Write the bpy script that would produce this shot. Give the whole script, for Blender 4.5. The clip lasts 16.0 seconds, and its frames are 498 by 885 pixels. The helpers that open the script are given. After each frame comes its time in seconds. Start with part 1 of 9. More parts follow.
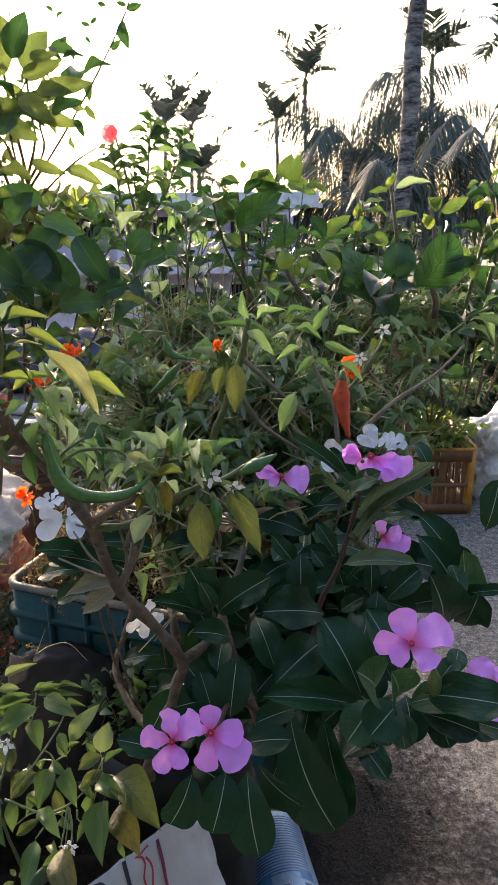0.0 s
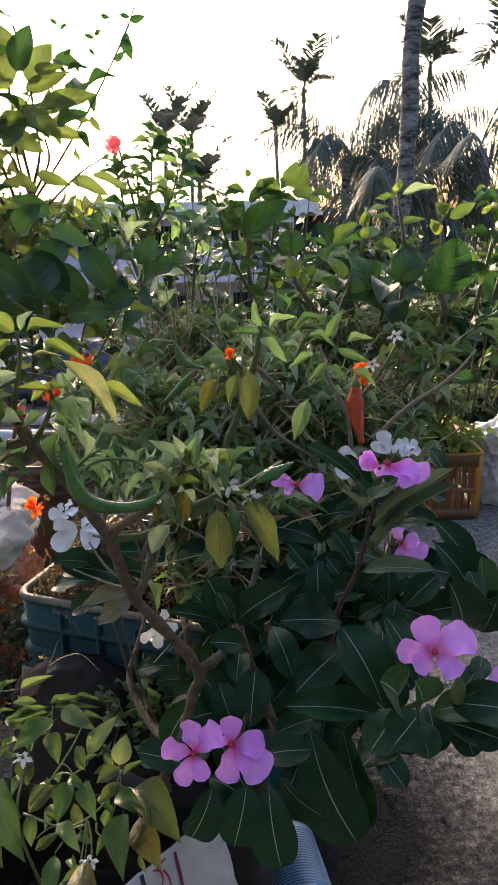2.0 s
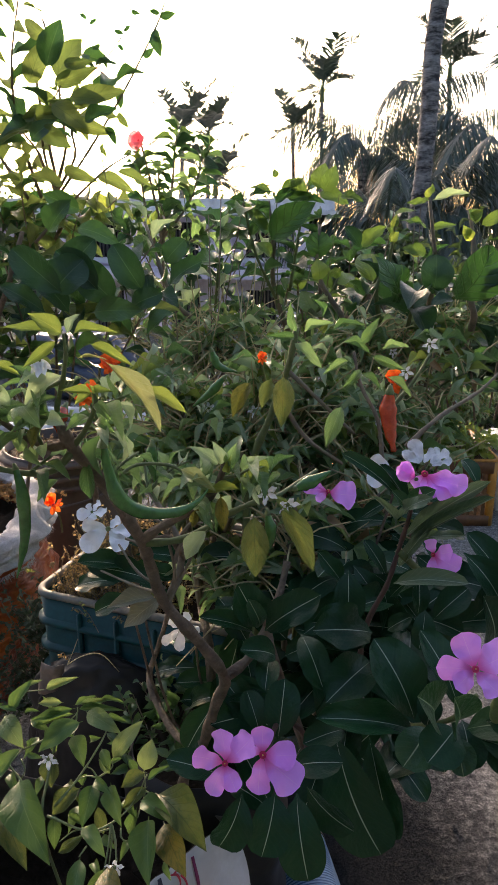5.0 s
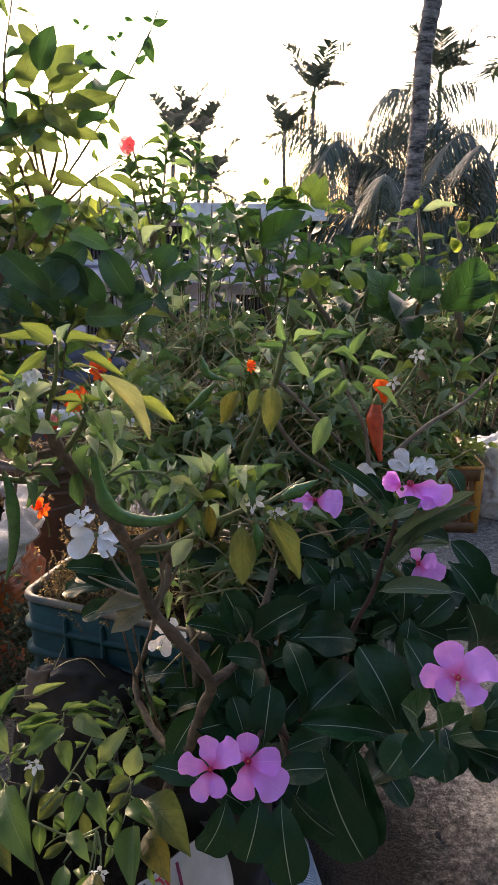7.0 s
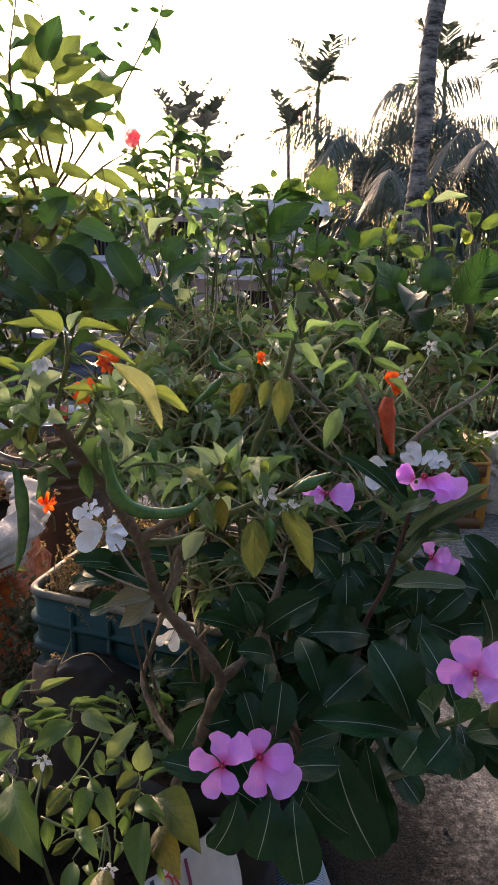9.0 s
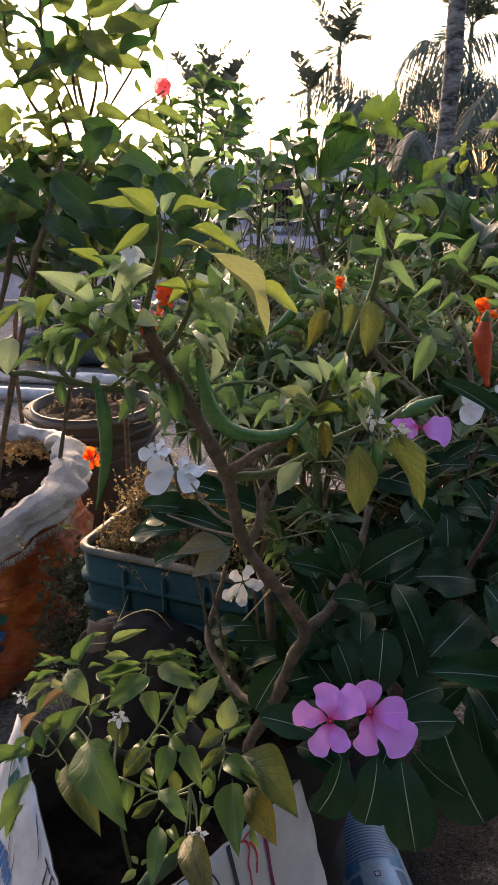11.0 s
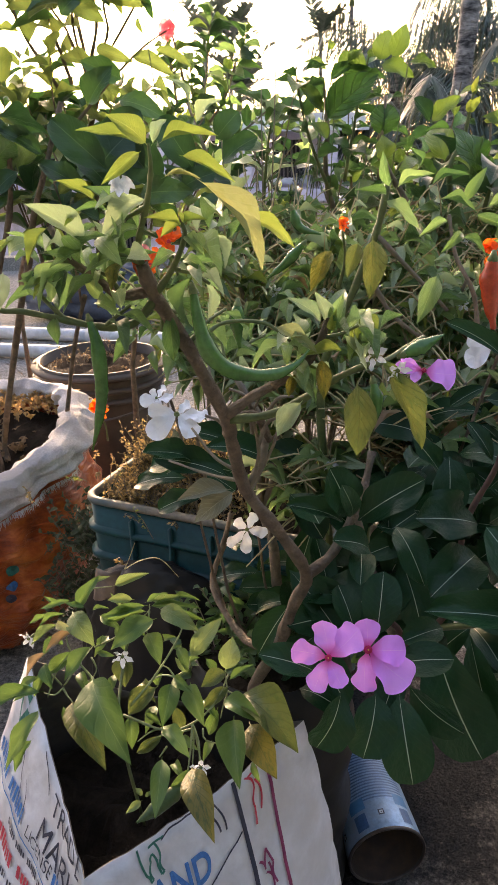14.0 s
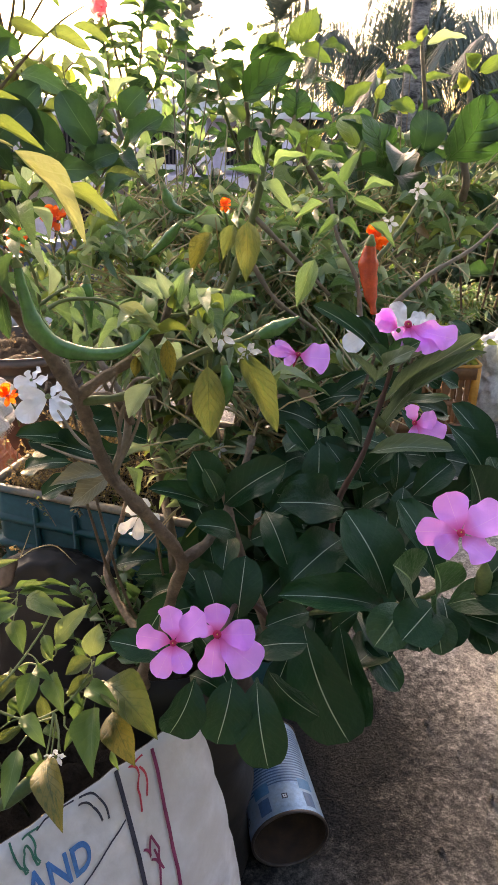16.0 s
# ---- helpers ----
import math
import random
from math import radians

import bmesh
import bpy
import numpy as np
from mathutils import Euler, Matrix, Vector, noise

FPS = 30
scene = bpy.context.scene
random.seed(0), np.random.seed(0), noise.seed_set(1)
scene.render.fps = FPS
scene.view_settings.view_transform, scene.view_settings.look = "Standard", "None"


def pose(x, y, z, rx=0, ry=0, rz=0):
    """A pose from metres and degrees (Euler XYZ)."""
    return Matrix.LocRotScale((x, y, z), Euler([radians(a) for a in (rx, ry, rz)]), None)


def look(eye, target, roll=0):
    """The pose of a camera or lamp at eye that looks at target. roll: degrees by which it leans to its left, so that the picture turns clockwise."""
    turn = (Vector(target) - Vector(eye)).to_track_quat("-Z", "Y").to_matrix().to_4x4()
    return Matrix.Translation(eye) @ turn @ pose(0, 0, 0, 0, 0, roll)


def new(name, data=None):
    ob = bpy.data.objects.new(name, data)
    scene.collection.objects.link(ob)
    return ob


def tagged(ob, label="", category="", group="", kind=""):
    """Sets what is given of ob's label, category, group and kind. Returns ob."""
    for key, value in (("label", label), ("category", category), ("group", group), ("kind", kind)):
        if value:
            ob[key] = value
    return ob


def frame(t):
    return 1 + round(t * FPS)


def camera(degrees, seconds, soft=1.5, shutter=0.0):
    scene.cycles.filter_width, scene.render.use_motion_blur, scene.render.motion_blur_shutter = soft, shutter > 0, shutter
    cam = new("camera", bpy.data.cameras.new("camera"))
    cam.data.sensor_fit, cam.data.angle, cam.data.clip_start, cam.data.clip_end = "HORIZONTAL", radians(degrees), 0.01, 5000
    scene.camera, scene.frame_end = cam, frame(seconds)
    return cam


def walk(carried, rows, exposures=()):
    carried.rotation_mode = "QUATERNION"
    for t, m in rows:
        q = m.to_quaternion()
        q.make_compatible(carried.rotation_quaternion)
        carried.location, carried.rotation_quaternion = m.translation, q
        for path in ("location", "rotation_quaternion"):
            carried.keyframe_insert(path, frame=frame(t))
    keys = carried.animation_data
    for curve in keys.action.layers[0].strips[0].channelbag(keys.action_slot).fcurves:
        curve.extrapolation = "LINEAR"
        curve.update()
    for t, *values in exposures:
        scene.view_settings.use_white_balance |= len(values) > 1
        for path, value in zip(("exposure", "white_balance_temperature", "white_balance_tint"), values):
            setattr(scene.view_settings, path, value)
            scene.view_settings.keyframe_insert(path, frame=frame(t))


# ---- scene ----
cam = camera(39.6, 16.0, soft=1.0)
PATH = [
    (0, (0.029, 0.0, 0.931), (-0.013, 1.9, 0.307), -0.5),
    (0.5, (0.021, 0.001, 0.934), (-0.034, 1.911, 0.346), -1.0),
    (1, (0.022, 0.0, 0.933), (-0.023, 1.91, 0.341), -1.4),
    (1.5, (0.021, 0.0, 0.932), (-0.021, 1.91, 0.342), -1.4),
    (2, (0.019, 0.002, 0.931), (-0.031, 1.908, 0.328), -1.3),
    (2.5, (0.013, 0.001, 0.934), (-0.036, 1.911, 0.343), -0.6),
    (3, (0.01, 0.004, 0.935), (-0.038, 1.91, 0.331), -0.4),
    (3.5, (0.005, 0.008, 0.933), (-0.054, 1.91, 0.319), -0.4),
    (4, (0.001, 0.009, 0.934), (-0.07, 1.911, 0.321), -0.3),
    (4.2, (0.0, 0.008, 0.935), (-0.078, 1.912, 0.328), -0.1),
    (6.5, (-0.005, 0.009, 0.937), (-0.048, 1.911, 0.323), 0.9),
    (7, (-0.003, 0.004, 0.941), (-0.04, 1.913, 0.343), 1.0),
    (7.5, (-0.007, 0.005, 0.943), (-0.046, 1.912, 0.342), 1.3),
    (8, (-0.007, 0.007, 0.941), (-0.035, 1.915, 0.342), 1.6),
    (8.5, (-0.008, 0.01, 0.939), (-0.043, 1.912, 0.324), 1.4),
    (8.7, (-0.007, 0.009, 0.938), (-0.047, 1.914, 0.33), 1.2),
    (10.8, (-0.057, 0.049, 0.892), (-0.142, 1.934, 0.229), 0.0),
    (11, (-0.06, 0.051, 0.886), (-0.164, 1.929, 0.205), -0.2),
    (11.5, (-0.073, 0.054, 0.878), (-0.213, 1.912, 0.15), -0.8),
    (12, (-0.076, 0.057, 0.873), (-0.219, 1.898, 0.105), -0.8),
    (12.5, (-0.072, 0.064, 0.865), (-0.226, 1.871, 0.023), -1.0),
    (13, (-0.066, 0.061, 0.868), (-0.22, 1.879, 0.05), -1.3),
    (13.5, (-0.06, 0.055, 0.873), (-0.218, 1.874, 0.056), -1.0),
    (14, (-0.052, 0.051, 0.875), (-0.188, 1.882, 0.082), -0.9),
    (14.5, (-0.039, 0.052, 0.877), (-0.155, 1.882, 0.079), -0.4),
    (15, (-0.024, 0.052, 0.876), (-0.1, 1.881, 0.07), 0.2),
    (15.5, (-0.01, 0.057, 0.87), (-0.059, 1.88, 0.049), 0.1),
    (16, (0.012, 0.059, 0.868), (-0.001, 1.883, 0.047), 0.9),
]
walk(cam, [(t, look(eye, target, roll)) for t, eye, target, roll in PATH],
     [(0, 2.57, 6550, 21), (1, 2.46, 6550, 21), (4.2, 2.37, 6550, 21), (8.7, 2.36, 6900, 27), (10.8, 2.26, 6950, 25), (12.5, 2.97, 7350, 25), (14, 3.03, 7450, 24), (16, 3.22, 7650, 25)])

# world, sun, exposure
SUN_EL, SUN_AZ = 8.7, -15.4
world = bpy.data.worlds.new("world")
scene.world = world
world.use_nodes = True
wn, wl = world.node_tree.nodes, world.node_tree.links
wn.clear()
sky = wn.new("ShaderNodeTexSky")
sky.sky_type, sky.sun_disc = "NISHITA", False
sky.sun_elevation, sky.sun_rotation = radians(SUN_EL), radians(SUN_AZ)
sky.air_density, sky.dust_density, sky.ozone_density = 0.8, 6.0, 1.0
back = wn.new("ShaderNodeBackground")
back.inputs["Strength"].default_value = 0.15
wout = wn.new("ShaderNodeOutputWorld")
wl.new(sky.outputs[0], back.inputs["Color"])
wl.new(back.outputs[0], wout.inputs["Surface"])
sun = new("sun", bpy.data.lights.new("sun", "SUN"))
sun.data.energy, sun.data.angle, sun.data.color = 1.3, radians(10.0), (1.0, 0.82, 0.60)
az, el = radians(SUN_AZ), radians(SUN_EL)
SUN = Vector((math.sin(az) * math.cos(el), math.cos(az) * math.cos(el), math.sin(el)))
sun.matrix_world = look(SUN * 50, (0, 0, 0))

FLOOR = 0.02      # top of the roof's screed
LAND = -3.3       # the ground below the roof
rng = random.Random(7)


# ---- materials ----
def base_mat(name):
    m = bpy.data.materials.new(name)
    m.use_nodes = True
    n = m.node_tree.nodes
    return m, n, m.node_tree.links, n["Principled BSDF"], n["Material Output"]


def noise_node(n, l, scale, detail=4.0, rough=0.55, coord="Object"):
    tc = n.new("ShaderNodeTexCoord")
    t = n.new("ShaderNodeTexNoise")
    t.inputs["Scale"].default_value, t.inputs["Detail"].default_value, t.inputs["Roughness"].default_value = scale, detail, rough
    l.new(tc.outputs[coord], t.inputs["Vector"])
    return t


def ramp(n, l, fac, stops):
    r = n.new("ShaderNodeValToRGB")
    r.color_ramp.elements[0].position, r.color_ramp.elements[0].color = stops[0][0], (*stops[0][1], 1)
    r.color_ramp.elements[1].position, r.color_ramp.elements[1].color = stops[-1][0], (*stops[-1][1], 1)
    for p, c in stops[1:-1]:
        r.color_ramp.elements.new(p).color = (*c, 1)
    l.new(fac, r.inputs["Fac"])
    return r


def mixed(n, l, fac, a, b, mode="MIX"):
    x = n.new("ShaderNodeMix")
    x.data_type, x.blend_type = "RGBA", mode
    for sock, v in ((x.inputs[0], fac), (x.inputs[6], a), (x.inputs[7], b)):
        if isinstance(v, (int, float)):
            sock.default_value = v
        elif isinstance(v, tuple):
            sock.default_value = (*v, 1)
        else:
            l.new(v, sock)
    return x.outputs[2]


def math_node(n, l, op, a, b=0.0, clamp=False):
    x = n.new("ShaderNodeMath")
    x.operation, x.use_clamp = op, clamp
    for sock, v in ((x.inputs[0], a), (x.inputs[1], b)):
        if isinstance(v, (int, float)):
            sock.default_value = v
        else:
            l.new(v, sock)
    return x.outputs[0]


def surface(name, c1, c2, scale=20.0, rough=0.7, bump=0.3, fine=6.0, metal=0.0, spec=0.5, dirt=None, depth=0.002):
    """A two-scale surface: broad mottling from c1 to c2, fine grain in colour and relief, stains of the colour dirt."""
    m, n, l, b, out = base_mat(name)
    big, small = noise_node(n, l, scale), noise_node(n, l, scale * fine, 6.0, 0.65)
    col = ramp(n, l, big.outputs[0], [(0.3, c1), (0.7, c2)]).outputs[0]
    grain = ramp(n, l, small.outputs[0], [(0.3, (0.72, 0.72, 0.72)), (0.7, (1.15, 1.15, 1.15))]).outputs[0]
    col = mixed(n, l, 1.0, col, grain, "MULTIPLY")
    if dirt:
        st = noise_node(n, l, scale * 0.35, 8.0, 0.7)
        f = ramp(n, l, st.outputs[0], [(0.48, (0, 0, 0)), (0.66, (0.8, 0.8, 0.8))]).outputs[0]
        col = mixed(n, l, f, col, dirt)
    l.new(col, b.inputs["Base Color"])
    r = ramp(n, l, small.outputs[0], [(0.2, (rough * 0.8,) * 3), (0.8, (min(1, rough * 1.15),) * 3)]).outputs[0]
    l.new(r, b.inputs["Roughness"])
    b.inputs["Metallic"].default_value, b.inputs["Specular IOR Level"].default_value = metal, spec
    if bump:
        bp = n.new("ShaderNodeBump")
        bp.inputs["Strength"].default_value, bp.inputs["Distance"].default_value = bump, depth
        l.new(math_node(n, l, "ADD", small.outputs[0], math_node(n, l, "MULTIPLY", big.outputs[0], 1.5)), bp.inputs["Height"])
        l.new(bp.outputs[0], b.inputs["Normal"])
    return m


def leaf_mat(name, c1, c2, rib, glow, trans=0.35, rough=0.42, rib_w=0.02, veins=9.0, vein_amt=0.35, spots=None, spec=0.5, heart=None, relief=0.35):
    """A leaf: its own green, a pale midrib and side veins, blotches, and light that shines through."""
    m, n, l, b, out = base_mat(name)
    uv = n.new("ShaderNodeUVMap")
    sep = n.new("ShaderNodeSeparateXYZ")
    l.new(uv.outputs[0], sep.inputs[0])
    off = math_node(n, l, "ABSOLUTE", math_node(n, l, "SUBTRACT", sep.outputs[0], 0.5))
    ribm = math_node(n, l, "SUBTRACT", 1.0, math_node(n, l, "DIVIDE", off, rib_w), True)
    run = math_node(n, l, "SUBTRACT", math_node(n, l, "MULTIPLY", sep.outputs[1], veins), math_node(n, l, "MULTIPLY", off, veins * 0.55))
    saw = math_node(n, l, "PINGPONG", run, 0.5)
    side = math_node(n, l, "SUBTRACT", 1.0, math_node(n, l, "DIVIDE", saw, 0.13), True)
    side = math_node(n, l, "MULTIPLY", side, vein_amt)
    oi, geo = n.new("ShaderNodeObjectInfo"), n.new("ShaderNodeNewGeometry")
    rnd = math_node(n, l, "FRACT", math_node(n, l, "ADD", math_node(n, l, "MULTIPLY", oi.outputs["Random"], 7.13), geo.outputs["Random Per Island"]))
    blot = noise_node(n, l, 3.5, 5.0, 0.6)
    fac = math_node(n, l, "ADD", math_node(n, l, "MULTIPLY", rnd, 0.75), math_node(n, l, "MULTIPLY", math_node(n, l, "SUBTRACT", blot.outputs[0], 0.4), 0.8), True)
    col = mixed(n, l, fac, c1, c2)
    if spots:
        sp = noise_node(n, l, 6.0, 7.0, 0.7)
        f = ramp(n, l, sp.outputs[0], [(0.50, (0, 0, 0)), (0.62, (1, 1, 1))]).outputs[0]
        col = mixed(n, l, f, col, spots)
    col = mixed(n, l, side, col, rib)
    col = mixed(n, l, ribm, col, rib)
    if heart:
        col = mixed(n, l, math_node(n, l, "SUBTRACT", 1.0, math_node(n, l, "DIVIDE", sep.outputs[1], 0.38), True), col, heart)
    l.new(col, b.inputs["Base Color"])
    b.inputs["Roughness"].default_value, b.inputs["Specular IOR Level"].default_value = rough, spec
    bp = n.new("ShaderNodeBump")
    bp.inputs["Strength"].default_value, bp.inputs["Distance"].default_value = relief, 0.02
    l.new(math_node(n, l, "ADD", math_node(n, l, "MULTIPLY", math_node(n, l, "ADD", side, ribm), -0.6), math_node(n, l, "MULTIPLY", blot.outputs[0], 0.5)), bp.inputs["Height"])
    l.new(bp.outputs[0], b.inputs["Normal"])
    tr = n.new("ShaderNodeBsdfTranslucent")
    gl = mixed(n, l, 0.45, mixed(n, l, 1.0, col, (2.2, 2.2, 2.2), "MULTIPLY"), glow)
    l.new(gl, tr.inputs["Color"])
    mx = n.new("ShaderNodeMixShader")
    mx.inputs[0].default_value = trans
    l.new(b.outputs[0], mx.inputs[1])
    l.new(tr.outputs[0], mx.inputs[2])
    l.new(mx.outputs[0], out.inputs["Surface"])
    return m


M = {
    "chili": leaf_mat("chili_leaf", (0.050, 0.115, 0.038), (0.25, 0.35, 0.14), (0.30, 0.39, 0.18), (0.20, 0.40, 0.08), rough=0.34, spec=0.65, trans=0.34, vein_amt=0.12, relief=0.4),
    "chili_dark": leaf_mat("chili_leaf_dark", (0.034, 0.084, 0.032), (0.115, 0.190, 0.066), (0.15, 0.23, 0.09), (0.15, 0.33, 0.05), trans=0.32, rough=0.36, spec=0.65, vein_amt=0.12, relief=0.4),
    "chili_pale": leaf_mat("chili_leaf_pale", (0.18, 0.27, 0.15), (0.36, 0.43, 0.26), (0.40, 0.48, 0.29), (0.27, 0.42, 0.13), rough=0.32, spec=0.75, trans=0.30, vein_amt=0.12, relief=0.4),
    "chili_lime": leaf_mat("chili_leaf_lime", (0.110, 0.178, 0.034), (0.225, 0.275, 0.055), (0.27, 0.33, 0.10), (0.28, 0.36, 0.055), trans=0.32, rough=0.4, vein_amt=0.15),
    "chili_olive": leaf_mat("chili_leaf_olive", (0.080, 0.118, 0.034), (0.155, 0.165, 0.048), (0.045, 0.070, 0.020), (0.24, 0.27, 0.05), trans=0.40, rough=0.5, vein_amt=0.40, spots=(0.06, 0.11, 0.035), relief=0.6),
    "chili_yellow": leaf_mat("chili_leaf_yellow", (0.22, 0.26, 0.12), (0.29, 0.29, 0.12), (0.40, 0.40, 0.20), (0.27, 0.32, 0.10), vein_amt=0.2, spots=(0.24, 0.26, 0.09)),
    "chili_gold": leaf_mat("chili_leaf_gold", (0.115, 0.130, 0.028), (0.20, 0.165, 0.028), (0.045, 0.07, 0.018), (0.21, 0.18, 0.02), vein_amt=0.45, rough=0.5, spots=(0.055, 0.085, 0.018), relief=0.6),
    "chili_matte": leaf_mat("chili_leaf_matte", (0.046, 0.112, 0.030), (0.120, 0.195, 0.056), (0.14, 0.21, 0.07), (0.18, 0.28, 0.05), rough=0.5, spec=0.35, trans=0.24, veins=7.0, vein_amt=0.22, relief=0.18),
    "chili_matte_pale": leaf_mat("chili_leaf_matte_pale", (0.11, 0.18, 0.06), (0.21, 0.27, 0.10), (0.23, 0.29, 0.12), (0.24, 0.31, 0.07), rough=0.45, spec=0.4, trans=0.26, veins=7.0, vein_amt=0.14, relief=0.5),
    "chili_matte_olive": leaf_mat("chili_leaf_matte_olive", (0.058, 0.092, 0.026), (0.115, 0.135, 0.036), (0.035, 0.058, 0.018), (0.13, 0.16, 0.03), trans=0.22, rough=0.5, vein_amt=0.35, spots=(0.05, 0.09, 0.026), relief=0.3),
    "chili_matte_gold": leaf_mat("chili_leaf_matte_gold", (0.095, 0.105, 0.024), (0.175, 0.140, 0.024), (0.04, 0.06, 0.016), (0.18, 0.15, 0.02), trans=0.22, rough=0.5, vein_amt=0.45, spots=(0.05, 0.08, 0.018), relief=0.3),
    "chili_matte_dark": leaf_mat("chili_leaf_matte_dark", (0.040, 0.098, 0.028), (0.100, 0.170, 0.050), (0.13, 0.20, 0.07), (0.18, 0.27, 0.05), rough=0.5, spec=0.35, trans=0.22, veins=7.0, vein_amt=0.22, relief=0.18),
    "dry": leaf_mat("dry_leaf", (0.20, 0.13, 0.07), (0.33, 0.24, 0.14), (0.30, 0.22, 0.13), (0.35, 0.22, 0.08), trans=0.2, rough=0.8),
    "grey_leaf": leaf_mat("withered_leaf", (0.15, 0.16, 0.11), (0.22, 0.22, 0.15), (0.30, 0.30, 0.22), (0.25, 0.22, 0.10), trans=0.15, rough=0.7),
    "vinca": leaf_mat("periwinkle_leaf", (0.0050, 0.033, 0.012), (0.013, 0.058, 0.021), (0.44, 0.53, 0.40), (0.04, 0.10, 0.025), trans=0.07, rough=0.38, rib_w=0.016, veins=9.0, vein_amt=0.010, spec=0.26, relief=0.25),
    # pale underside, lightened further for sky sheen and backlight
    "vinca_under": leaf_mat("periwinkle_underside_sheen", (0.050, 0.095, 0.050), (0.135, 0.19, 0.11), (0.36, 0.42, 0.32), (0.12, 0.20, 0.07), trans=0.18, rough=0.42, rib_w=0.03, veins=9.0, vein_amt=0.10, spec=0.5, relief=0.3),
    "vinca_new": leaf_mat("periwinkle_young_leaf", (0.014, 0.062, 0.024), (0.030, 0.098, 0.034), (0.36, 0.46, 0.28), (0.08, 0.20, 0.04), trans=0.14, rough=0.34, rib_w=0.024, vein_amt=0.03),
    "hib": leaf_mat("hibiscus_leaf", (0.013, 0.046, 0.016), (0.056, 0.125, 0.034), (0.10, 0.18, 0.06), (0.07, 0.24, 0.03), trans=0.18, rough=0.34, spec=0.55, veins=6.0, vein_amt=0.10, relief=0.3),
    "hib_dark": leaf_mat("hibiscus_leaf_dark", (0.010, 0.038, 0.016), (0.030, 0.076, 0.030), (0.07, 0.12, 0.06), (0.05, 0.18, 0.03), trans=0.16, rough=0.32, spec=0.38, veins=6.0, vein_amt=0.07, relief=0.25),
    "hib_olive": leaf_mat("hibiscus_leaf_olive", (0.065, 0.105, 0.028), (0.14, 0.17, 0.045), (0.045, 0.075, 0.022), (0.20, 0.31, 0.06), trans=0.34, rough=0.35, veins=6.0, vein_amt=0.35, relief=0.4),
    # dark weed green, the shade between crate and sack put into it
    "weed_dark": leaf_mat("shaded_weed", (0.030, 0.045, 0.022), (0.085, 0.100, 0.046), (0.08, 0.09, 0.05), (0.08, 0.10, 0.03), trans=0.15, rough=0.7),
    "moss": leaf_mat("dry_moss", (0.10, 0.080, 0.036), (0.52, 0.38, 0.19), (0.36, 0.28, 0.15), (0.46, 0.33, 0.12), trans=0.34, rough=0.8),
    "straw": leaf_mat("straw_litter", (0.36, 0.22, 0.09), (0.50, 0.33, 0.15), (0.4, 0.3, 0.15), (0.5, 0.3, 0.1), trans=0.2, rough=0.8),
    "hib_vein": leaf_mat("hibiscus_leaf_veined", (0.016, 0.058, 0.013), (0.036, 0.100, 0.022), (0.010, 0.034, 0.010), (0.08, 0.25, 0.03), trans=0.20, rough=0.30, spec=0.6, veins=6.0, vein_amt=0.7, relief=0.5),
    "hib_lime": leaf_mat("hibiscus_leaf_young", (0.045, 0.105, 0.024), (0.11, 0.175, 0.034), (0.045, 0.09, 0.018), (0.20, 0.34, 0.04), trans=0.24, rough=0.30, spec=0.6, veins=6.0, vein_amt=0.35),
    "hib_gold": leaf_mat("hibiscus_leaf_yellowed", (0.16, 0.24, 0.040), (0.27, 0.32, 0.050), (0.09, 0.15, 0.030), (0.30, 0.38, 0.05), trans=0.34, veins=6.0, vein_amt=0.5),
    "far": leaf_mat("far_leaf", (0.025, 0.055, 0.022), (0.055, 0.09, 0.03), (0.07, 0.10, 0.04), (0.12, 0.18, 0.02), trans=0.2, veins=4.0),
    "palm": leaf_mat("palm_leaflet", (0.018, 0.038, 0.028), (0.060, 0.092, 0.070), (0.07, 0.10, 0.08), (0.07, 0.12, 0.06), trans=0.12, rough=0.42, spec=0.6, vein_amt=0.0),
    "palm_dry": leaf_mat("palm_dry_leaflet", (0.13, 0.09, 0.05), (0.22, 0.15, 0.08), (0.2, 0.14, 0.08), (0.25, 0.16, 0.05), trans=0.15, rough=0.7, vein_amt=0.0),
}
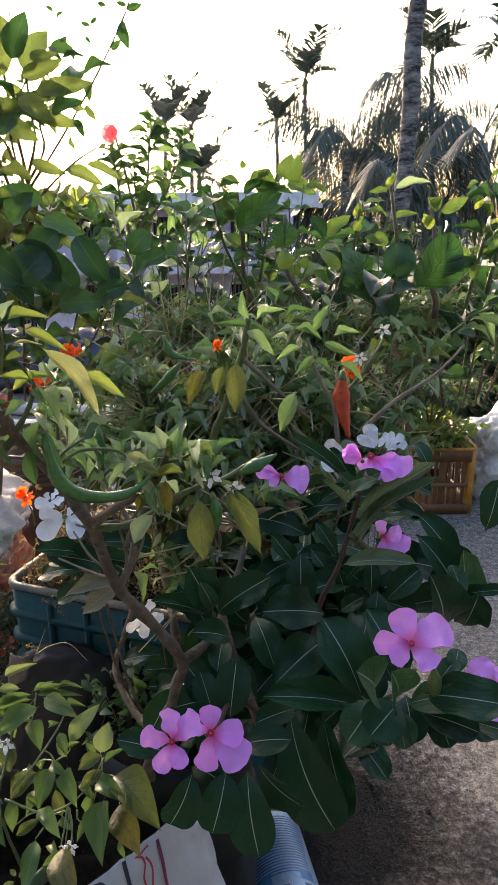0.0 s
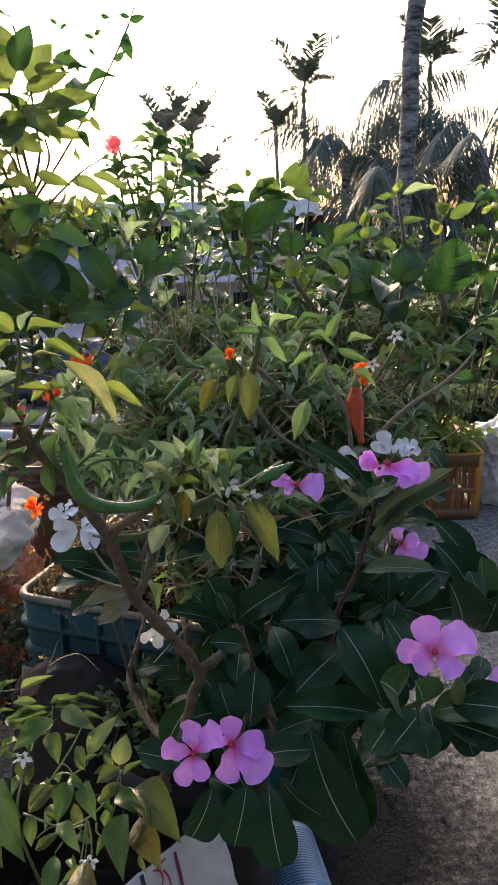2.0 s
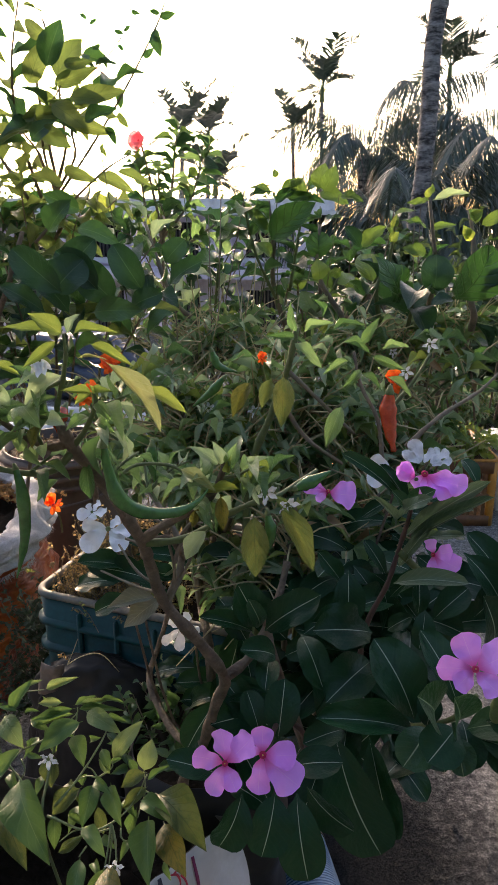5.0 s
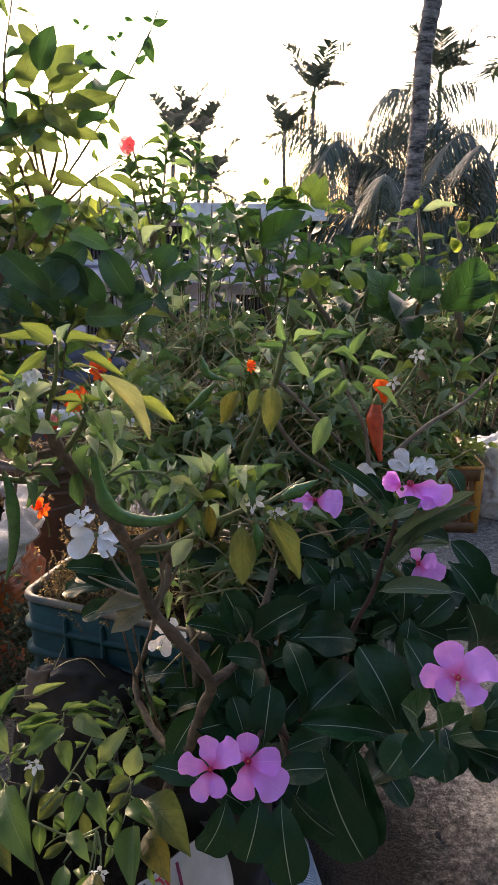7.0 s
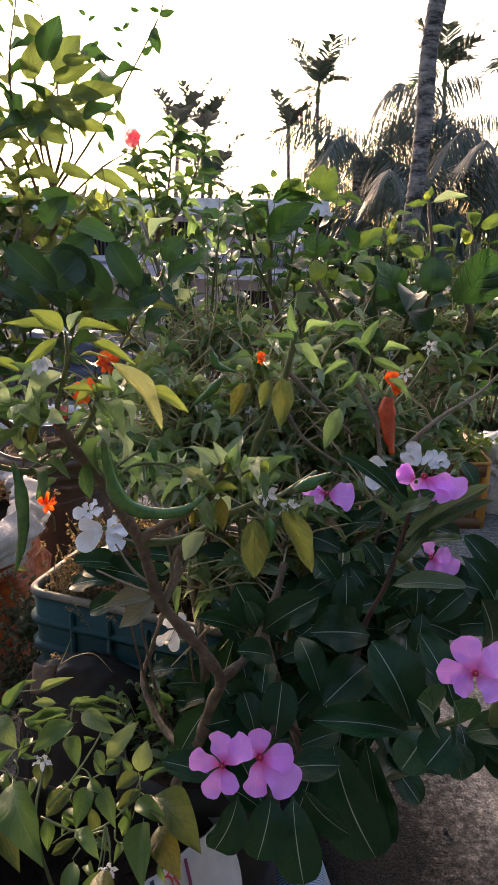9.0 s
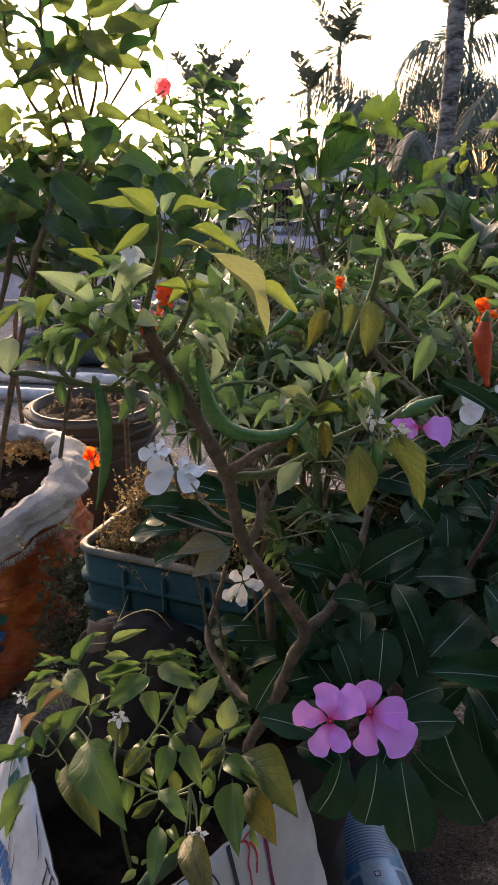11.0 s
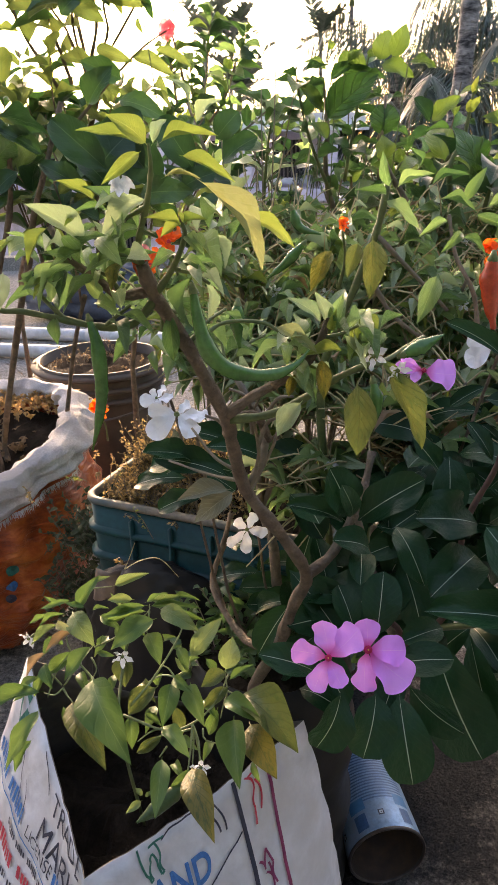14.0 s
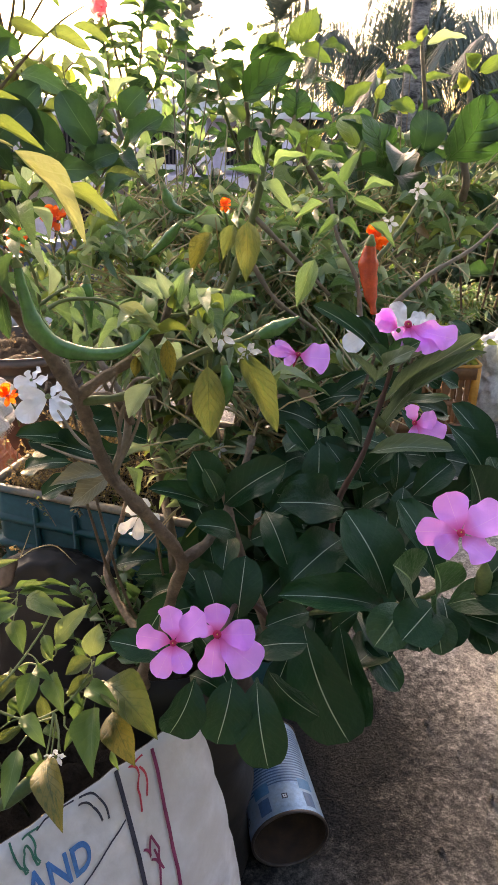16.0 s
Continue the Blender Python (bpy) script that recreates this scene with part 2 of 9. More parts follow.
M.update({
    "pink": leaf_mat("pink_petal", (0.73, 0.29, 0.84), (0.83, 0.39, 0.93), (0.86, 0.50, 0.92), (0.86, 0.42, 0.92), trans=0.26, rough=0.6, rib_w=0.01, veins=5.0, vein_amt=0.06, heart=(0.60, 0.012, 0.22), spec=0.3, relief=0.2),
    "pink_eye": surface("petal_eye", (0.46, 0.008, 0.07), (0.56, 0.015, 0.11), 300, 0.6, 0.1),
    "rose_heart": surface("rose_heart", (0.55, 0.03, 0.06), (0.65, 0.06, 0.09), 200, 0.6, 0.1),
    "eye_gold": surface("flower_throat", (0.75, 0.45, 0.08), (0.8, 0.55, 0.12), 300, 0.6, 0.1),
    "white": leaf_mat("white_petal", (0.80, 0.83, 0.88), (0.86, 0.88, 0.92), (0.72, 0.76, 0.82), (0.70, 0.80, 0.95), trans=0.07, rough=0.55, rib_w=0.012, veins=5.0, vein_amt=0.08),
    "orange": leaf_mat("orange_petal", (0.60, 0.06, 0.012), (0.72, 0.16, 0.02), (0.7, 0.12, 0.02), (0.95, 0.22, 0.01), trans=0.45, rough=0.6, vein_amt=0.1),
    "rose": leaf_mat("rose_petal", (0.76, 0.24, 0.28), (0.84, 0.40, 0.43), (0.7, 0.12, 0.15), (0.90, 0.22, 0.22), trans=0.4, rough=0.6, vein_amt=0.1),
    "chili_fruit": surface("green_chili_skin", (0.040, 0.14, 0.026), (0.075, 0.20, 0.042), 40, 0.24, 0.15, spec=0.6),
    "chili_unripe": surface("dark_green_chili_skin", (0.035, 0.075, 0.022), (0.065, 0.12, 0.035), 60, 0.4, 0.2),
    "chili_ripe": surface("red_chili_skin", (0.55, 0.055, 0.02), (0.66, 0.10, 0.03), 40, 0.22, 0.08, spec=0.7),
    "calyx": surface("calyx", (0.10, 0.16, 0.05), (0.16, 0.20, 0.07), 90, 0.6, 0.2),
    "bark": surface("brown_stem", (0.12, 0.085, 0.058), (0.27, 0.20, 0.14), 70, 0.85, 1.0, depth=0.003, dirt=(0.07, 0.07, 0.045)),
    "bark_grey": surface("grey_stem", (0.16, 0.13, 0.10), (0.25, 0.21, 0.16), 45, 0.8, 0.6, dirt=(0.09, 0.09, 0.05)),
    "stem": surface("green_stem", (0.07, 0.11, 0.035), (0.12, 0.15, 0.05), 60, 0.6, 0.25),
    "stem_pale": surface("pale_green_stem", (0.16, 0.21, 0.085), (0.24, 0.28, 0.13), 60, 0.6, 0.25),
    "stem_straw": surface("straw_stem", (0.32, 0.27, 0.14), (0.54, 0.46, 0.26), 60, 0.7, 0.25),
    "stem_red": surface("red_brown_stem", (0.045, 0.020, 0.016), (0.085, 0.040, 0.028), 60, 0.6, 0.4),
    
    "soil": surface("soil", (0.020, 0.015, 0.011), (0.055, 0.040, 0.028), 40, 0.95, 1.0, spec=0.1, depth=0.006),
    "soil_dry": surface("dry_soil", (0.05, 0.036, 0.025), (0.11, 0.078, 0.05), 40, 0.95, 1.0, spec=0.1, depth=0.006),
    "teal": surface("teal_plastic", (0.003, 0.050, 0.055), (0.006, 0.074, 0.080), 14, 0.40, 0.1, spec=0.3, dirt=(0.016, 0.056, 0.058)),
    "crate_brown": surface("brown_plastic", (0.14, 0.065, 0.025), (0.22, 0.10, 0.035), 14, 0.55, 0.1, dirt=(0.07, 0.04, 0.02)),
    "teal_worn": surface("teal_plastic_dusty", (0.10, 0.11, 0.10), (0.24, 0.20, 0.15), 30, 0.7, 0.3, dirt=(0.05, 0.10, 0.11)),
    "yellow": surface("yellow_plastic", (0.46, 0.20, 0.025), (0.56, 0.26, 0.035), 10, 0.5, 0.1, dirt=(0.24, 0.13, 0.05)),
    "grey_plastic": surface("grey_plastic", (0.050, 0.040, 0.035), (0.080, 0.064, 0.056), 9, 0.7, 0.2, dirt=(0.10, 0.082, 0.07)),
    "pvc": surface("white_pvc", (0.55, 0.58, 0.62), (0.68, 0.70, 0.73), 6, 0.4, 0.05, dirt=(0.40, 0.38, 0.35)),
    "sack": surface("white_sack_film", (0.64, 0.65, 0.70), (0.73, 0.74, 0.78), 9, 0.38, 0.25, fine=4.0, depth=0.004, dirt=(0.55, 0.52, 0.50)),
    # inside of the white film: soil stain plus the shade within, as colour
    "sack_in": surface("sack_inside_shaded", (0.09, 0.078, 0.066), (0.17, 0.15, 0.13), 20, 0.6, 0.3),
    "woven": surface("woven_sackcloth", (0.60, 0.58, 0.59), (0.80, 0.77, 0.79), 26, 0.85, 1.0, fine=12.0, depth=0.004, dirt=(0.50, 0.45, 0.43)),
    "black_film": surface("black_film", (0.009, 0.009, 0.009), (0.018, 0.017, 0.016), 7, 0.55, 0.15, fine=3.0, depth=0.006, spec=0.25, dirt=(0.022, 0.020, 0.018)),
    "tin_blue": surface("tin_label_blue", (0.22, 0.36, 0.54), (0.30, 0.45, 0.62), 30, 0.35, 0.15, metal=0.3, dirt=(0.32, 0.38, 0.46)),
    "tin_blue_deep": surface("tin_label_deep_blue", (0.035, 0.17, 0.36), (0.06, 0.23, 0.44), 40, 0.4, 0.1),
    "tin_navy": surface("tin_label_navy", (0.035, 0.10, 0.22), (0.06, 0.14, 0.28), 40, 0.4, 0.1),
    "tin_white": surface("tin_label_white", (0.55, 0.60, 0.66), (0.66, 0.70, 0.74), 40, 0.4, 0.1),
    "tin_metal": surface("tin_rim", (0.045, 0.035, 0.032), (0.09, 0.075, 0.07), 60, 0.5, 0.3, metal=0.5, dirt=(0.09, 0.05, 0.03)),
    "tin_rust": surface("tin_rusty_inside", (0.035, 0.022, 0.016), (0.08, 0.045, 0.028), 40, 0.85, 0.5),
    "ink_blue": surface("blue_ink", (0.03, 0.16, 0.44), (0.04, 0.20, 0.50), 60, 0.5, 0.0),
    "ink_black": surface("black_ink", (0.02, 0.025, 0.05), (0.035, 0.04, 0.07), 60, 0.5, 0.0),
    "ink_green": surface("green_ink", (0.01, 0.14, 0.11), (0.02, 0.18, 0.14), 60, 0.5, 0.0),
    "ink_red": surface("red_ink", (0.50, 0.03, 0.06), (0.58, 0.05, 0.08), 60, 0.5, 0.0),
    "ink_plum": surface("plum_ink", (0.20, 0.02, 0.08), (0.26, 0.03, 0.11), 60, 0.5, 0.0),
    "film_brown": surface("faded_brown_film", (0.085, 0.062, 0.050), (0.15, 0.115, 0.095), 20, 0.7, 0.3),
    "film_white": surface("white_film_bag", (0.74, 0.74, 0.75), (0.84, 0.84, 0.84), 14, 0.4, 0.4, depth=0.006),
    "lilac": surface("lilac_plaster", (0.70, 0.62, 0.76), (0.80, 0.73, 0.84), 1.5, 0.85, 0.2, dirt=(0.45, 0.40, 0.50)),
    "roof_pale": surface("pale_roof", (0.68, 0.68, 0.71), (0.80, 0.80, 0.81), 1.2, 0.8, 0.2, dirt=(0.40, 0.40, 0.42)),
    "window_dark": surface("dark_window", (0.02, 0.02, 0.025), (0.04, 0.04, 0.05), 3, 0.25, 0.0),
    "iron": surface("window_iron", (0.06, 0.055, 0.06), (0.10, 0.09, 0.09), 20, 0.6, 0.2),
    "land": surface("grass_land", (0.035, 0.05, 0.02), (0.075, 0.085, 0.04), 0.6, 0.95, 0.5, dirt=(0.11, 0.09, 0.06), depth=0.05),
    "tarp": surface("navy_tarpaulin", (0.03, 0.045, 0.075), (0.06, 0.08, 0.12), 12, 0.5, 0.3),
})


def concrete():
    """Rough screed: pale worn grit, darker round the pots for damp and painted shade."""
    m, n, l, b, out = base_mat("rough_screed")
    big, mid, grit = noise_node(n, l, 2.2, 6, 0.6), noise_node(n, l, 85, 9, 0.74), noise_node(n, l, 240, 7, 0.75)
    col = ramp(n, l, mid.outputs[0], [(0.36, (0.19, 0.189, 0.188)), (0.50, (0.34, 0.334, 0.325)), (0.64, (0.58, 0.568, 0.55))]).outputs[0]
    shade = ramp(n, l, big.outputs[0], [(0.35, (0.72, 0.72, 0.73)), (0.62, (1.05, 1.03, 1.0))]).outputs[0]
    col = mixed(n, l, 1.0, col, shade, "MULTIPLY")
    specks = ramp(n, l, grit.outputs[0], [(0.34, (0.45, 0.45, 0.46)), (0.50, (1.0, 0.99, 0.98)), (0.68, (1.6, 1.57, 1.52))]).outputs[0]
    col = mixed(n, l, 1.0, col, specks, "MULTIPLY")
    # damp and the shade round the pots, both put into the colour
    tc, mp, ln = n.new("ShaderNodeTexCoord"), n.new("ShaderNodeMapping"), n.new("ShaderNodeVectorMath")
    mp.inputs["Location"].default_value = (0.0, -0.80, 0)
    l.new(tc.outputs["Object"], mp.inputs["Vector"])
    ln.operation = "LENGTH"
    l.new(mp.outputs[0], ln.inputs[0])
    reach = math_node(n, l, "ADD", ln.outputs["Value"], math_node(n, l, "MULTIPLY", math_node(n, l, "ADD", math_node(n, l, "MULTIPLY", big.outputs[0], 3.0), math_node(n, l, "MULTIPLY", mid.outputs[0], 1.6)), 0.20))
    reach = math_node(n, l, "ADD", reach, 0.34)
    damp_shade = ramp(n, l, math_node(n, l, "MULTIPLY", reach, 0.5), [(0.50, (1, 1, 1)), (0.565, (0.62, 0.62, 0.62)), (0.62, (0, 0, 0))]).outputs[0]
    damp_shade_col = ramp(n, l, grit.outputs[0], [(0.35, (0.019, 0.020, 0.022)), (0.65, (0.048, 0.050, 0.053))]).outputs[0]
    col = mixed(n, l, damp_shade, col, damp_shade_col)
    l.new(col, b.inputs["Base Color"])
    b.inputs["Roughness"].default_value, b.inputs["Specular IOR Level"].default_value = 0.95, 0.0
    bp = n.new("ShaderNodeBump")
    bp.inputs["Strength"].default_value, bp.inputs["Distance"].default_value = 1.0, 0.014
    h = math_node(n, l, "ADD", mid.outputs[0], math_node(n, l, "MULTIPLY", grit.outputs[0], 0.5))
    l.new(h, bp.inputs["Height"])
    l.new(bp.outputs[0], b.inputs["Normal"])
    return m


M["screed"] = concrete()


def crinkled_film():
    """Printed orange film, creased across: blotched dark to bright orange, with a plastic sheen."""
    m, n, l, b, out = base_mat("orange_printed_film")
    tc, mp = n.new("ShaderNodeTexCoord"), n.new("ShaderNodeMapping")
    mp.inputs["Scale"].default_value = (16, 16, 55)
    l.new(tc.outputs["Object"], mp.inputs["Vector"])
    t = n.new("ShaderNodeTexNoise")
    t.inputs["Scale"].default_value, t.inputs["Detail"].default_value, t.inputs["Distortion"].default_value = 1.0, 4.0, 0.5
    l.new(mp.outputs[0], t.inputs["Vector"])
    blot = noise_node(n, l, 16, 6, 0.7)
    col = ramp(n, l, blot.outputs[0], [(0.35, (0.16, 0.026, 0.010)), (0.52, (0.38, 0.070, 0.014)), (0.68, (0.60, 0.17, 0.035))]).outputs[0]
    l.new(col, b.inputs["Base Color"])
    b.inputs["Roughness"].default_value = 0.33
    fold = math_node(n, l, "ABSOLUTE", math_node(n, l, "SUBTRACT", t.outputs[0], 0.5))
    bp = n.new("ShaderNodeBump")
    bp.inputs["Strength"].default_value, bp.inputs["Distance"].default_value = 1.0, 0.012
    l.new(fold, bp.inputs["Height"])
    l.new(bp.outputs[0], b.inputs["Normal"])
    return m


M["woven_orange"] = crinkled_film()


def ringed_bark():
    """Palm bark: grey, with dark irregular ring scars and lichen."""
    m, n, l, b, out = base_mat("palm_trunk")
    tc, mp = n.new("ShaderNodeTexCoord"), n.new("ShaderNodeMapping")
    mp.inputs["Scale"].default_value = (5, 5, 15)
    l.new(tc.outputs["Object"], mp.inputs["Vector"])
    t = n.new("ShaderNodeTexNoise")
    t.inputs["Scale"].default_value, t.inputs["Detail"].default_value, t.inputs["Roughness"].default_value = 1.0, 8.0, 0.72
    l.new(mp.outputs[0], t.inputs["Vector"])
    patch = noise_node(n, l, 9, 6, 0.7)
    col = ramp(n, l, t.outputs[0], [(0.40, (0.028, 0.026, 0.026)), (0.48, (0.15, 0.145, 0.14)), (0.62, (0.31, 0.30, 0.285))]).outputs[0]
    col = mixed(n, l, 0.8, col, ramp(n, l, patch.outputs[0], [(0.35, (0.55, 0.55, 0.56)), (0.65, (1.15, 1.12, 1.08))]).outputs[0], "MULTIPLY")
    l.new(col, b.inputs["Base Color"])
    b.inputs["Roughness"].default_value = 0.9
    bp = n.new("ShaderNodeBump")
    bp.inputs["Strength"].default_value, bp.inputs["Distance"].default_value = 1.0, 0.03
    l.new(t.outputs[0], bp.inputs["Height"])
    l.new(bp.outputs[0], b.inputs["Normal"])
    return m


M["trunk"] = ringed_bark()


# ---- building blocks ----
def thing(name, at=(0, 0, 0), label="", category="", group="", kind=""):
    ob = new(name)
    ob.empty_display_size = 0.05
    ob.location = at
    return tagged(ob, label, category, group, kind)


def to_mesh(name, bm, material, smooth=True):
    me = bpy.data.meshes.new(name)
    bm.normal_update()
    bm.to_mesh(me)
    bm.free()
    for p in me.polygons:
        p.use_smooth = smooth
    for mm in material if isinstance(material, list) else [material]:
        me.materials.append(mm)
    return me


def hang(name, me, parent, label="", m=None):
    """Links a mesh under its parent, its geometry given in world coordinates (or under the pose m)."""
    ob = new(name, me)
    if parent:
        ob.parent = parent
        ob.matrix_parent_inverse = whole(parent).inverted()
    if m is not None:
        ob.matrix_basis = m
    return tagged(ob, label)


def whole(ob):
    """The world matrix of a thing or a part, before the scene is evaluated."""
    if ob.parent:
        return whole(ob.parent) @ ob.matrix_parent_inverse @ ob.matrix_basis
    return ob.matrix_basis.copy()


def part(name, bm, material, parent, label="", smooth=True):
    return hang(name, to_mesh(name, bm, material, smooth), parent, label)


def smooth_line(pts, per=4):
    """A Catmull-Rom line through the points."""
    p = [Vector(q) for q in pts]
    p = [p[0] * 2 - p[1]] + p + [p[-1] * 2 - p[-2]]
    out = []
    for i in range(1, len(p) - 2):
        for k in range(per):
            t = k / per
            a, b, c, d = p[i - 1], p[i], p[i + 1], p[i + 2]
            out.append(0.5 * (2 * b + (c - a) * t + (2 * a - 5 * b + 4 * c - d) * t * t + (3 * b - a - 3 * c + d) * t ** 3))
    return out + [p[-2]]


def add_tube(bm, line, radius, sides=8, close=True, rough=0.0):
    """A tube along the line; radius(f) for f from 0 to 1."""
    rings, up = [], Vector((0.31, 0.22, 0.93))
    n = len(line) - 1
    for i, p in enumerate(line):
        d = (line[min(n, i + 1)] - line[max(0, i - 1)]).normalized()
        x = d.cross(up)
        if x.length < 0.1:
            x = d.cross(Vector((1, 0, 0)))
        x.normalize()
        y = x.cross(d)
        up = d.cross(x) * -1
        r = radius(i / n)
        rings.append([bm.verts.new(p + (x * math.cos(a) + y * math.sin(a)) * r * (1 + rough * (rng.random() - 0.5)))
                      for a in (2 * math.pi * k / sides for k in range(sides))])
    for a, b in zip(rings, rings[1:]):
        for k in range(sides):
            bm.faces.new((a[k], a[(k + 1) % sides], b[(k + 1) % sides], b[k]))
    if close:
        bm.faces.new(list(reversed(rings[0])))
        bm.faces.new(rings[-1])
    return rings


def twig(parent, pts, r0, r1, material="bark", name="branch", per=4, sides=7, label=""):
    bm = bmesh.new()
    line = smooth_line(pts, per)
    bump = [1 + 0.10 * math.sin(k * 1.7) + (0.16 if k % 5 == 2 else 0) for k in range(len(line))]
    n = len(line) - 1
    add_tube(bm, line, lambda f: (r0 + (r1 - r0) * f) * bump[round(f * n)], sides)
    return part(name, bm, M[material], parent, label)


def add_box(bm, m, bevel=0.0):
    made = bmesh.ops.create_cube(bm, size=1.0, matrix=m)
    if bevel:
        edges = {e for v in made["verts"] for e in v.link_edges}
        bmesh.ops.bevel(bm, geom=list(edges), offset=bevel, segments=2, affect="EDGES", clamp_overlap=True)


def box_m(x0, x1, y0, y1, z0, z1):
    return Matrix.LocRotScale(((x0 + x1) / 2, (y0 + y1) / 2, (z0 + z1) / 2), None, (x1 - x0, y1 - y0, z1 - z0))


def lathe(bm, rings, sides=40, centre=(0, 0), cap_low=False, cap_top=False, wob=0.0):
    """Rings of (radius, z) round the axis at centre."""
    made = []
    for r, z in rings:
        made.append([bm.verts.new((centre[0] + r * math.cos(a) * (1 + wob * math.sin(3 * a + z * 9)), centre[1] + r * math.sin(a) * (1 + wob * math.cos(2 * a)), z))
                     for a in (2 * math.pi * k / sides for k in range(sides))])
    for a, b in zip(made, made[1:]):
        for k in range(sides):
            bm.faces.new((a[k], a[(k + 1) % sides], b[(k + 1) % sides], b[k]))
    if cap_low:
        bm.faces.new(list(reversed(made[0])))
    if cap_top:
        bm.faces.new(made[-1])
    return made


# leaf shapes: half width along the leaf, the widest 0.5
def bump_shape(peak, power, stalk, point=0.0):
    k = math.log(0.5) / math.log(peak)

    def f(v):
        if v < stalk:
            return 0.018
        s = (v - stalk) / (1 - stalk)
        val = max(0.0, math.sin(math.pi * s ** k)) ** (power + point * s)
        return 0.018 + 0.482 * val if v < 0.999 else 0.004
    return f


def ovate(rise, fall, stalk):
    """Rounded at the stalk, drawn out to a point."""
    peak = rise / (rise + fall)
    top = peak ** rise * (1 - peak) ** fall

    def f(v):
        s = max(0.0, (v - stalk) / (1 - stalk))
        return 0.016 + 0.484 * s ** rise * (1 - s) ** fall / top if v < 0.999 else 0.003
    return f


SHAPES = {
    "lance": ovate(0.72, 1.18, 0.08),   # chili: ovate with a drawn-out point
    "oblong": bump_shape(0.58, 0.44, 0.05),  # periwinkle: blunt and oblong
    "heart": bump_shape(0.40, 0.48, 0.08, 0.55),   # hibiscus: broad, toothed, pointed
    "round": bump_shape(0.50, 0.48, 0.05),
    "petal": bump_shape(0.66, 0.52, 0.02, 0.0),
    "dart": bump_shape(0.45, 0.8, 0.02),     # narrow pointed petal
}
TEMPLATES = {}


def leaf_points(shape, rows, cols, arch, fold, wave, twist, teeth=0.0):
    prof = SHAPES[shape]
    pts, uvs, faces = [], [], []
    for i in range(rows + 1):
        v = i / rows
        hw = prof(v)
        if teeth and 0.25 < v < 0.95:
            hw *= 1 + teeth * (1 if i % 2 else -0.6)
        for j in range(cols + 1):
            u = 2 * j / cols - 1
            x = u * hw
            z = arch * math.sin(math.pi * v ** 0.9) + fold * (0.35 * abs(u) + 0.9 * u * u) * hw + wave * math.sin(v * 11 + u * 2.5) * u * u * hw * 2.4
            tw = twist * (v - 0.3)
            pts.append((x * math.cos(tw) - z * math.sin(tw) * 0.3, v, z + x * math.sin(tw)))
            uvs.append((j / cols, v))
    for i in range(rows):
        for j in range(cols):
            a = i * (cols + 1) + j
            faces.append((a, a + 1, a + cols + 2, a + cols + 1))
    return pts, uvs, faces


def leaf_mesh(shape, material, variant):
    key = (shape, material, variant)
    if key not in TEMPLATES:
        r = random.Random(hash((len(shape), len(material), variant)) % 9999)
        arch, fold = r.uniform(0.06, 0.18), r.uniform(0.08, 0.32)
        wave, twist = r.uniform(0.02, 0.08), r.uniform(-0.25, 0.25)
        if shape in ("petal", "dart"):
            arch, fold, wave, twist = -0.05, 0.10, 0.10, r.uniform(-0.2, 0.2)
        if shape == "lance":
            arch, fold, wave = r.uniform(0.06, 0.24), r.uniform(0.12, 0.42), r.uniform(0.03, 0.07)
        if shape in ("heart", "round"):
            arch, fold, wave = r.uniform(0.05, 0.20), r.uniform(0.08, 0.34), r.uniform(0.02, 0.08)
        if shape == "oblong":
            fold, wave = r.uniform(0.10, 0.30), r.uniform(0.0, 0.08)
        pts, uvs, faces = leaf_points(shape, 18 if shape in ("heart", "round", "petal", "oblong") else 14, 4, arch, fold, wave, twist, 0.02 if shape == "heart" else 0.0)
        me = bpy.data.meshes.new("leaf")
        me.from_pydata(pts, [], faces)
        layer = me.uv_layers.new(name="UVMap")
        for k, loop in enumerate(me.loops):
            layer.data[k].uv = uvs[loop.vertex_index]
        for p in me.polygons:
            p.use_smooth = True
        me.materials.append(M[material])
        TEMPLATES[key] = me
    return TEMPLATES[key]


def facing(z):
    """The way a leaf's upper side turns at height z: low leaves lie flatter, high ones hang."""
    e = math.atan2(0.95 - z, 0.50)
    return Vector((0.05, -math.cos(e), math.sin(e) + 0.45)).normalized()


def leaf_pose(base, tip, w, roll=0.0, face=None):
    base, tip = Vector(base), Vector(tip)
    d = tip - base
    ln = d.length
    y = d / ln
    f = Vector(face) if face is not None else facing(base.z)
    z = f - f.dot(y) * y
    if z.length < 0.05:
        z = Vector((0.3, -0.9, 0.2)) - Vector((0.3, -0.9, 0.2)).dot(y) * y
    z.normalize()
    x = y.cross(z)
    m = Matrix(((x.x * ln * w, y.x * ln, z.x * ln, base.x), (x.y * ln * w, y.y * ln, z.y * ln, base.y), (x.z * ln * w, y.z * ln, z.z * ln, base.z), (0, 0, 0, 1)))
    return m @ Matrix.Rotation(radians(roll), 4, "Y") if not roll else Matrix.Translation(base) @ Matrix.Rotation(radians(roll), 4, y) @ Matrix.Translation(-base) @ m


def leaf(parent, kind, base, tip, w=0.42, roll=0.0, face=None, shape="lance", name="leaf", label=""):
    """One leaf from its stalk's foot to its point; w: its width to its length; roll: degrees round its own length."""
    w *= 0.86 if shape == "lance" else 1.0
    return hang(name, leaf_mesh(shape, kind, rng.randrange(8)), parent, label, leaf_pose(base, tip, w, roll, face))


def vleaf(parent, base, tip, w=0.45, roll=0.0, kind="vinca", face=None):
    return leaf(parent, kind, base, tip, w, roll, face, "oblong")


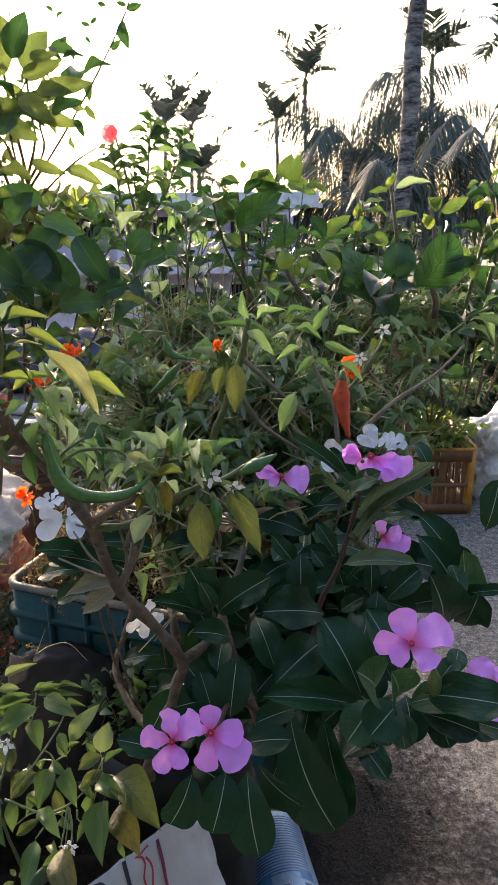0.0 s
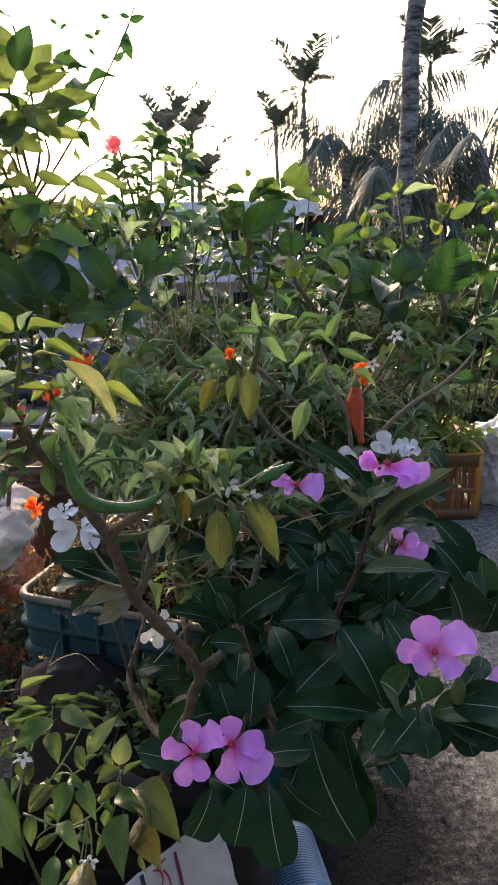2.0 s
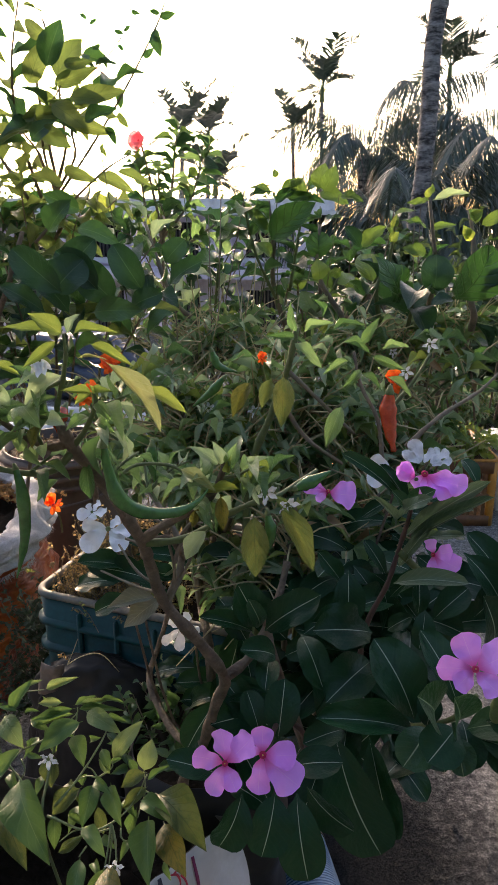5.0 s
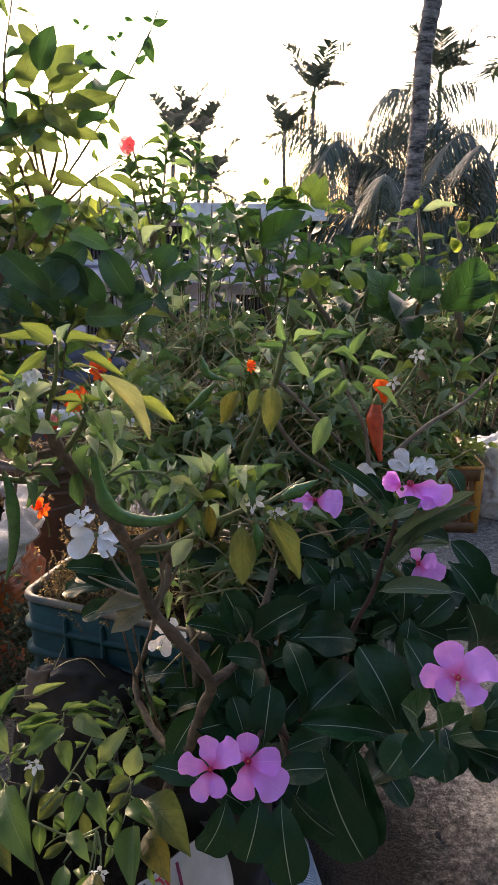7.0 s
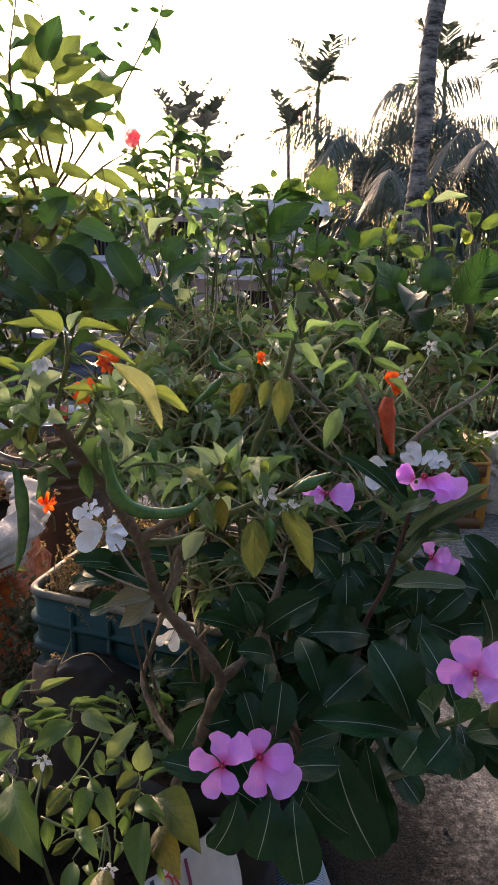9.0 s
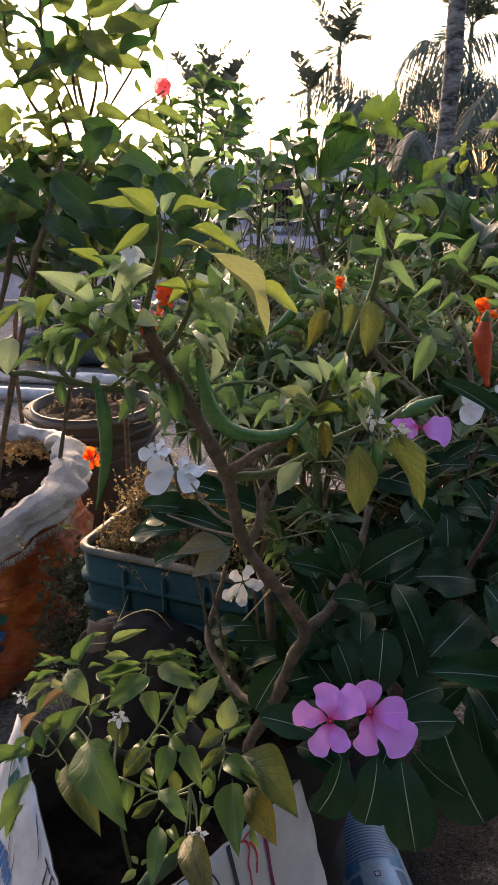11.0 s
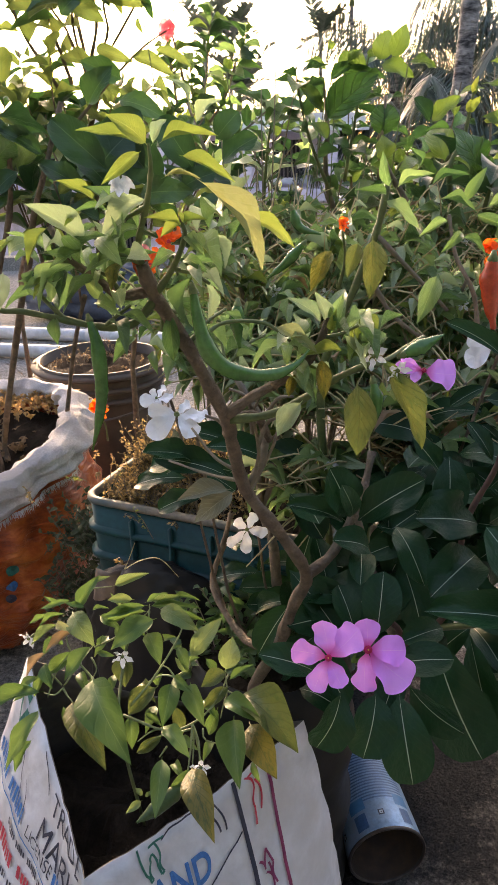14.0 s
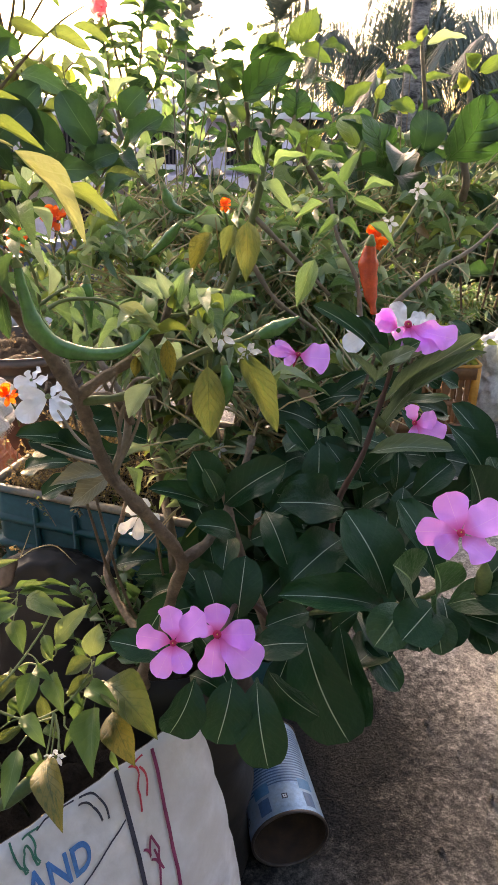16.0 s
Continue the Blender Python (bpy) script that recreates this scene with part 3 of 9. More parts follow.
def hleaf(parent, kind, base, tip, w=0.72, roll=0.0, face=None):
    if kind == "hib_dark":
        return leaf(parent, kind, base, Vector(base).lerp(Vector(tip), 0.86), w, roll + rng.uniform(-18, 18), face, "round")
    return leaf(parent, kind, base, tip, w, roll + rng.uniform(-18, 18), face, "heart")


def leaf_cloud(name, parent, spots, kind, shape="lance", rows=4, cols=2, label="", seed=1):
    """Many small leaves in one mesh. spots: (base, tip, width, face) of each."""
    r = random.Random(seed)
    kits = [leaf_points(shape, rows, cols, r.uniform(0.06, 0.26), r.uniform(0.15, 0.5), 0.05, r.uniform(-0.5, 0.5)) for _ in range(4)]
    verts, faces, uvs = [], [], []
    for base, tip, w, face in spots:
        pts, uv, fc = kits[r.randrange(4)]
        m = np.array(leaf_pose(base, tip, w, r.uniform(-50, 50), face))
        k = len(uvs)
        verts.append(np.array(pts) @ m[:3, :3].T + m[:3, 3])
        faces.extend(tuple(a + k for a in f) for f in fc)
        uvs.extend(uv)
    me = bpy.data.meshes.new(name)
    me.from_pydata(np.vstack(verts).tolist(), [], faces)
    layer = me.uv_layers.new(name="UVMap")
    idx = np.empty(len(me.loops), dtype=np.int32)
    me.loops.foreach_get("vertex_index", idx)
    layer.data.foreach_set("uv", np.array(uvs, dtype=np.float32)[idx].ravel())
    me.polygons.foreach_set("use_smooth", np.ones(len(me.polygons), dtype=bool))
    me.materials.append(M[kind])
    return tagged(hang(name, me, parent, label), kind="stuff")


def spray(parent, pts, kind, n, size, w=0.42, shape="lance", seed=0, wood="stem", r0=0.003, r1=0.0012, droop=0.35, start=0.15, spread=1.0):
    """A branch with n leaves set along it, turning round it, those at the end crowded."""
    r = random.Random(seed)
    twig(parent, pts, r0, r1, wood)
    line = smooth_line(pts, 6)
    m = len(line) - 1
    kinds = kind if isinstance(kind, list) else [kind]
    for k in range(n):
        f = start + (1 - start) * (k + 0.5) / n if n > 1 else 1.0
        i = min(m - 1, int(f * m))
        p, d = line[i], (line[i + 1] - line[i]).normalized()
        a = k * 2.4 + r.uniform(-0.5, 0.5)
        side = d.cross(Vector((0, 0, 1)))
        if side.length < 0.1:
            side = Vector((1, 0, 0))
        side.normalize()
        out = (side * math.cos(a) + side.cross(d) * math.sin(a)) * spread + d * r.uniform(0.2, 0.8)
        out.z -= droop * r.uniform(0.2, 1.4)
        out.normalize()
        ln = size * r.uniform(0.65, 1.2) * (1 - 0.25 * (f > 0.9))
        leaf(parent, kinds[r.randrange(len(kinds))], p, p + out * ln, w * r.uniform(0.8, 1.2), r.uniform(-30, 30), (r.uniform(-.4, .4), r.uniform(-0.45, 0.40), 0.9), shape)


def petal_flower(parent, centre, normal, radius, kind="pink", spin=0.0, n=5, w=1.0, shape="petal", eye="pink_eye", cup=0.12, keep=None, label="", tube=0.022):
    """A flat flower: an eye with its tube behind, and n petals."""
    c, z = Vector(centre), Vector(normal).normalized()
    x = z.cross(Vector((0, 0, 1)))
    x = x.normalized() if x.length > 0.1 else Vector((1, 0, 0))
    y = z.cross(x)
    bm = bmesh.new()
    er = radius * 0.15
    rings = [[bm.verts.new(c + (x * math.cos(a) + y * math.sin(a)) * rr + z * h) for a in (2 * math.pi * k / 10 for k in range(10))]
             for rr, h in ((er * 0.35, -tube), (er * 0.5, -0.003), (er, 0.0012), (er * 0.45, 0.0018), (er * 0.2, 0.0008))]
    for a, b in zip(rings, rings[1:]):
        for k in range(10):
            bm.faces.new((a[k], a[(k + 1) % 10], b[(k + 1) % 10], b[k]))
    bm.faces.new(rings[-1])
    fl = part("flower", bm, M[eye], parent, label)
    for k in range(n):
        if keep is not None and k not in keep:
            continue
        a = radians(spin) + 2 * math.pi * k / n
        d = x * math.cos(a) + y * math.sin(a)
        tip = c + d * radius * rng.uniform(0.90, 1.04) + z * radius * (cup + rng.uniform(-0.1, 0.1))
        side = z.cross(d)
        leaf(fl, kind, c + d * er * 0.6, tip, w, rng.uniform(-6, 6), z + side * 0.26, shape, "petal")
    if eye == "pink_eye":
        bm = bmesh.new()
        bmesh.ops.create_icosphere(bm, subdivisions=1, radius=er * 0.22, matrix=Matrix.Translation(c + z * 0.002))
        part("throat", bm, M["eye_gold"], fl)
    return fl


def set_flower(parent, centre, normal, tips, kind="pink", eye="pink_eye", label=""):
    """A flower whose petals reach to the given tips, each with its own breadth."""
    c, z = Vector(centre), Vector(normal).normalized()
    far = 0.55 * max((Vector(p) - c).length for p, w in tips)
    fl = petal_flower(parent, centre, normal, far, kind, 0, 5, 0.9, "petal", eye, 0.1, (), label)
    for p, w in tips:
        d = Vector(p) - c
        leaf(fl, kind, c + d * 0.04, Vector(p) + z * 0.002, w * 1.06, rng.uniform(-5, 5), z + z.cross(d.normalized()) * 0.42, "petal", "petal")
    return fl


def star_flower(parent, centre, normal, radius=0.010, spin=0.0):
    radius *= 0.9
    return petal_flower(parent, centre, normal, radius, "white", spin, 5, 0.46, "dart", "calyx", 0.35, None, "", 0.006)


def pod(parent, pts, radius, kind="chili_fruit", name="chili", label="", tip=0.08):
    """A chili: blunt below its calyx, swelling gently, tapering to a point."""
    bm = bmesh.new()
    line = smooth_line(pts, 6)
    k = rng.random() * 9

    def rad(f):
        body = min(1.0, 0.40 + f * 2.4) * max(tip, min(1.0, (1 - f) * 1.9)) ** 0.75
        return radius * body * (1 + 0.06 * math.sin(f * 17 + k) + 0.05 * math.sin(f * 31 + 2 * k))
    add_tube(bm, line, rad, 12, True, 0.07)
    fruit = part(name, bm, M[kind], parent, label)
    d = (line[1] - line[0]).normalized()
    bm = bmesh.new()
    add_tube(bm, [line[0] - d * radius * 0.7, line[0] - d * radius * 0.2, line[0] + d * radius * 0.15, line[0] + d * radius * 0.45], lambda f: radius * (0.22 + 0.34 * min(1, f * 1.5)), 8)
    part("calyx", bm, M["calyx"], fruit)
    return fruit


# ---- the setting ----
def flat_sheet(name, x0, x1, y0, y1, z, thick, material, label, category, step=None, rough=0.0):
    bm = bmesh.new()
    nx, ny = (step or (2, 2))
    grid = [[bm.verts.new((x0 + (x1 - x0) * i / nx, y0 + (y1 - y0) * j / ny, z + (rough * noise.noise((i * 0.37, j * 0.37, 3.1)) if rough else 0))) for i in range(nx + 1)] for j in range(ny + 1)]
    for j in range(ny):
        for i in range(nx):
            bm.faces.new((grid[j][i], grid[j][i + 1], grid[j + 1][i + 1], grid[j + 1][i]))
    if thick:
        low = [bm.verts.new(v) for v in ((x0, y0, z - thick), (x1, y0, z - thick), (x1, y1, z - thick), (x0, y1, z - thick))]
        bm.faces.new(list(reversed(low)))
        cs = [grid[0], [r[-1] for r in grid], list(reversed(grid[-1])), [r[0] for r in reversed(grid)]]
        for k, edge in enumerate(cs):
            bm.faces.new(list(reversed(edge)) + [low[k], low[(k + 1) % 4]])
    return tagged(hang(name, to_mesh(name, bm, M[material], not thick), None), label, category, kind="structure")


flat_sheet("ground", -900, 900, -900, 1500, LAND, 0, "land", "grassy ground reaching to the horizon", "ground", (12, 12))
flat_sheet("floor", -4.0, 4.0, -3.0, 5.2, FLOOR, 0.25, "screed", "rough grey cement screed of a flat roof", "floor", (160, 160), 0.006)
bm = bmesh.new()
for k in range(4):
    s = ((-4.0, 4.0, 5.2, 5.32), (-4.0, 4.0, -3.12, -3.0), (-4.12, -4.0, -3.12, 5.32), (4.0, 4.12, -3.12, 5.32))[k]
    add_box(bm, box_m(*s, LAND, FLOOR + 0.10), 0.0)
part("wall_roof_edge", bm, M["screed"], None, "low cement kerb round the flat roof", False)
tagged(bpy.data.objects["wall_roof_edge"], category="wall", kind="structure")

# loose grit and pebbles on the screed
bm = bmesh.new()
rr = random.Random(21)
for k in range(2600):
    x, y = 0.08 + 1.0 * rr.random() ** 1.3, rr.uniform(0.35, 2.0)
    s = rr.uniform(0.0010, 0.0034) * (2.2 if rr.random() < 0.05 else 1)
    m = Matrix.LocRotScale((x, y, FLOOR + s * 0.4), Euler((rr.random() * 6, rr.random() * 6, rr.random() * 6)), (s * rr.uniform(0.7, 1.3), s, s * rr.uniform(0.5, 0.9)))
    v = [bm.verts.new(m @ Vector(p)) for p in ((1, 0, 0), (-1, 0, 0), (0, 1, 0), (0, -1, 0), (0, 0, 1), (0, 0, -1))]
    for a, b, c in ((0, 2, 4), (2, 1, 4), (1, 3, 4), (3, 0, 4), (2, 0, 5), (1, 2, 5), (3, 1, 5), (0, 3, 5)):
        bm.faces.new((v[a], v[b], v[c]))
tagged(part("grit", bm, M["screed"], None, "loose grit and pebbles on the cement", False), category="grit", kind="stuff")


# ---- containers ----
def soil_heap(parent, ring, material, lift=0.012, seed=1, name="soil", steps=7):
    """Soil filling the loop of points, with a lumpy top."""
    bm = bmesh.new()
    c = sum((Vector(p) for p in ring), Vector()) / len(ring)
    rows = [[bm.verts.new(c.lerp(Vector(p), s / steps) + Vector((0, 0, (0.0 if s == steps else lift * noise.noise((Vector(p) * 14 + Vector((s, seed, 0)))) * 2 + lift * (1 - s / steps))))) for p in ring] for s in range(1, steps + 1)]
    mid = bm.verts.new(c + Vector((0, 0, lift)))
    n = len(ring)
    for k in range(n):
        bm.faces.new((mid, rows[0][k], rows[0][(k + 1) % n]))
        for a, b in zip(rows, rows[1:]):
            bm.faces.new((a[k], b[k], b[(k + 1) % n], a[(k + 1) % n]))
    return part(name, bm, M[material], parent)


# the printed rice sack: a four-sided film bag whose near corner sags open
TOPS = {"front": Vector((-0.212, 0.400, 0.352)), "right": Vector((-0.041, 0.560, 0.363)), "rear": Vector((-0.150, 0.640, 0.300)), "left": Vector((-0.308, 0.565, 0.424))}
FEET = {"front": Vector((-0.205, 0.315, FLOOR)), "right": Vector((0.016, 0.550, FLOOR)), "rear": Vector((-0.150, 0.710, FLOOR)), "left": Vector((-0.430, 0.530, FLOOR))}


def sack_wall(a, b, s, h, out=0.0):
    """A point on the sack's side from corner a to corner b: s along it, h from the foot to the rim."""
    low, top = FEET[a].lerp(FEET[b], s), TOPS[a].lerp(TOPS[b], s)
    p = low.lerp(top, h)
    d = TOPS[b] - TOPS[a]
    nrm = Vector((d.y, -d.x, 0)).normalized()
    belly = 0.022 * math.sin(math.pi * s) * math.sin(math.pi * min(1, 0.15 + 0.85 * h)) + 0.012 * math.sin(math.pi * h)
    wrinkle = 0.0035 * noise.noise((s * 6, h * 9, len(a))) + 0.0016 * noise.noise((s * 22 + h * 9, h * 16, 2.0))
    p.z += -0.010 * math.sin(math.pi * s) * max(0.0, h - 0.6) / 0.4 + 0.0035 * noise.noise((s * 17, 1.0, len(b))) * max(0.0, h - 0.8) * 5
    return p + nrm * (belly + wrinkle + out)


sack = thing("rice_sack", (-0.18, 0.53, FLOOR), "white printed rice sack cut open and filled with dark soil", "sack")
bm = bmesh.new()
cols, nh, ns = [], 22, 18
for a, b in (("front", "right"), ("right", "rear"), ("rear", "left"), ("left", "front")):
    for i in range(ns):
        cols.append([bm.verts.new(sack_wall(a, b, i / ns, j / nh)) for j in range(nh + 1)])
for c0, c1 in zip(cols, cols[1:] + cols[:1]):
    for j in range(nh):
        bm.faces.new((c0[j], c1[j], c1[j + 1], c0[j + 1]))
# inside and rim both take the film darkened for shade
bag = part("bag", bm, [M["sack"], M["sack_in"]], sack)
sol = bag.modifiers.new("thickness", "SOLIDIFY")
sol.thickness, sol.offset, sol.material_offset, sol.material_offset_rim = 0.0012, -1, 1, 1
ring = []
for a, b in (("front", "right"), ("right", "rear"), ("rear", "left"), ("left", "front")):
    for i in range(10):
        p = sack_wall(a, b, i / 10, 0.80, -0.006)
        ring.append(Vector((p.x, p.y, 0.275)))
soil_heap(sack, ring, "soil", 0.020, 3)


def sack_word(text, a, b, s0, h0, width, tall, skew, ink, name="printed_word"):
    cu = bpy.data.curves.new("word", "FONT")
    cu.body, cu.size, cu.offset = text, 1.0, 0.022 if ink == "ink_blue" else 0.0
    tmp = new("word", cu)
    me = bpy.data.meshes.new_from_object(tmp.evaluated_get(bpy.context.evaluated_depsgraph_get()))
    bpy.data.objects.remove(tmp)
    bm = bmesh.new()
    bm.from_mesh(me)
    bmesh.ops.triangulate(bm, faces=bm.faces[:])
    xs, ys = [v.co.x for v in bm.verts], [v.co.y for v in bm.verts]
    x0, x1, y0, y1 = min(xs), max(xs), min(ys), max(ys)
    for v in bm.verts:
        v.co = sack_wall(a, b, s0 + (v.co.x - x0) / (x1 - x0) * width, h0 + (v.co.y - y0) / (y1 - y0) * tall + (v.co.x - x0) / (x1 - x0) * skew, 0.0018)
    part(name, bm, M[ink], sack, ink.split("_")[1] + " printed letters", False)


def sack_bar(a, b, s0, h0, s1, h1, wide, ink, n=10, bend=0.0, name="printed_line"):
    """A printed stroke from one place of a side to another."""
    bm = bmesh.new()
    rows = []
    for i in range(n + 1):
        f = i / n
        s, h = s0 + (s1 - s0) * f, h0 + (h1 - h0) * f
        k = bend * math.sin(math.pi * f)
        ds, dh = (s1 - s0), (h1 - h0)
        ln = math.hypot(ds * 0.235, dh * 0.34) or 1
        px, ph = -dh * 0.34 / ln / 0.235, ds * 0.235 / ln / 0.34
        rows.append([bm.verts.new(sack_wall(a, b, s + px * (k + e), h + ph * (k + e), 0.0018)) for e in (-wide / 2, wide / 2)])
    for p, q in zip(rows, rows[1:]):
        bm.faces.new((p[0], q[0], q[1], p[1]))
    part(name, bm, M[ink], sack, "", False)


FR, LF = ("front", "right"), ("left", "front")
sack_word("BRAND", *FR, 0.10, 0.815, 0.35, 0.075, 0.015, "ink_blue")
sack_word("TRADE", *LF, 0.60, 0.935, 0.36, 0.054, 0.03, "ink_black")
sack_word("MARK", *LF, 0.58, 0.858, 0.36, 0.054, 0.03, "ink_black")
sack_word("LICENSE", *LF, 0.50, 0.815, 0.24, 0.030, 0.026, "ink_black")
# lines and drawn figures of the print
sack_bar(*FR, 0.10, 0.74, 0.60, 0.87, 0.0016, "ink_black", 14, -0.006)
sack_bar(*FR, 0.62, 0.995, 0.56, 0.05, 0.0042, "ink_black", 16)
sack_bar(*FR, 0.78, 0.985, 0.66, 0.05, 0.0034, "ink_plum", 16)
for s0, h0, s1, h1, bd in ((0.195, 0.995, 0.214, 0.925, -0.001), (0.214, 0.925, 0.228, 0.900, 0.001), (0.228, 0.900, 0.238, 0.903, 0.0), (0.238, 0.903, 0.236, 0.950, 0.002), (0.236, 0.950, 0.246, 0.968, 0.001), (0.246, 0.968, 0.262, 0.930, 0.001),
                           (0.262, 0.930, 0.272, 0.902, 0.0), (0.272, 0.902, 0.282, 0.908, 0.0), (0.282, 0.908, 0.276, 0.950, 0.002), (0.276, 0.950, 0.262, 0.988, -0.001), (0.236, 0.985, 0.300, 0.990, 0.001)):
    sack_bar(*FR, s0, h0, s1, h1, 0.0019, "ink_green", 6, bd, "printed_figure")
sack_bar(*FR, 0.29, 0.985, 0.44, 0.999, 0.0017, "ink_black", 8, 0.002, "printed_figure")
for s0, h0, s1, h1, bd in ((0.46, 0.995, 0.53, 0.965, 0.004), (0.53, 0.965, 0.545, 0.90, 0.002), (0.45, 0.98, 0.50, 0.955, 0.003), (0.50, 0.955, 0.52, 0.905, 0.001)):
    sack_bar(*FR, s0, h0, s1, h1, 0.0019, "ink_black", 6, bd, "printed_figure")
for s0, h0, s1, h1, bd in ((0.67, 0.99, 0.70, 0.95, 0.003), (0.70, 0.95, 0.68, 0.90, -0.002), (0.68, 0.90, 0.665, 0.86, 0.0), (0.71, 0.965, 0.72, 0.91, 0.002), (0.72, 0.91, 0.705, 0.88, 0.0), (0.68, 0.985, 0.735, 0.985, 0.0)):
    sack_bar(*FR, s0, h0, s1, h1, 0.0020, "ink_red", 6, bd, "printed_figure")
for s0, h0, s1, h1, bd in ((0.63, 0.765, 0.65, 0.73, 0.002), (0.65, 0.73, 0.672, 0.78, 0.001), (0.672, 0.78, 0.69, 0.73, 0.0), (0.67, 0.74, 0.665, 0.66, 0.002), (0.69, 0.73, 0.685, 0.67, -0.002), (0.665, 0.66, 0.65, 0.62, 0.0), (0.65, 0.72, 0.675, 0.68, 0.002)):
    sack_bar(*FR, s0, h0, s1, h1, 0.0021, "ink_plum", 6, bd, "printed_figure")
# the unreadable rows of print and the maker's name, as bars
for h, s0, s1, wide, ink in ((0.775, 0.03, 0.47, 0.0125, "ink_blue"), (0.765, 0.76, 0.90, 0.015, "ink_blue"), (0.715, 0.34, 0.92, 0.006, "ink_black"), (0.665, 0.04, 0.97, 0.0105, "ink_red"), (0.615, 0.04, 0.95, 0.0055, "ink_black"),
                                  (0.578, 0.04, 0.92, 0.0055, "ink_black"), (0.542, 0.04, 0.90, 0.0055, "ink_black"), (0.485, 0.06, 0.85, 0.011, "ink_black"), (0.43, 0.06, 0.80, 0.006, "ink_black"), (0.39, 0.06, 0.80, 0.006, "ink_black")):
    rw = random.Random(int(h * 1000))
    u = s0
    big = wide > 0.009
    while u < s1:
        for q in range(rw.randint(3, 7)):
            d = (0.030 if big else 0.016) * rw.uniform(0.7, 1.2)
            if u + d > s1:
                break
            sack_bar(*LF, u, h + 0.11 * u, u + d * 0.68, h + 0.11 * (u + d * 0.68), wide * rw.choice((1.0, 1.0, 0.8)), ink, 1, 0.0, "printed_bar")
            u += d
        u += 0.035 if big else 0.02
sack_bar(*LF, 0.04, 0.742, 0.72, 0.818, 0.0015, "ink_blue", 14, 0.002)
for s0, h0, s1, h1 in ((0.09, 0.975, 0.16, 0.91), (0.16, 0.91, 0.19, 0.965), (0.19, 0.965, 0.24, 0.905), (0.09, 0.98, 0.18, 0.985)):
    sack_bar(*LF, s0, h0, s1, h1, 0.006, "ink_green", 4, 0.0, "printed_figure")
for s0, h0, s1, h1, bd in ((0.20, 0.92, 0.30, 0.86, 0.004), (0.30, 0.86, 0.36, 0.80, 0.003), (0.36, 0.88, 0.42, 0.83, 0.003), (0.42, 0.99, 0.55, 0.95, 0.003)):
    sack_bar(*LF, s0, h0, s1, h1, 0.0018, "ink_black", 6, bd, "printed_figure")


# the black grow bag behind it
def grow_bag(cx, cy, rad, top, seed):
    grow = thing("grow_bag", (cx, cy, FLOOR), "crumpled black plastic grow bag full of soil", "grow bag", "grow bags")
    bm = bmesh.new()
    rings = [(rad + 0.004 * math.sin(z * 60 + seed) - 0.02 * max(0, z - top + 0.045) / 0.05, z) for z in np.linspace(FLOOR, top, 18)]
    made = lathe(bm, rings, 48, (cx, cy), True)
    for row in made:
        for v in row:
            v.co += Vector((noise.noise(v.co * 14), noise.noise(v.co * 24), 0)) * 0.006
    film = part("film", bm, M["black_film"], grow)
    sol = film.modifiers.new("thickness", "SOLIDIFY")
    sol.thickness = 0.0015
    soil_heap(grow, [(cx + (rad - 0.016) * math.cos(a), cy + (rad - 0.016) * math.sin(a), top - 0.012) for a in (2 * math.pi * k / 24 for k in range(24))], "soil", 0.012, seed)


grow_bag(-0.078, 0.660, 0.096, 0.375, 5)


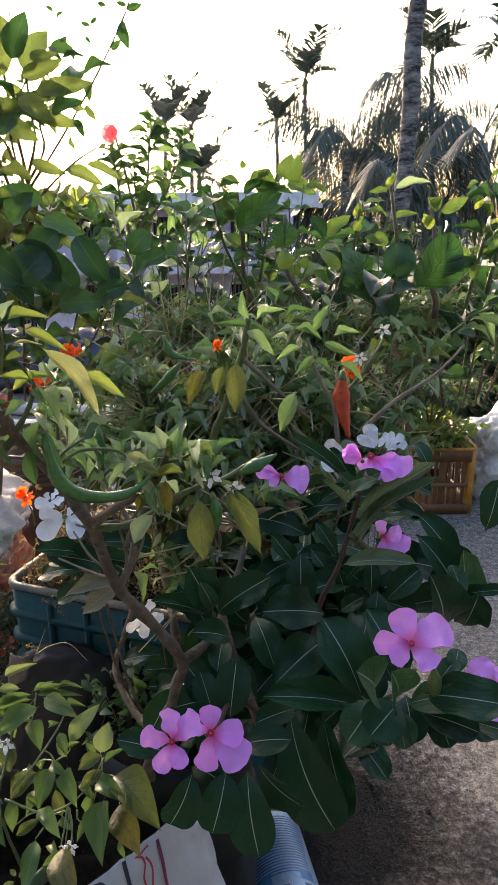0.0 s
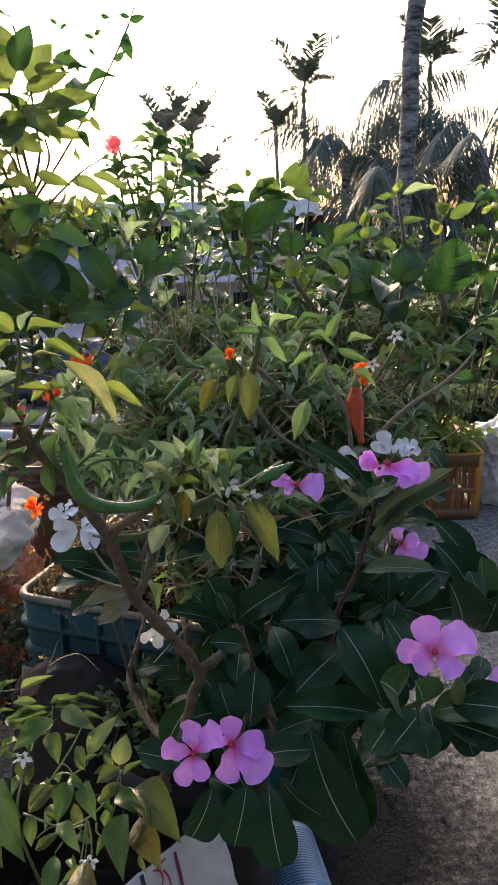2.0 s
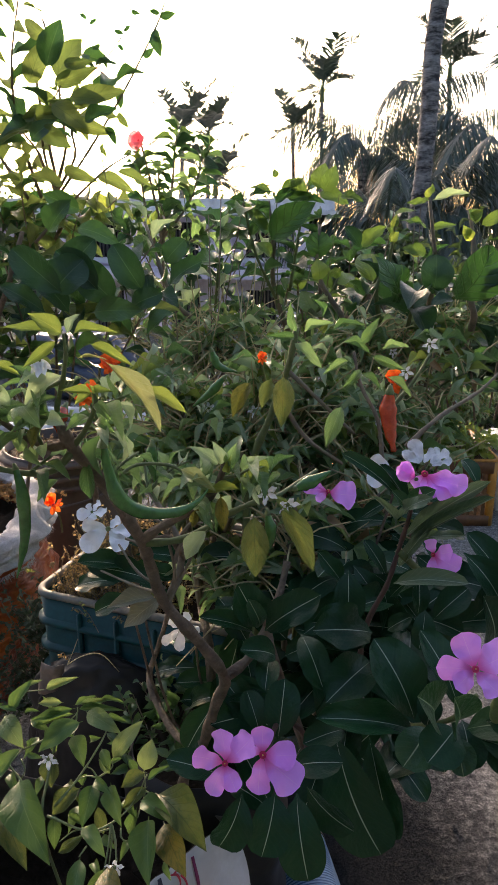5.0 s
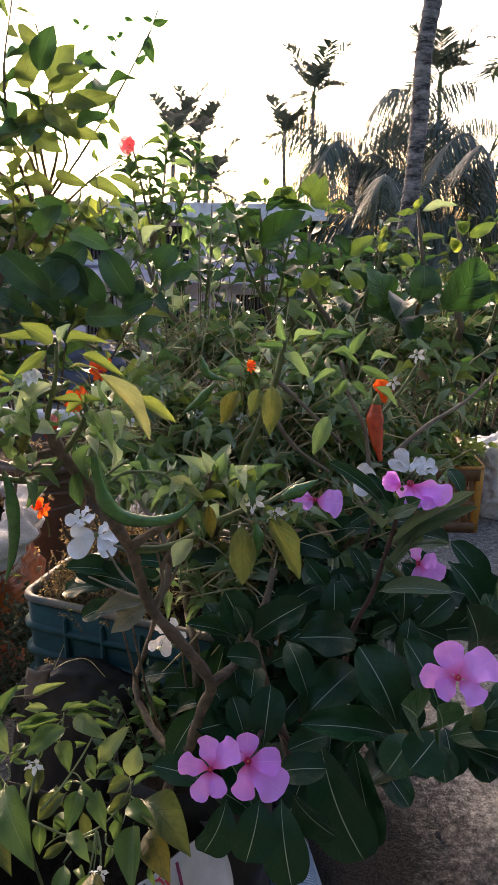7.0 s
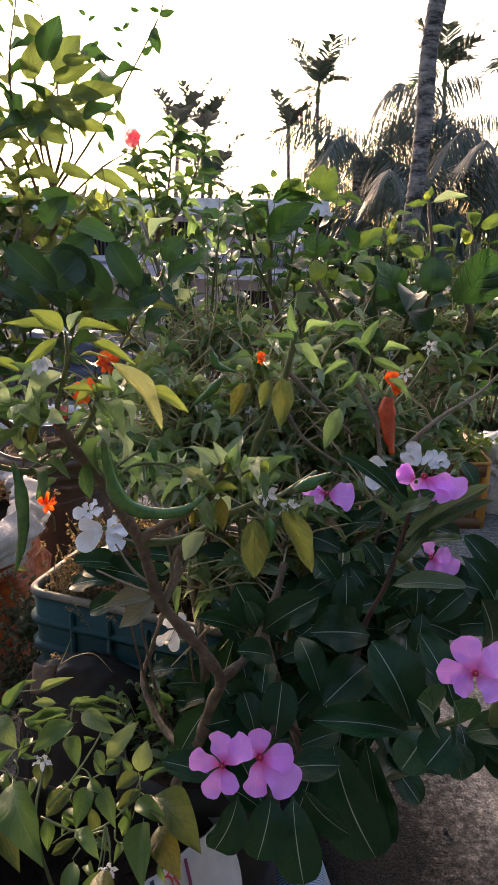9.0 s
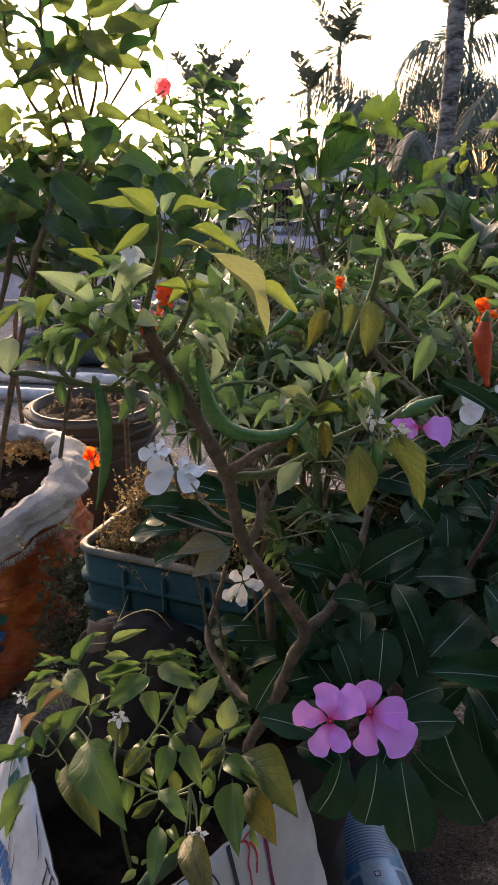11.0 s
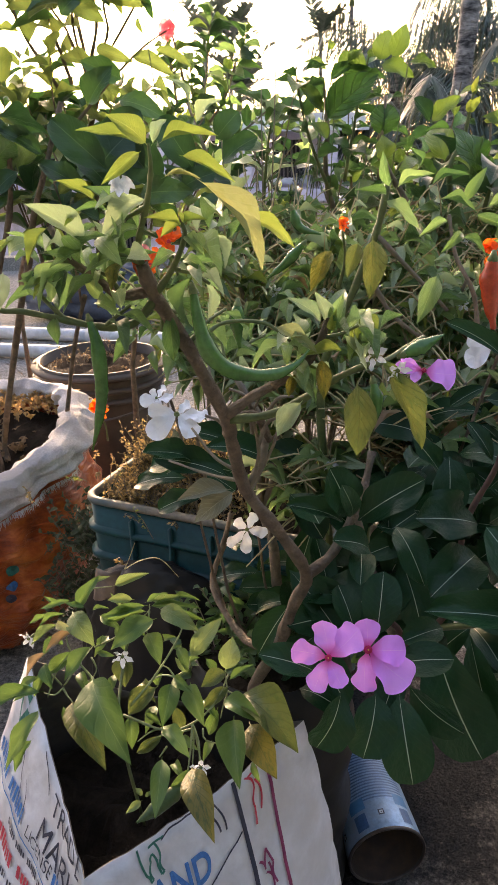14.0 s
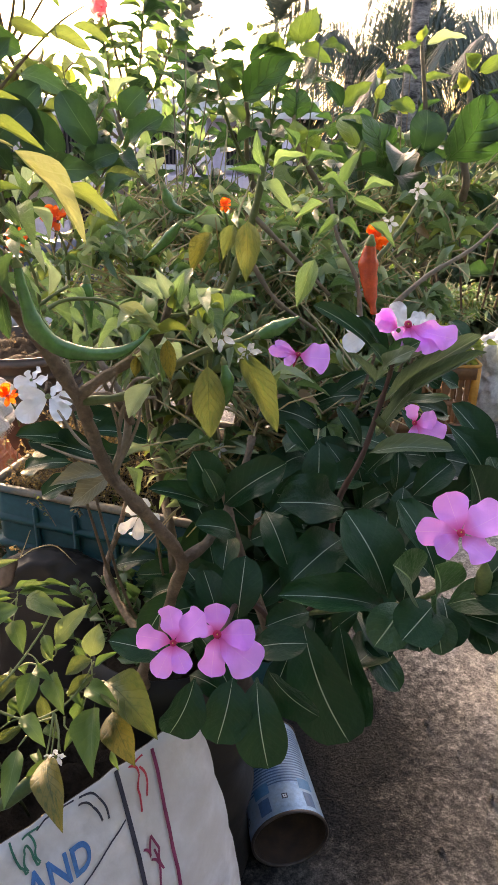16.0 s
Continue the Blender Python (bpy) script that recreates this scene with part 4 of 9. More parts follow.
# the tin lying on the screed, its open end towards us
def tin():
    ob = thing("tin_can", (CAN_AT[0], CAN_AT[1], FLOOR), "dented blue printed tin can lying open on its side", "can")
    ax = Vector(CAN_AXIS).normalized()
    c = Vector(CAN_AT) + Vector((0, 0, CAN_R + FLOOR))
    x = ax.cross(Vector((0, 0, 1))).normalized()
    y = x.cross(ax)

    def ring(bm, r, f, n=48, a0=0.0, a1=2 * math.pi):
        closed = abs(a1 - a0 - 2 * math.pi) < 1e-4
        return [bm.verts.new(c + ax * (f * CAN_L) + (x * math.cos(a) + y * math.sin(a)) * r * (1 - 0.02 * math.sin(2 * a + f * 3))) for a in (a0 + (a1 - a0) * k / n for k in range(n if closed else n + 1))]

    def skin(name, mat, rows, parent, cap=None, n=48, a0=0.0, a1=2 * math.pi):
        bm = bmesh.new()
        closed = abs(a1 - a0 - 2 * math.pi) < 1e-4
        made = [ring(bm, r, f, n, a0, a1) for r, f in rows]
        for p, q in zip(made, made[1:]):
            for k in range(n if closed else n):
                kk = (k + 1) % n if closed else k + 1
                bm.faces.new((p[k], p[kk], q[kk], q[k]))
        if cap is not None:
            bm.faces.new(made[cap])
        return part(name, bm, M[mat], parent)
    R = CAN_R
    body = skin("body", "tin_blue", [(R * 0.99, 0.0), (R, 0.015), (R, 0.98), (R * 0.99, 1.0)], ob)
    skin("rim", "tin_metal", [(R * 0.965, 0.012), (R * 0.965, -0.008), (R * 1.0, -0.014), (R * 1.025, -0.006), (R * 1.025, 0.012), (R * 1.0, 0.018)], ob)
    skin("inside", "tin_rust", [(R * 0.965, 0.012), (R * 0.955, 0.05), (R * 0.955, 0.93)], ob, 2)
    skin("base", "tin_metal", [(R * 1.02, 0.985), (R * 1.025, 1.005), (R * 0.98, 1.012), (R * 0.97, 0.995)], ob, 3)
    # the label: fine rings over the far two thirds, navy patches and a small square mark near the mouth
    for k in range(22):
        f = 0.30 + k * 0.029
        skin("printed_ring", "tin_navy", [(R * 1.004, f), (R * 1.004, f + 0.013)], body)
    for k in range(5):
        a = k * 1.257
        skin("printed_patch", "tin_navy", [(R * 1.006, 0.06), (R * 1.006, 0.20)], body, None, 6, a + 0.78, a + 1.10)
        skin("printed_patch", "tin_blue_deep", [(R * 1.006, 0.23), (R * 1.006, 0.34)], body, None, 6, a + 0.72, a + 1.16)
        skin("printed_mark", "ink_black", [(R * 1.008, 0.135), (R * 1.008, 0.185)], body, None, 3, a + 0.30, a + 0.45)
        skin("printed_mark", "tin_white", [(R * 1.010, 0.145), (R * 1.010, 0.175)], body, None, 3, a + 0.33, a + 0.42)
        skin("printed_mark", "ink_black", [(R * 1.012, 0.154), (R * 1.012, 0.166)], body, None, 3, a + 0.36, a + 0.39)
    return ob


CAN_R, CAN_L = 0.0485, 0.145
CAN_AT, CAN_AXIS = (0.067, 0.640, 0.0), (-0.024, 0.10, 0.0)
tin()


def crate(name, corner, along, depth_dir, length, depth, height, wall, rim, label, ribs=3, slats=0, floor_z=FLOOR, fill=None):
    """An open plastic crate: corner is the near left foot; walls with raised ribs, a turned rim and a bottom."""
    ob = thing(name, (corner[0], corner[1], floor_z), label, "crate")
    ux, uy = Vector((*along, 0)).normalized(), Vector((*depth_dir, 0)).normalized()
    o = Vector((corner[0], corner[1], floor_z))

    def at(s, t, z):
        return o + ux * s + uy * t + Vector((0, 0, z))
    rad = 0.022

    def loop(grow_by, z, n=6):
        pts = []
        for cx, cy, a0 in ((length - rad, rad, -90), (length - rad, depth - rad, 0), (rad, depth - rad, 90), (rad, rad, 180)):
            for k in range(n + 1):
                a = radians(a0 + 90 * k / n)
                pts.append(at(cx + (rad + grow_by) * math.cos(a), cy + (rad + grow_by) * math.sin(a), z))
        return pts

    def shell(nm, mat, rows, cap=False):
        bm = bmesh.new()
        made = [[bm.verts.new(p) for p in loop(g, z)] for g, z in rows]
        n = len(made[0])
        for p, q in zip(made, made[1:]):
            for k in range(n):
                bm.faces.new((p[k], p[(k + 1) % n], q[(k + 1) % n], q[k]))
        if cap:
            bm.faces.new(made[-1])
        part(nm, bm, M[mat], ob)
    if slats:
        # open sides: posts, a band above and below, upright slats
        for z0, z1 in ((0.0, height * 0.16), (height * 0.80, height)):
            shell("band", wall, [(0.0, z0), (0.002, z0), (0.002, z1), (-0.010, z1), (-0.010, z0), (0.0, z0)])
        for z0, z1 in ((height * 0.42, height * 0.48),):
            shell("band", wall, [(-0.001, z0), (-0.001, z1), (-0.008, z1), (-0.008, z0), (-0.001, z0)])
        for side in range(2):
            for k in range(slats + 1):
                bm = bmesh.new()
                s = rad * 0.6 + (length - rad * 1.2) * k / slats
                t = 0.003 if side == 0 else depth - 0.009
                wide = 0.009 if k % 6 else 0.022
                add_box(bm, Matrix.Translation(at(s, t + 0.003, height * 0.48)) @ Matrix((ux, uy, Vector((0, 0, 1)))).transposed().to_4x4() @ Matrix.Diagonal((wide, 0.006, height * 0.70, 1)))
                part("slat", bm, M[wall], ob, "", False)
        for side in range(2):
            for k in range(1, 9):
                bm = bmesh.new()
                add_box(bm, Matrix.Translation(at(0.006 if side == 0 else length - 0.006, depth * k / 9, height * 0.48)) @ Matrix((ux, uy, Vector((0, 0, 1)))).transposed().to_4x4() @ Matrix.Diagonal((0.006, 0.010, height * 0.70, 1)))
                part("slat", bm, M[wall], ob, "", False)
        for sx, ty in ((0.012, 0.012), (length - 0.012, 0.012), (0.012, depth - 0.012), (length - 0.012, depth - 0.012)):
            bm = bmesh.new()
            add_tube(bm, [at(sx, ty, height * f) for f in (0.005, 0.3, 0.6, 0.96)], lambda f: 0.013, 10)
            part("corner_post", bm, M[rim], ob)
        shell("bottom", wall, [(-0.002, 0.004), (-0.02, 0.010)], True)
    else:
        shell("wall", wall, [(-0.012, 0.0), (-0.006, height * 0.5), (0.0, height - 0.01), (-0.007, height - 0.01), (-0.013, height * 0.5), (-0.019, 0.012)], True)
        for k in range(ribs):
            z = height * (0.69 + 0.095 * k)
            shell("rib", wall, [(0.000 - 0.006, z), (0.006, z + 0.003), (0.006, z + 0.009), (-0.006, z + 0.012)])
        for side, t in ((0, -0.001), (1, depth + 0.001)):
            for k in range(4):
                s = 0.072 + (length - 0.10) * k / 4
                bm = bmesh.new()
                add_box(bm, Matrix.Translation(at(s, t, height * 0.55)) @ Matrix((ux, uy, Vector((0, 0, 1)))).transposed().to_4x4() @ Matrix.Diagonal((0.006, 0.010, height * 0.80, 1)), 0.0015)
                part("rib", bm, M[wall], ob)
    shell("rim", rim, [(-0.008, height - 0.007), (0.003, height - 0.007), (0.004, height - 0.004), (0.003, height), (-0.005, height + 0.001), (-0.008, height - 0.004), (-0.008, height - 0.007)])
    if fill:
        soil_heap(ob, loop(-0.012, height - 0.014), fill, 0.016, 8)
    return ob


crate("plastic_crate", (-0.333, 0.849), (0.951, -0.310), (0.310, 0.951), 0.33, 0.30, 0.428, "teal", "teal_worn", "teal plastic crate filled with soil, its rim dusty and worn", 3, 0, FLOOR, "soil")
crate("plastic_crate", (0.18, 2.03), (1.0, 0.01), (0.0, 1.0), 0.51, 0.33, 0.222, "crate_brown", "yellow", "brown slatted plastic crate with a yellow rim", 0, 22, FLOOR, "soil")


# the grey paint bucket
def bucket():
    cx, cy = -0.515, 1.60
    ob = thing("bucket", (cx, cy, FLOOR), "large grey plastic paint bucket with soil and dead stalks", "bucket")
    bm = bmesh.new()
    lathe(bm, [(0.125, FLOOR), (0.130, 0.10), (0.138, 0.26), (0.143, 0.345), (0.143, 0.42), (0.138, 0.42), (0.136, 0.34), (0.120, 0.06), (0.0005, 0.05)], 56, (cx, cy), True)
    part("wall", bm, M["grey_plastic"], ob)
    for z, r in ((0.352, 0.157), (0.378, 0.157), (0.408, 0.160)):
        bm = bmesh.new()
        lathe(bm, [(0.142, z - 0.004), (r - 0.002, z - 0.004), (r, z), (r - 0.002, z + 0.005), (0.142, z + 0.006)], 56, (cx, cy))
        part("collar", bm, M["grey_plastic"], ob)
    bm = bmesh.new()
    add_tube(bm, smooth_line([(cx - 0.158, cy - 0.02, 0.385), (cx - 0.13, cy - 0.135, 0.345), (cx, cy - 0.185, 0.325), (cx + 0.13, cy - 0.135, 0.345), (cx + 0.158, cy - 0.02, 0.385)], 6), lambda f: 0.0022, 6)
    part("handle", bm, M["iron"], ob, "thin wire handle")
    soil_heap(ob, [(cx + 0.138 * math.cos(a), cy + 0.136 * math.sin(a), 0.396) for a in (2 * math.pi * k / 28 for k in range(28))], "soil_dry", 0.016, 9)
    return ob


bucket()


# the woven sack with its rolled rim
def woven_sack():
    cx, cy = -0.625, 1.125
    ob = thing("woven_sack", (cx, cy, FLOOR), "white woven sack with rolled rim over an orange printed body", "sack")

    def rim_z(a):
        return 0.410 + 0.034 * math.sin(a) + 0.03 * math.cos(a) + 0.012 * noise.noise((math.cos(a) * 3, math.sin(a) * 3, 1))

    def rad(a, z):
        return 0.205 + 0.014 * noise.noise((math.cos(a) * 2.5, math.sin(a) * 2.5, z * 9)) + 0.007 * noise.noise((math.cos(a) * 7, math.sin(a) * 7, z * 30)) + 0.004 * noise.noise((math.cos(a) * 20, math.sin(a) * 20, z * 60)) - 0.022 * abs(noise.noise((math.cos(a) * 2.2 + z * 4, math.sin(a) * 2.2, z * 15 + a * 1.5))) - 0.006 * abs(noise.noise((math.cos(a) * 8 + z * 20, math.sin(a) * 8, z * 45)))
    n = 160

    def shell(name, mat, prof, label=""):
        bm = bmesh.new()
        rows = []
        fine = []
        for p0, p1 in zip(prof, prof[1:]):
            fine += [tuple(u + (v - u) * q / 6 for u, v in zip(p0, p1)) for q in range(6)]
        for dr, f, base in fine + [prof[-1]]:
            row = []
            for k in range(n):
                a = 2 * math.pi * k / n
                g = 1 - (1 - f) * (1 - 0.5 * max(0.0, math.cos(a + 0.2))) if mat == "woven" else f
                z = FLOOR + (rim_z(a) - FLOOR) * g + base
                r = rad(a, z) + dr + (0.026 * abs(noise.noise((a * 2.2 + z * 12, z * 22 - a, 5.0))) + 0.005 * noise.noise((a * 8, z * 40 + a * 7, 1.0)) + 0.011 * (1 - abs(math.sin(z * 36 - a * 2.3 + 1.5 * noise.noise((a * 2, z * 8, 3.0))))) ** 2 - 0.010 if mat == "woven" else 0.0)
                row.append(bm.verts.new((cx + r * math.cos(a), cy + r * math.sin(a), z)))
            rows.append(row)
        for p, q in zip(rows, rows[1:]):
            for k in range(n):
                bm.faces.new((p[k], p[(k + 1) % n], q[(k + 1) % n], q[k]))
        return part(name, bm, M[mat], ob, label)
    shell("body", "woven_orange", [(-0.125, 0.0, 0.0), (-0.075, 0.08, 0), (-0.030, 0.20, 0), (-0.004, 0.36, 0), (0.004, 0.52, 0), (0.012, 0.66, 0), (0.002, 0.80, 0), (-0.006, 0.90, 0), (-0.012, 0.96, 0)], "orange printed lower half of the sack")
    cuff = shell("cuff", "woven", [(-0.004, 0.76, 0.0), (0.010, 0.765, 0.0), (0.024, 0.82, 0.0), (0.014, 0.87, 0), (0.027, 0.91, 0), (0.020, 0.955, 0), (0.018, 0.975, 0), (0.008, 0.995, 0.006), (-0.012, 1.0, 0.010), (-0.028, 0.985, 0.004), (-0.034, 0.93, 0.0)], "folded white cuff with a frayed hem")
    bm = bmesh.new()
    r2 = random.Random(4)
    for k in range(1500):
        a = r2.uniform(math.pi, 2 * math.pi + 0.5)
        z = FLOOR + (rim_z(a) - FLOOR) * (1 - 0.235 * (1 - 0.5 * max(0.0, math.cos(a + 0.2))))
        r = rad(a, z) + 0.012
        p = Vector((cx + r * math.cos(a), cy + r * math.sin(a), z))
        d = Vector((math.cos(a) * 0.3 + r2.uniform(-.3, .3), math.sin(a) * 0.3, -1)).normalized() * r2.uniform(0.005, 0.015)
        s = Vector((-math.sin(a), math.cos(a), 0)) * 0.0007
        v = [bm.verts.new(q) for q in (p - s, p + s, p + d)]
        bm.faces.new(v)
    tagged(part("fringe", bm, M["woven"], cuff), kind="stuff")
    ring = []
    for k in range(32):
        a = 2 * math.pi * k / 32
        ring.append((cx + 0.172 * math.cos(a), cy + 0.172 * math.sin(a), rim_z(a) - 0.045))
    soil_heap(ob, ring, "soil", 0.02, 2)
    body_rows = ((0.0, -0.125), (0.08, -0.075), (0.20, -0.030), (0.36, -0.004), (0.52, 0.004), (0.66, 0.012), (0.80, 0.002))
    for deg, z0, size, ink in ((306.5, 0.250, 0.0130, "ink_green"), (305.2, 0.222, 0.0125, "ink_blue"), (304, 0.197, 0.0105, "ink_black")):
        bm = bmesh.new()
        rings = []
        for k in range(4):
            ring = []
            for q in range(18):
                b = 2 * math.pi * q / 18
                swell = 1 + 0.14 * noise.noise((math.cos(b) * 2, math.sin(b) * 2, deg))
                aa = radians(deg) + math.cos(b) * size * 0.80 * swell * (k + 0.2) / 3.2 / 0.2
                z = z0 + math.sin(b) * size * 0.78 * swell * (k + 0.2) / 3.2
                f = (z - FLOOR) / (rim_z(aa) - FLOOR)
                r = rad(aa, z) + np.interp(f, [p for p, d in body_rows], [d for p, d in body_rows]) + 0.0022
                ring.append(bm.verts.new((cx + r * math.cos(aa), cy + r * math.sin(aa), z)))
            rings.append(ring)
        bm.faces.new(rings[0])
        for p, q in zip(rings, rings[1:]):
            for k in range(18):
                bm.faces.new((p[k], p[(k + 1) % 18], q[(k + 1) % 18], q[k]))
        part("printed_mark", bm, M[ink], ob)
    return ob


woven_sack()


# two white pipes along the floor behind
def pipe(a, b, r, label):
    d = Vector(b) - Vector(a)
    bm = bmesh.new()
    rings = add_tube(bm, [Vector(a) + d * f for f in (0, 0.25, 0.5, 0.75, 1)], lambda f: r, 24, False)
    inner = [[bm.verts.new(v.co.lerp(sum((q.co for q in row), Vector()) / 24, 0.12)) for v in row] for row in (rings[0], rings[-1])]
    for row, low in ((rings[0], inner[0]), (rings[-1], inner[1])):
        for k in range(24):
            bm.faces.new((row[k], row[(k + 1) % 24], low[(k + 1) % 24], low[k]))
    ob = tagged(hang("pvc_pipe", to_mesh("pvc_pipe", bm, M["pvc"]), None), label, "pipe", "pipes along the roof")
    bm = bmesh.new()
    mid = Vector(a) + d * 0.62
    add_tube(bm, [mid - d.normalized() * 0.06, mid + d.normalized() * 0.06], lambda f: r * 1.14, 24, True)
    part("socket", bm, M["pvc"], ob)
    return ob


pipe((-3.4, 3.19, FLOOR + 0.033), (0.5, 2.72, FLOOR + 0.033), 0.030, "white plastic water pipe lying along the roof")
pipe((-3.4, 3.52, FLOOR + 0.033), (0.5, 2.98, FLOOR + 0.033), 0.030, "white plastic water pipe lying along the roof")


def crease(q):
    """Flat facets that meet in sharp folds."""
    d = noise.voronoi(q)[0]
    return d[0] - 0.5 * d[1]


def crumpled(name, at, size, material, label, category, seed, blunt=1.0):
    bm = bmesh.new()
    bmesh.ops.create_icosphere(bm, subdivisions=5, radius=1.0)
    for v in bm.verts:
        q = v.co.copy()
        f = 1.12 + 0.30 * noise.noise(q * 1.6 + Vector((seed, 0, 0))) - 0.20 * abs(noise.noise(q * 3.1 + Vector((seed, 2, 0)))) - 0.10 * abs(noise.noise(q * 6.5)) + crease(q * 2.6 + Vector((seed, 0, 1))) * 0.24 + crease(q * 6.0) * 0.16
        v.co = Vector((q.x * size[0] * f, q.y * size[1] * f, max(-0.75, math.copysign(abs(q.z) ** blunt, q.z) * (f if blunt == 1.0 else 0.9 + 0.1 * f)) * size[2]))
    low = min(v.co.z for v in bm.verts)
    for v in bm.verts:
        v.co += Vector((at[0], at[1], at[2] - low))
    return tagged(hang(name, to_mesh(name, bm, M[material]), None), label, category)


crumpled("plastic_bag", (0.86, 2.24, FLOOR), (0.15, 0.13, 0.165), "film_white", "crumpled white plastic bag heaped on the roof", "bag", 3)
binbag = crumpled("bin_bag", (-0.225, 0.770, FLOOR), (0.095, 0.045, 0.215), "black_film", "slumped black plastic bag against the crate", "bag", 9, 0.45)
bm = bmesh.new()
rows = []
for i in range(9):
    row = []
    for j in range(9):
        u, v = i / 8, j / 8
        p = Vector((-0.2917, 0.722, 0.3774)).lerp(Vector((-0.2641, 0.718, 0.3853)), u).lerp(Vector((-0.2852, 0.726, 0.4188)).lerp(Vector((-0.253, 0.722, 0.4198)), u), v)
        row.append(bm.verts.new(p + Vector((0.002 * noise.noise((u * 5, v * 5, 1.0)), -0.006 * math.sin(math.pi * u) + 0.003 * noise.noise((u * 4, v * 4, 7.0)), 0.002 * noise.noise((u * 9, v * 2, 3.0)) * v))))
    rows.append(row)
for a, b in zip(rows, rows[1:]):
    for j in range(8):
        bm.faces.new((a[j], b[j], b[j + 1], a[j + 1]))
flap = part("torn_flap", bm, M["film_brown"], binbag, "faded brown torn flap")
sol = flap.modifiers.new("thickness", "SOLIDIFY")
sol.thickness = 0.0012
for pts in ([(-0.2453, 0.705, 0.4319), (-0.2381, 0.705, 0.4475), (-0.2317, 0.71, 0.4643)], [(-0.2453, 0.705, 0.4319), (-0.2245, 0.7, 0.4477), (-0.2021, 0.7, 0.4507), (-0.1821, 0.7, 0.4271)]):
    blade = thing("grass_blade", pts[0], "dry pale blade of grass lying over the black bag", "grass", "dry grass blades")
    twig(blade, pts, 0.0007, 0.0004, "stem_straw", "blade", 5, 4)
crumpled("tarpaulin", (-1.10, 3.75, FLOOR), (0.35, 0.2, 0.17), "tarp", "bunched navy tarpaulin beyond the pipes", "tarpaulin", 5)


# ---- the distance ----
def house():
    ob = thing("house", (-2.6, 11.5, LAND), "lilac plastered house with a pale flat roof slab", "house")
    x0, x1, y0, y1, top = -5.4, 0.35, 10.6, 15.0, 1.02

    def block(name, mat, *b, parent=ob, bevel=0.0, label=""):
        bm = bmesh.new()
        add_box(bm, box_m(*b), bevel)
        return part(name, bm, M[mat], parent, label, False)
    # front wall as piers and bands round real openings
    bays = 5
    step = (x1 - x0) / bays
    rows = ((-1.0, -0.05), (0.42, 0.92))
    edges = [LAND, rows[0][0], rows[0][1], rows[1][0], rows[1][1], top]
    for a, b in ((0, 1), (2, 3), (4, 5)):
        block("wall", "lilac", x0, x1, y0, y0 + 0.22, edges[a], edges[b])
    for a, b in rows:
        for k in range(bays + 1):
            p0 = x0 + k * step - (0.35 if k else 0)
            block("pier", "lilac", max(x0, p0), min(x1, x0 + k * step + 0.35), y0 + 0.002, y0 + 0.218, a, b)
        for k in range(bays):
            w0, w1 = x0 + k * step + 0.35, x0 + (k + 1) * step - 0.35
            win = block("window", "window_dark", w0, w1, y0 + 0.14, y0 + 0.16, a, b)
            block("sill", "roof_pale", w0 - 0.06, w1 + 0.06, y0 - 0.09, y0 + 0.10, a - 0.07, a - 0.003, parent=win)
            for q in range(1, 8):
                xx = w0 + (w1 - w0) * q / 8
                block("bar", "iron", xx - 0.012, xx + 0.012, y0 + 0.05, y0 + 0.07, a, b, parent=win)
    block("side_wall", "lilac", x0 - 0.22, x0 - 0.003, y0, y1, LAND, top)
    block("side_wall", "lilac", x1 + 0.003, x1 + 0.22, y0, y1, LAND, top)
    block("rear_wall", "lilac", x0, x1, y1 - 0.22, y1, LAND, top)
    block("ledge", "lilac", x0 - 0.3, x1 + 0.3, y0 - 0.55, y0 - 0.003, 0.15, 0.30)
    block("roof_slab", "roof_pale", x0 - 0.5, x1 + 0.5, y0 - 0.5, y1 + 0.3, top + 0.003, top + 0.06)
    block("parapet", "roof_pale", x0 - 0.45, x1 + 0.45, y0 - 0.44, y0 - 0.32, top + 0.063, top + 0.22)
    for k in range(6):
        xx = x0 + (x1 - x0) * k / 5
        block("post", "lilac", xx - 0.10, xx + 0.10, y0 - 0.46, y0 - 0.28, 0.303, top)
    return ob


house()


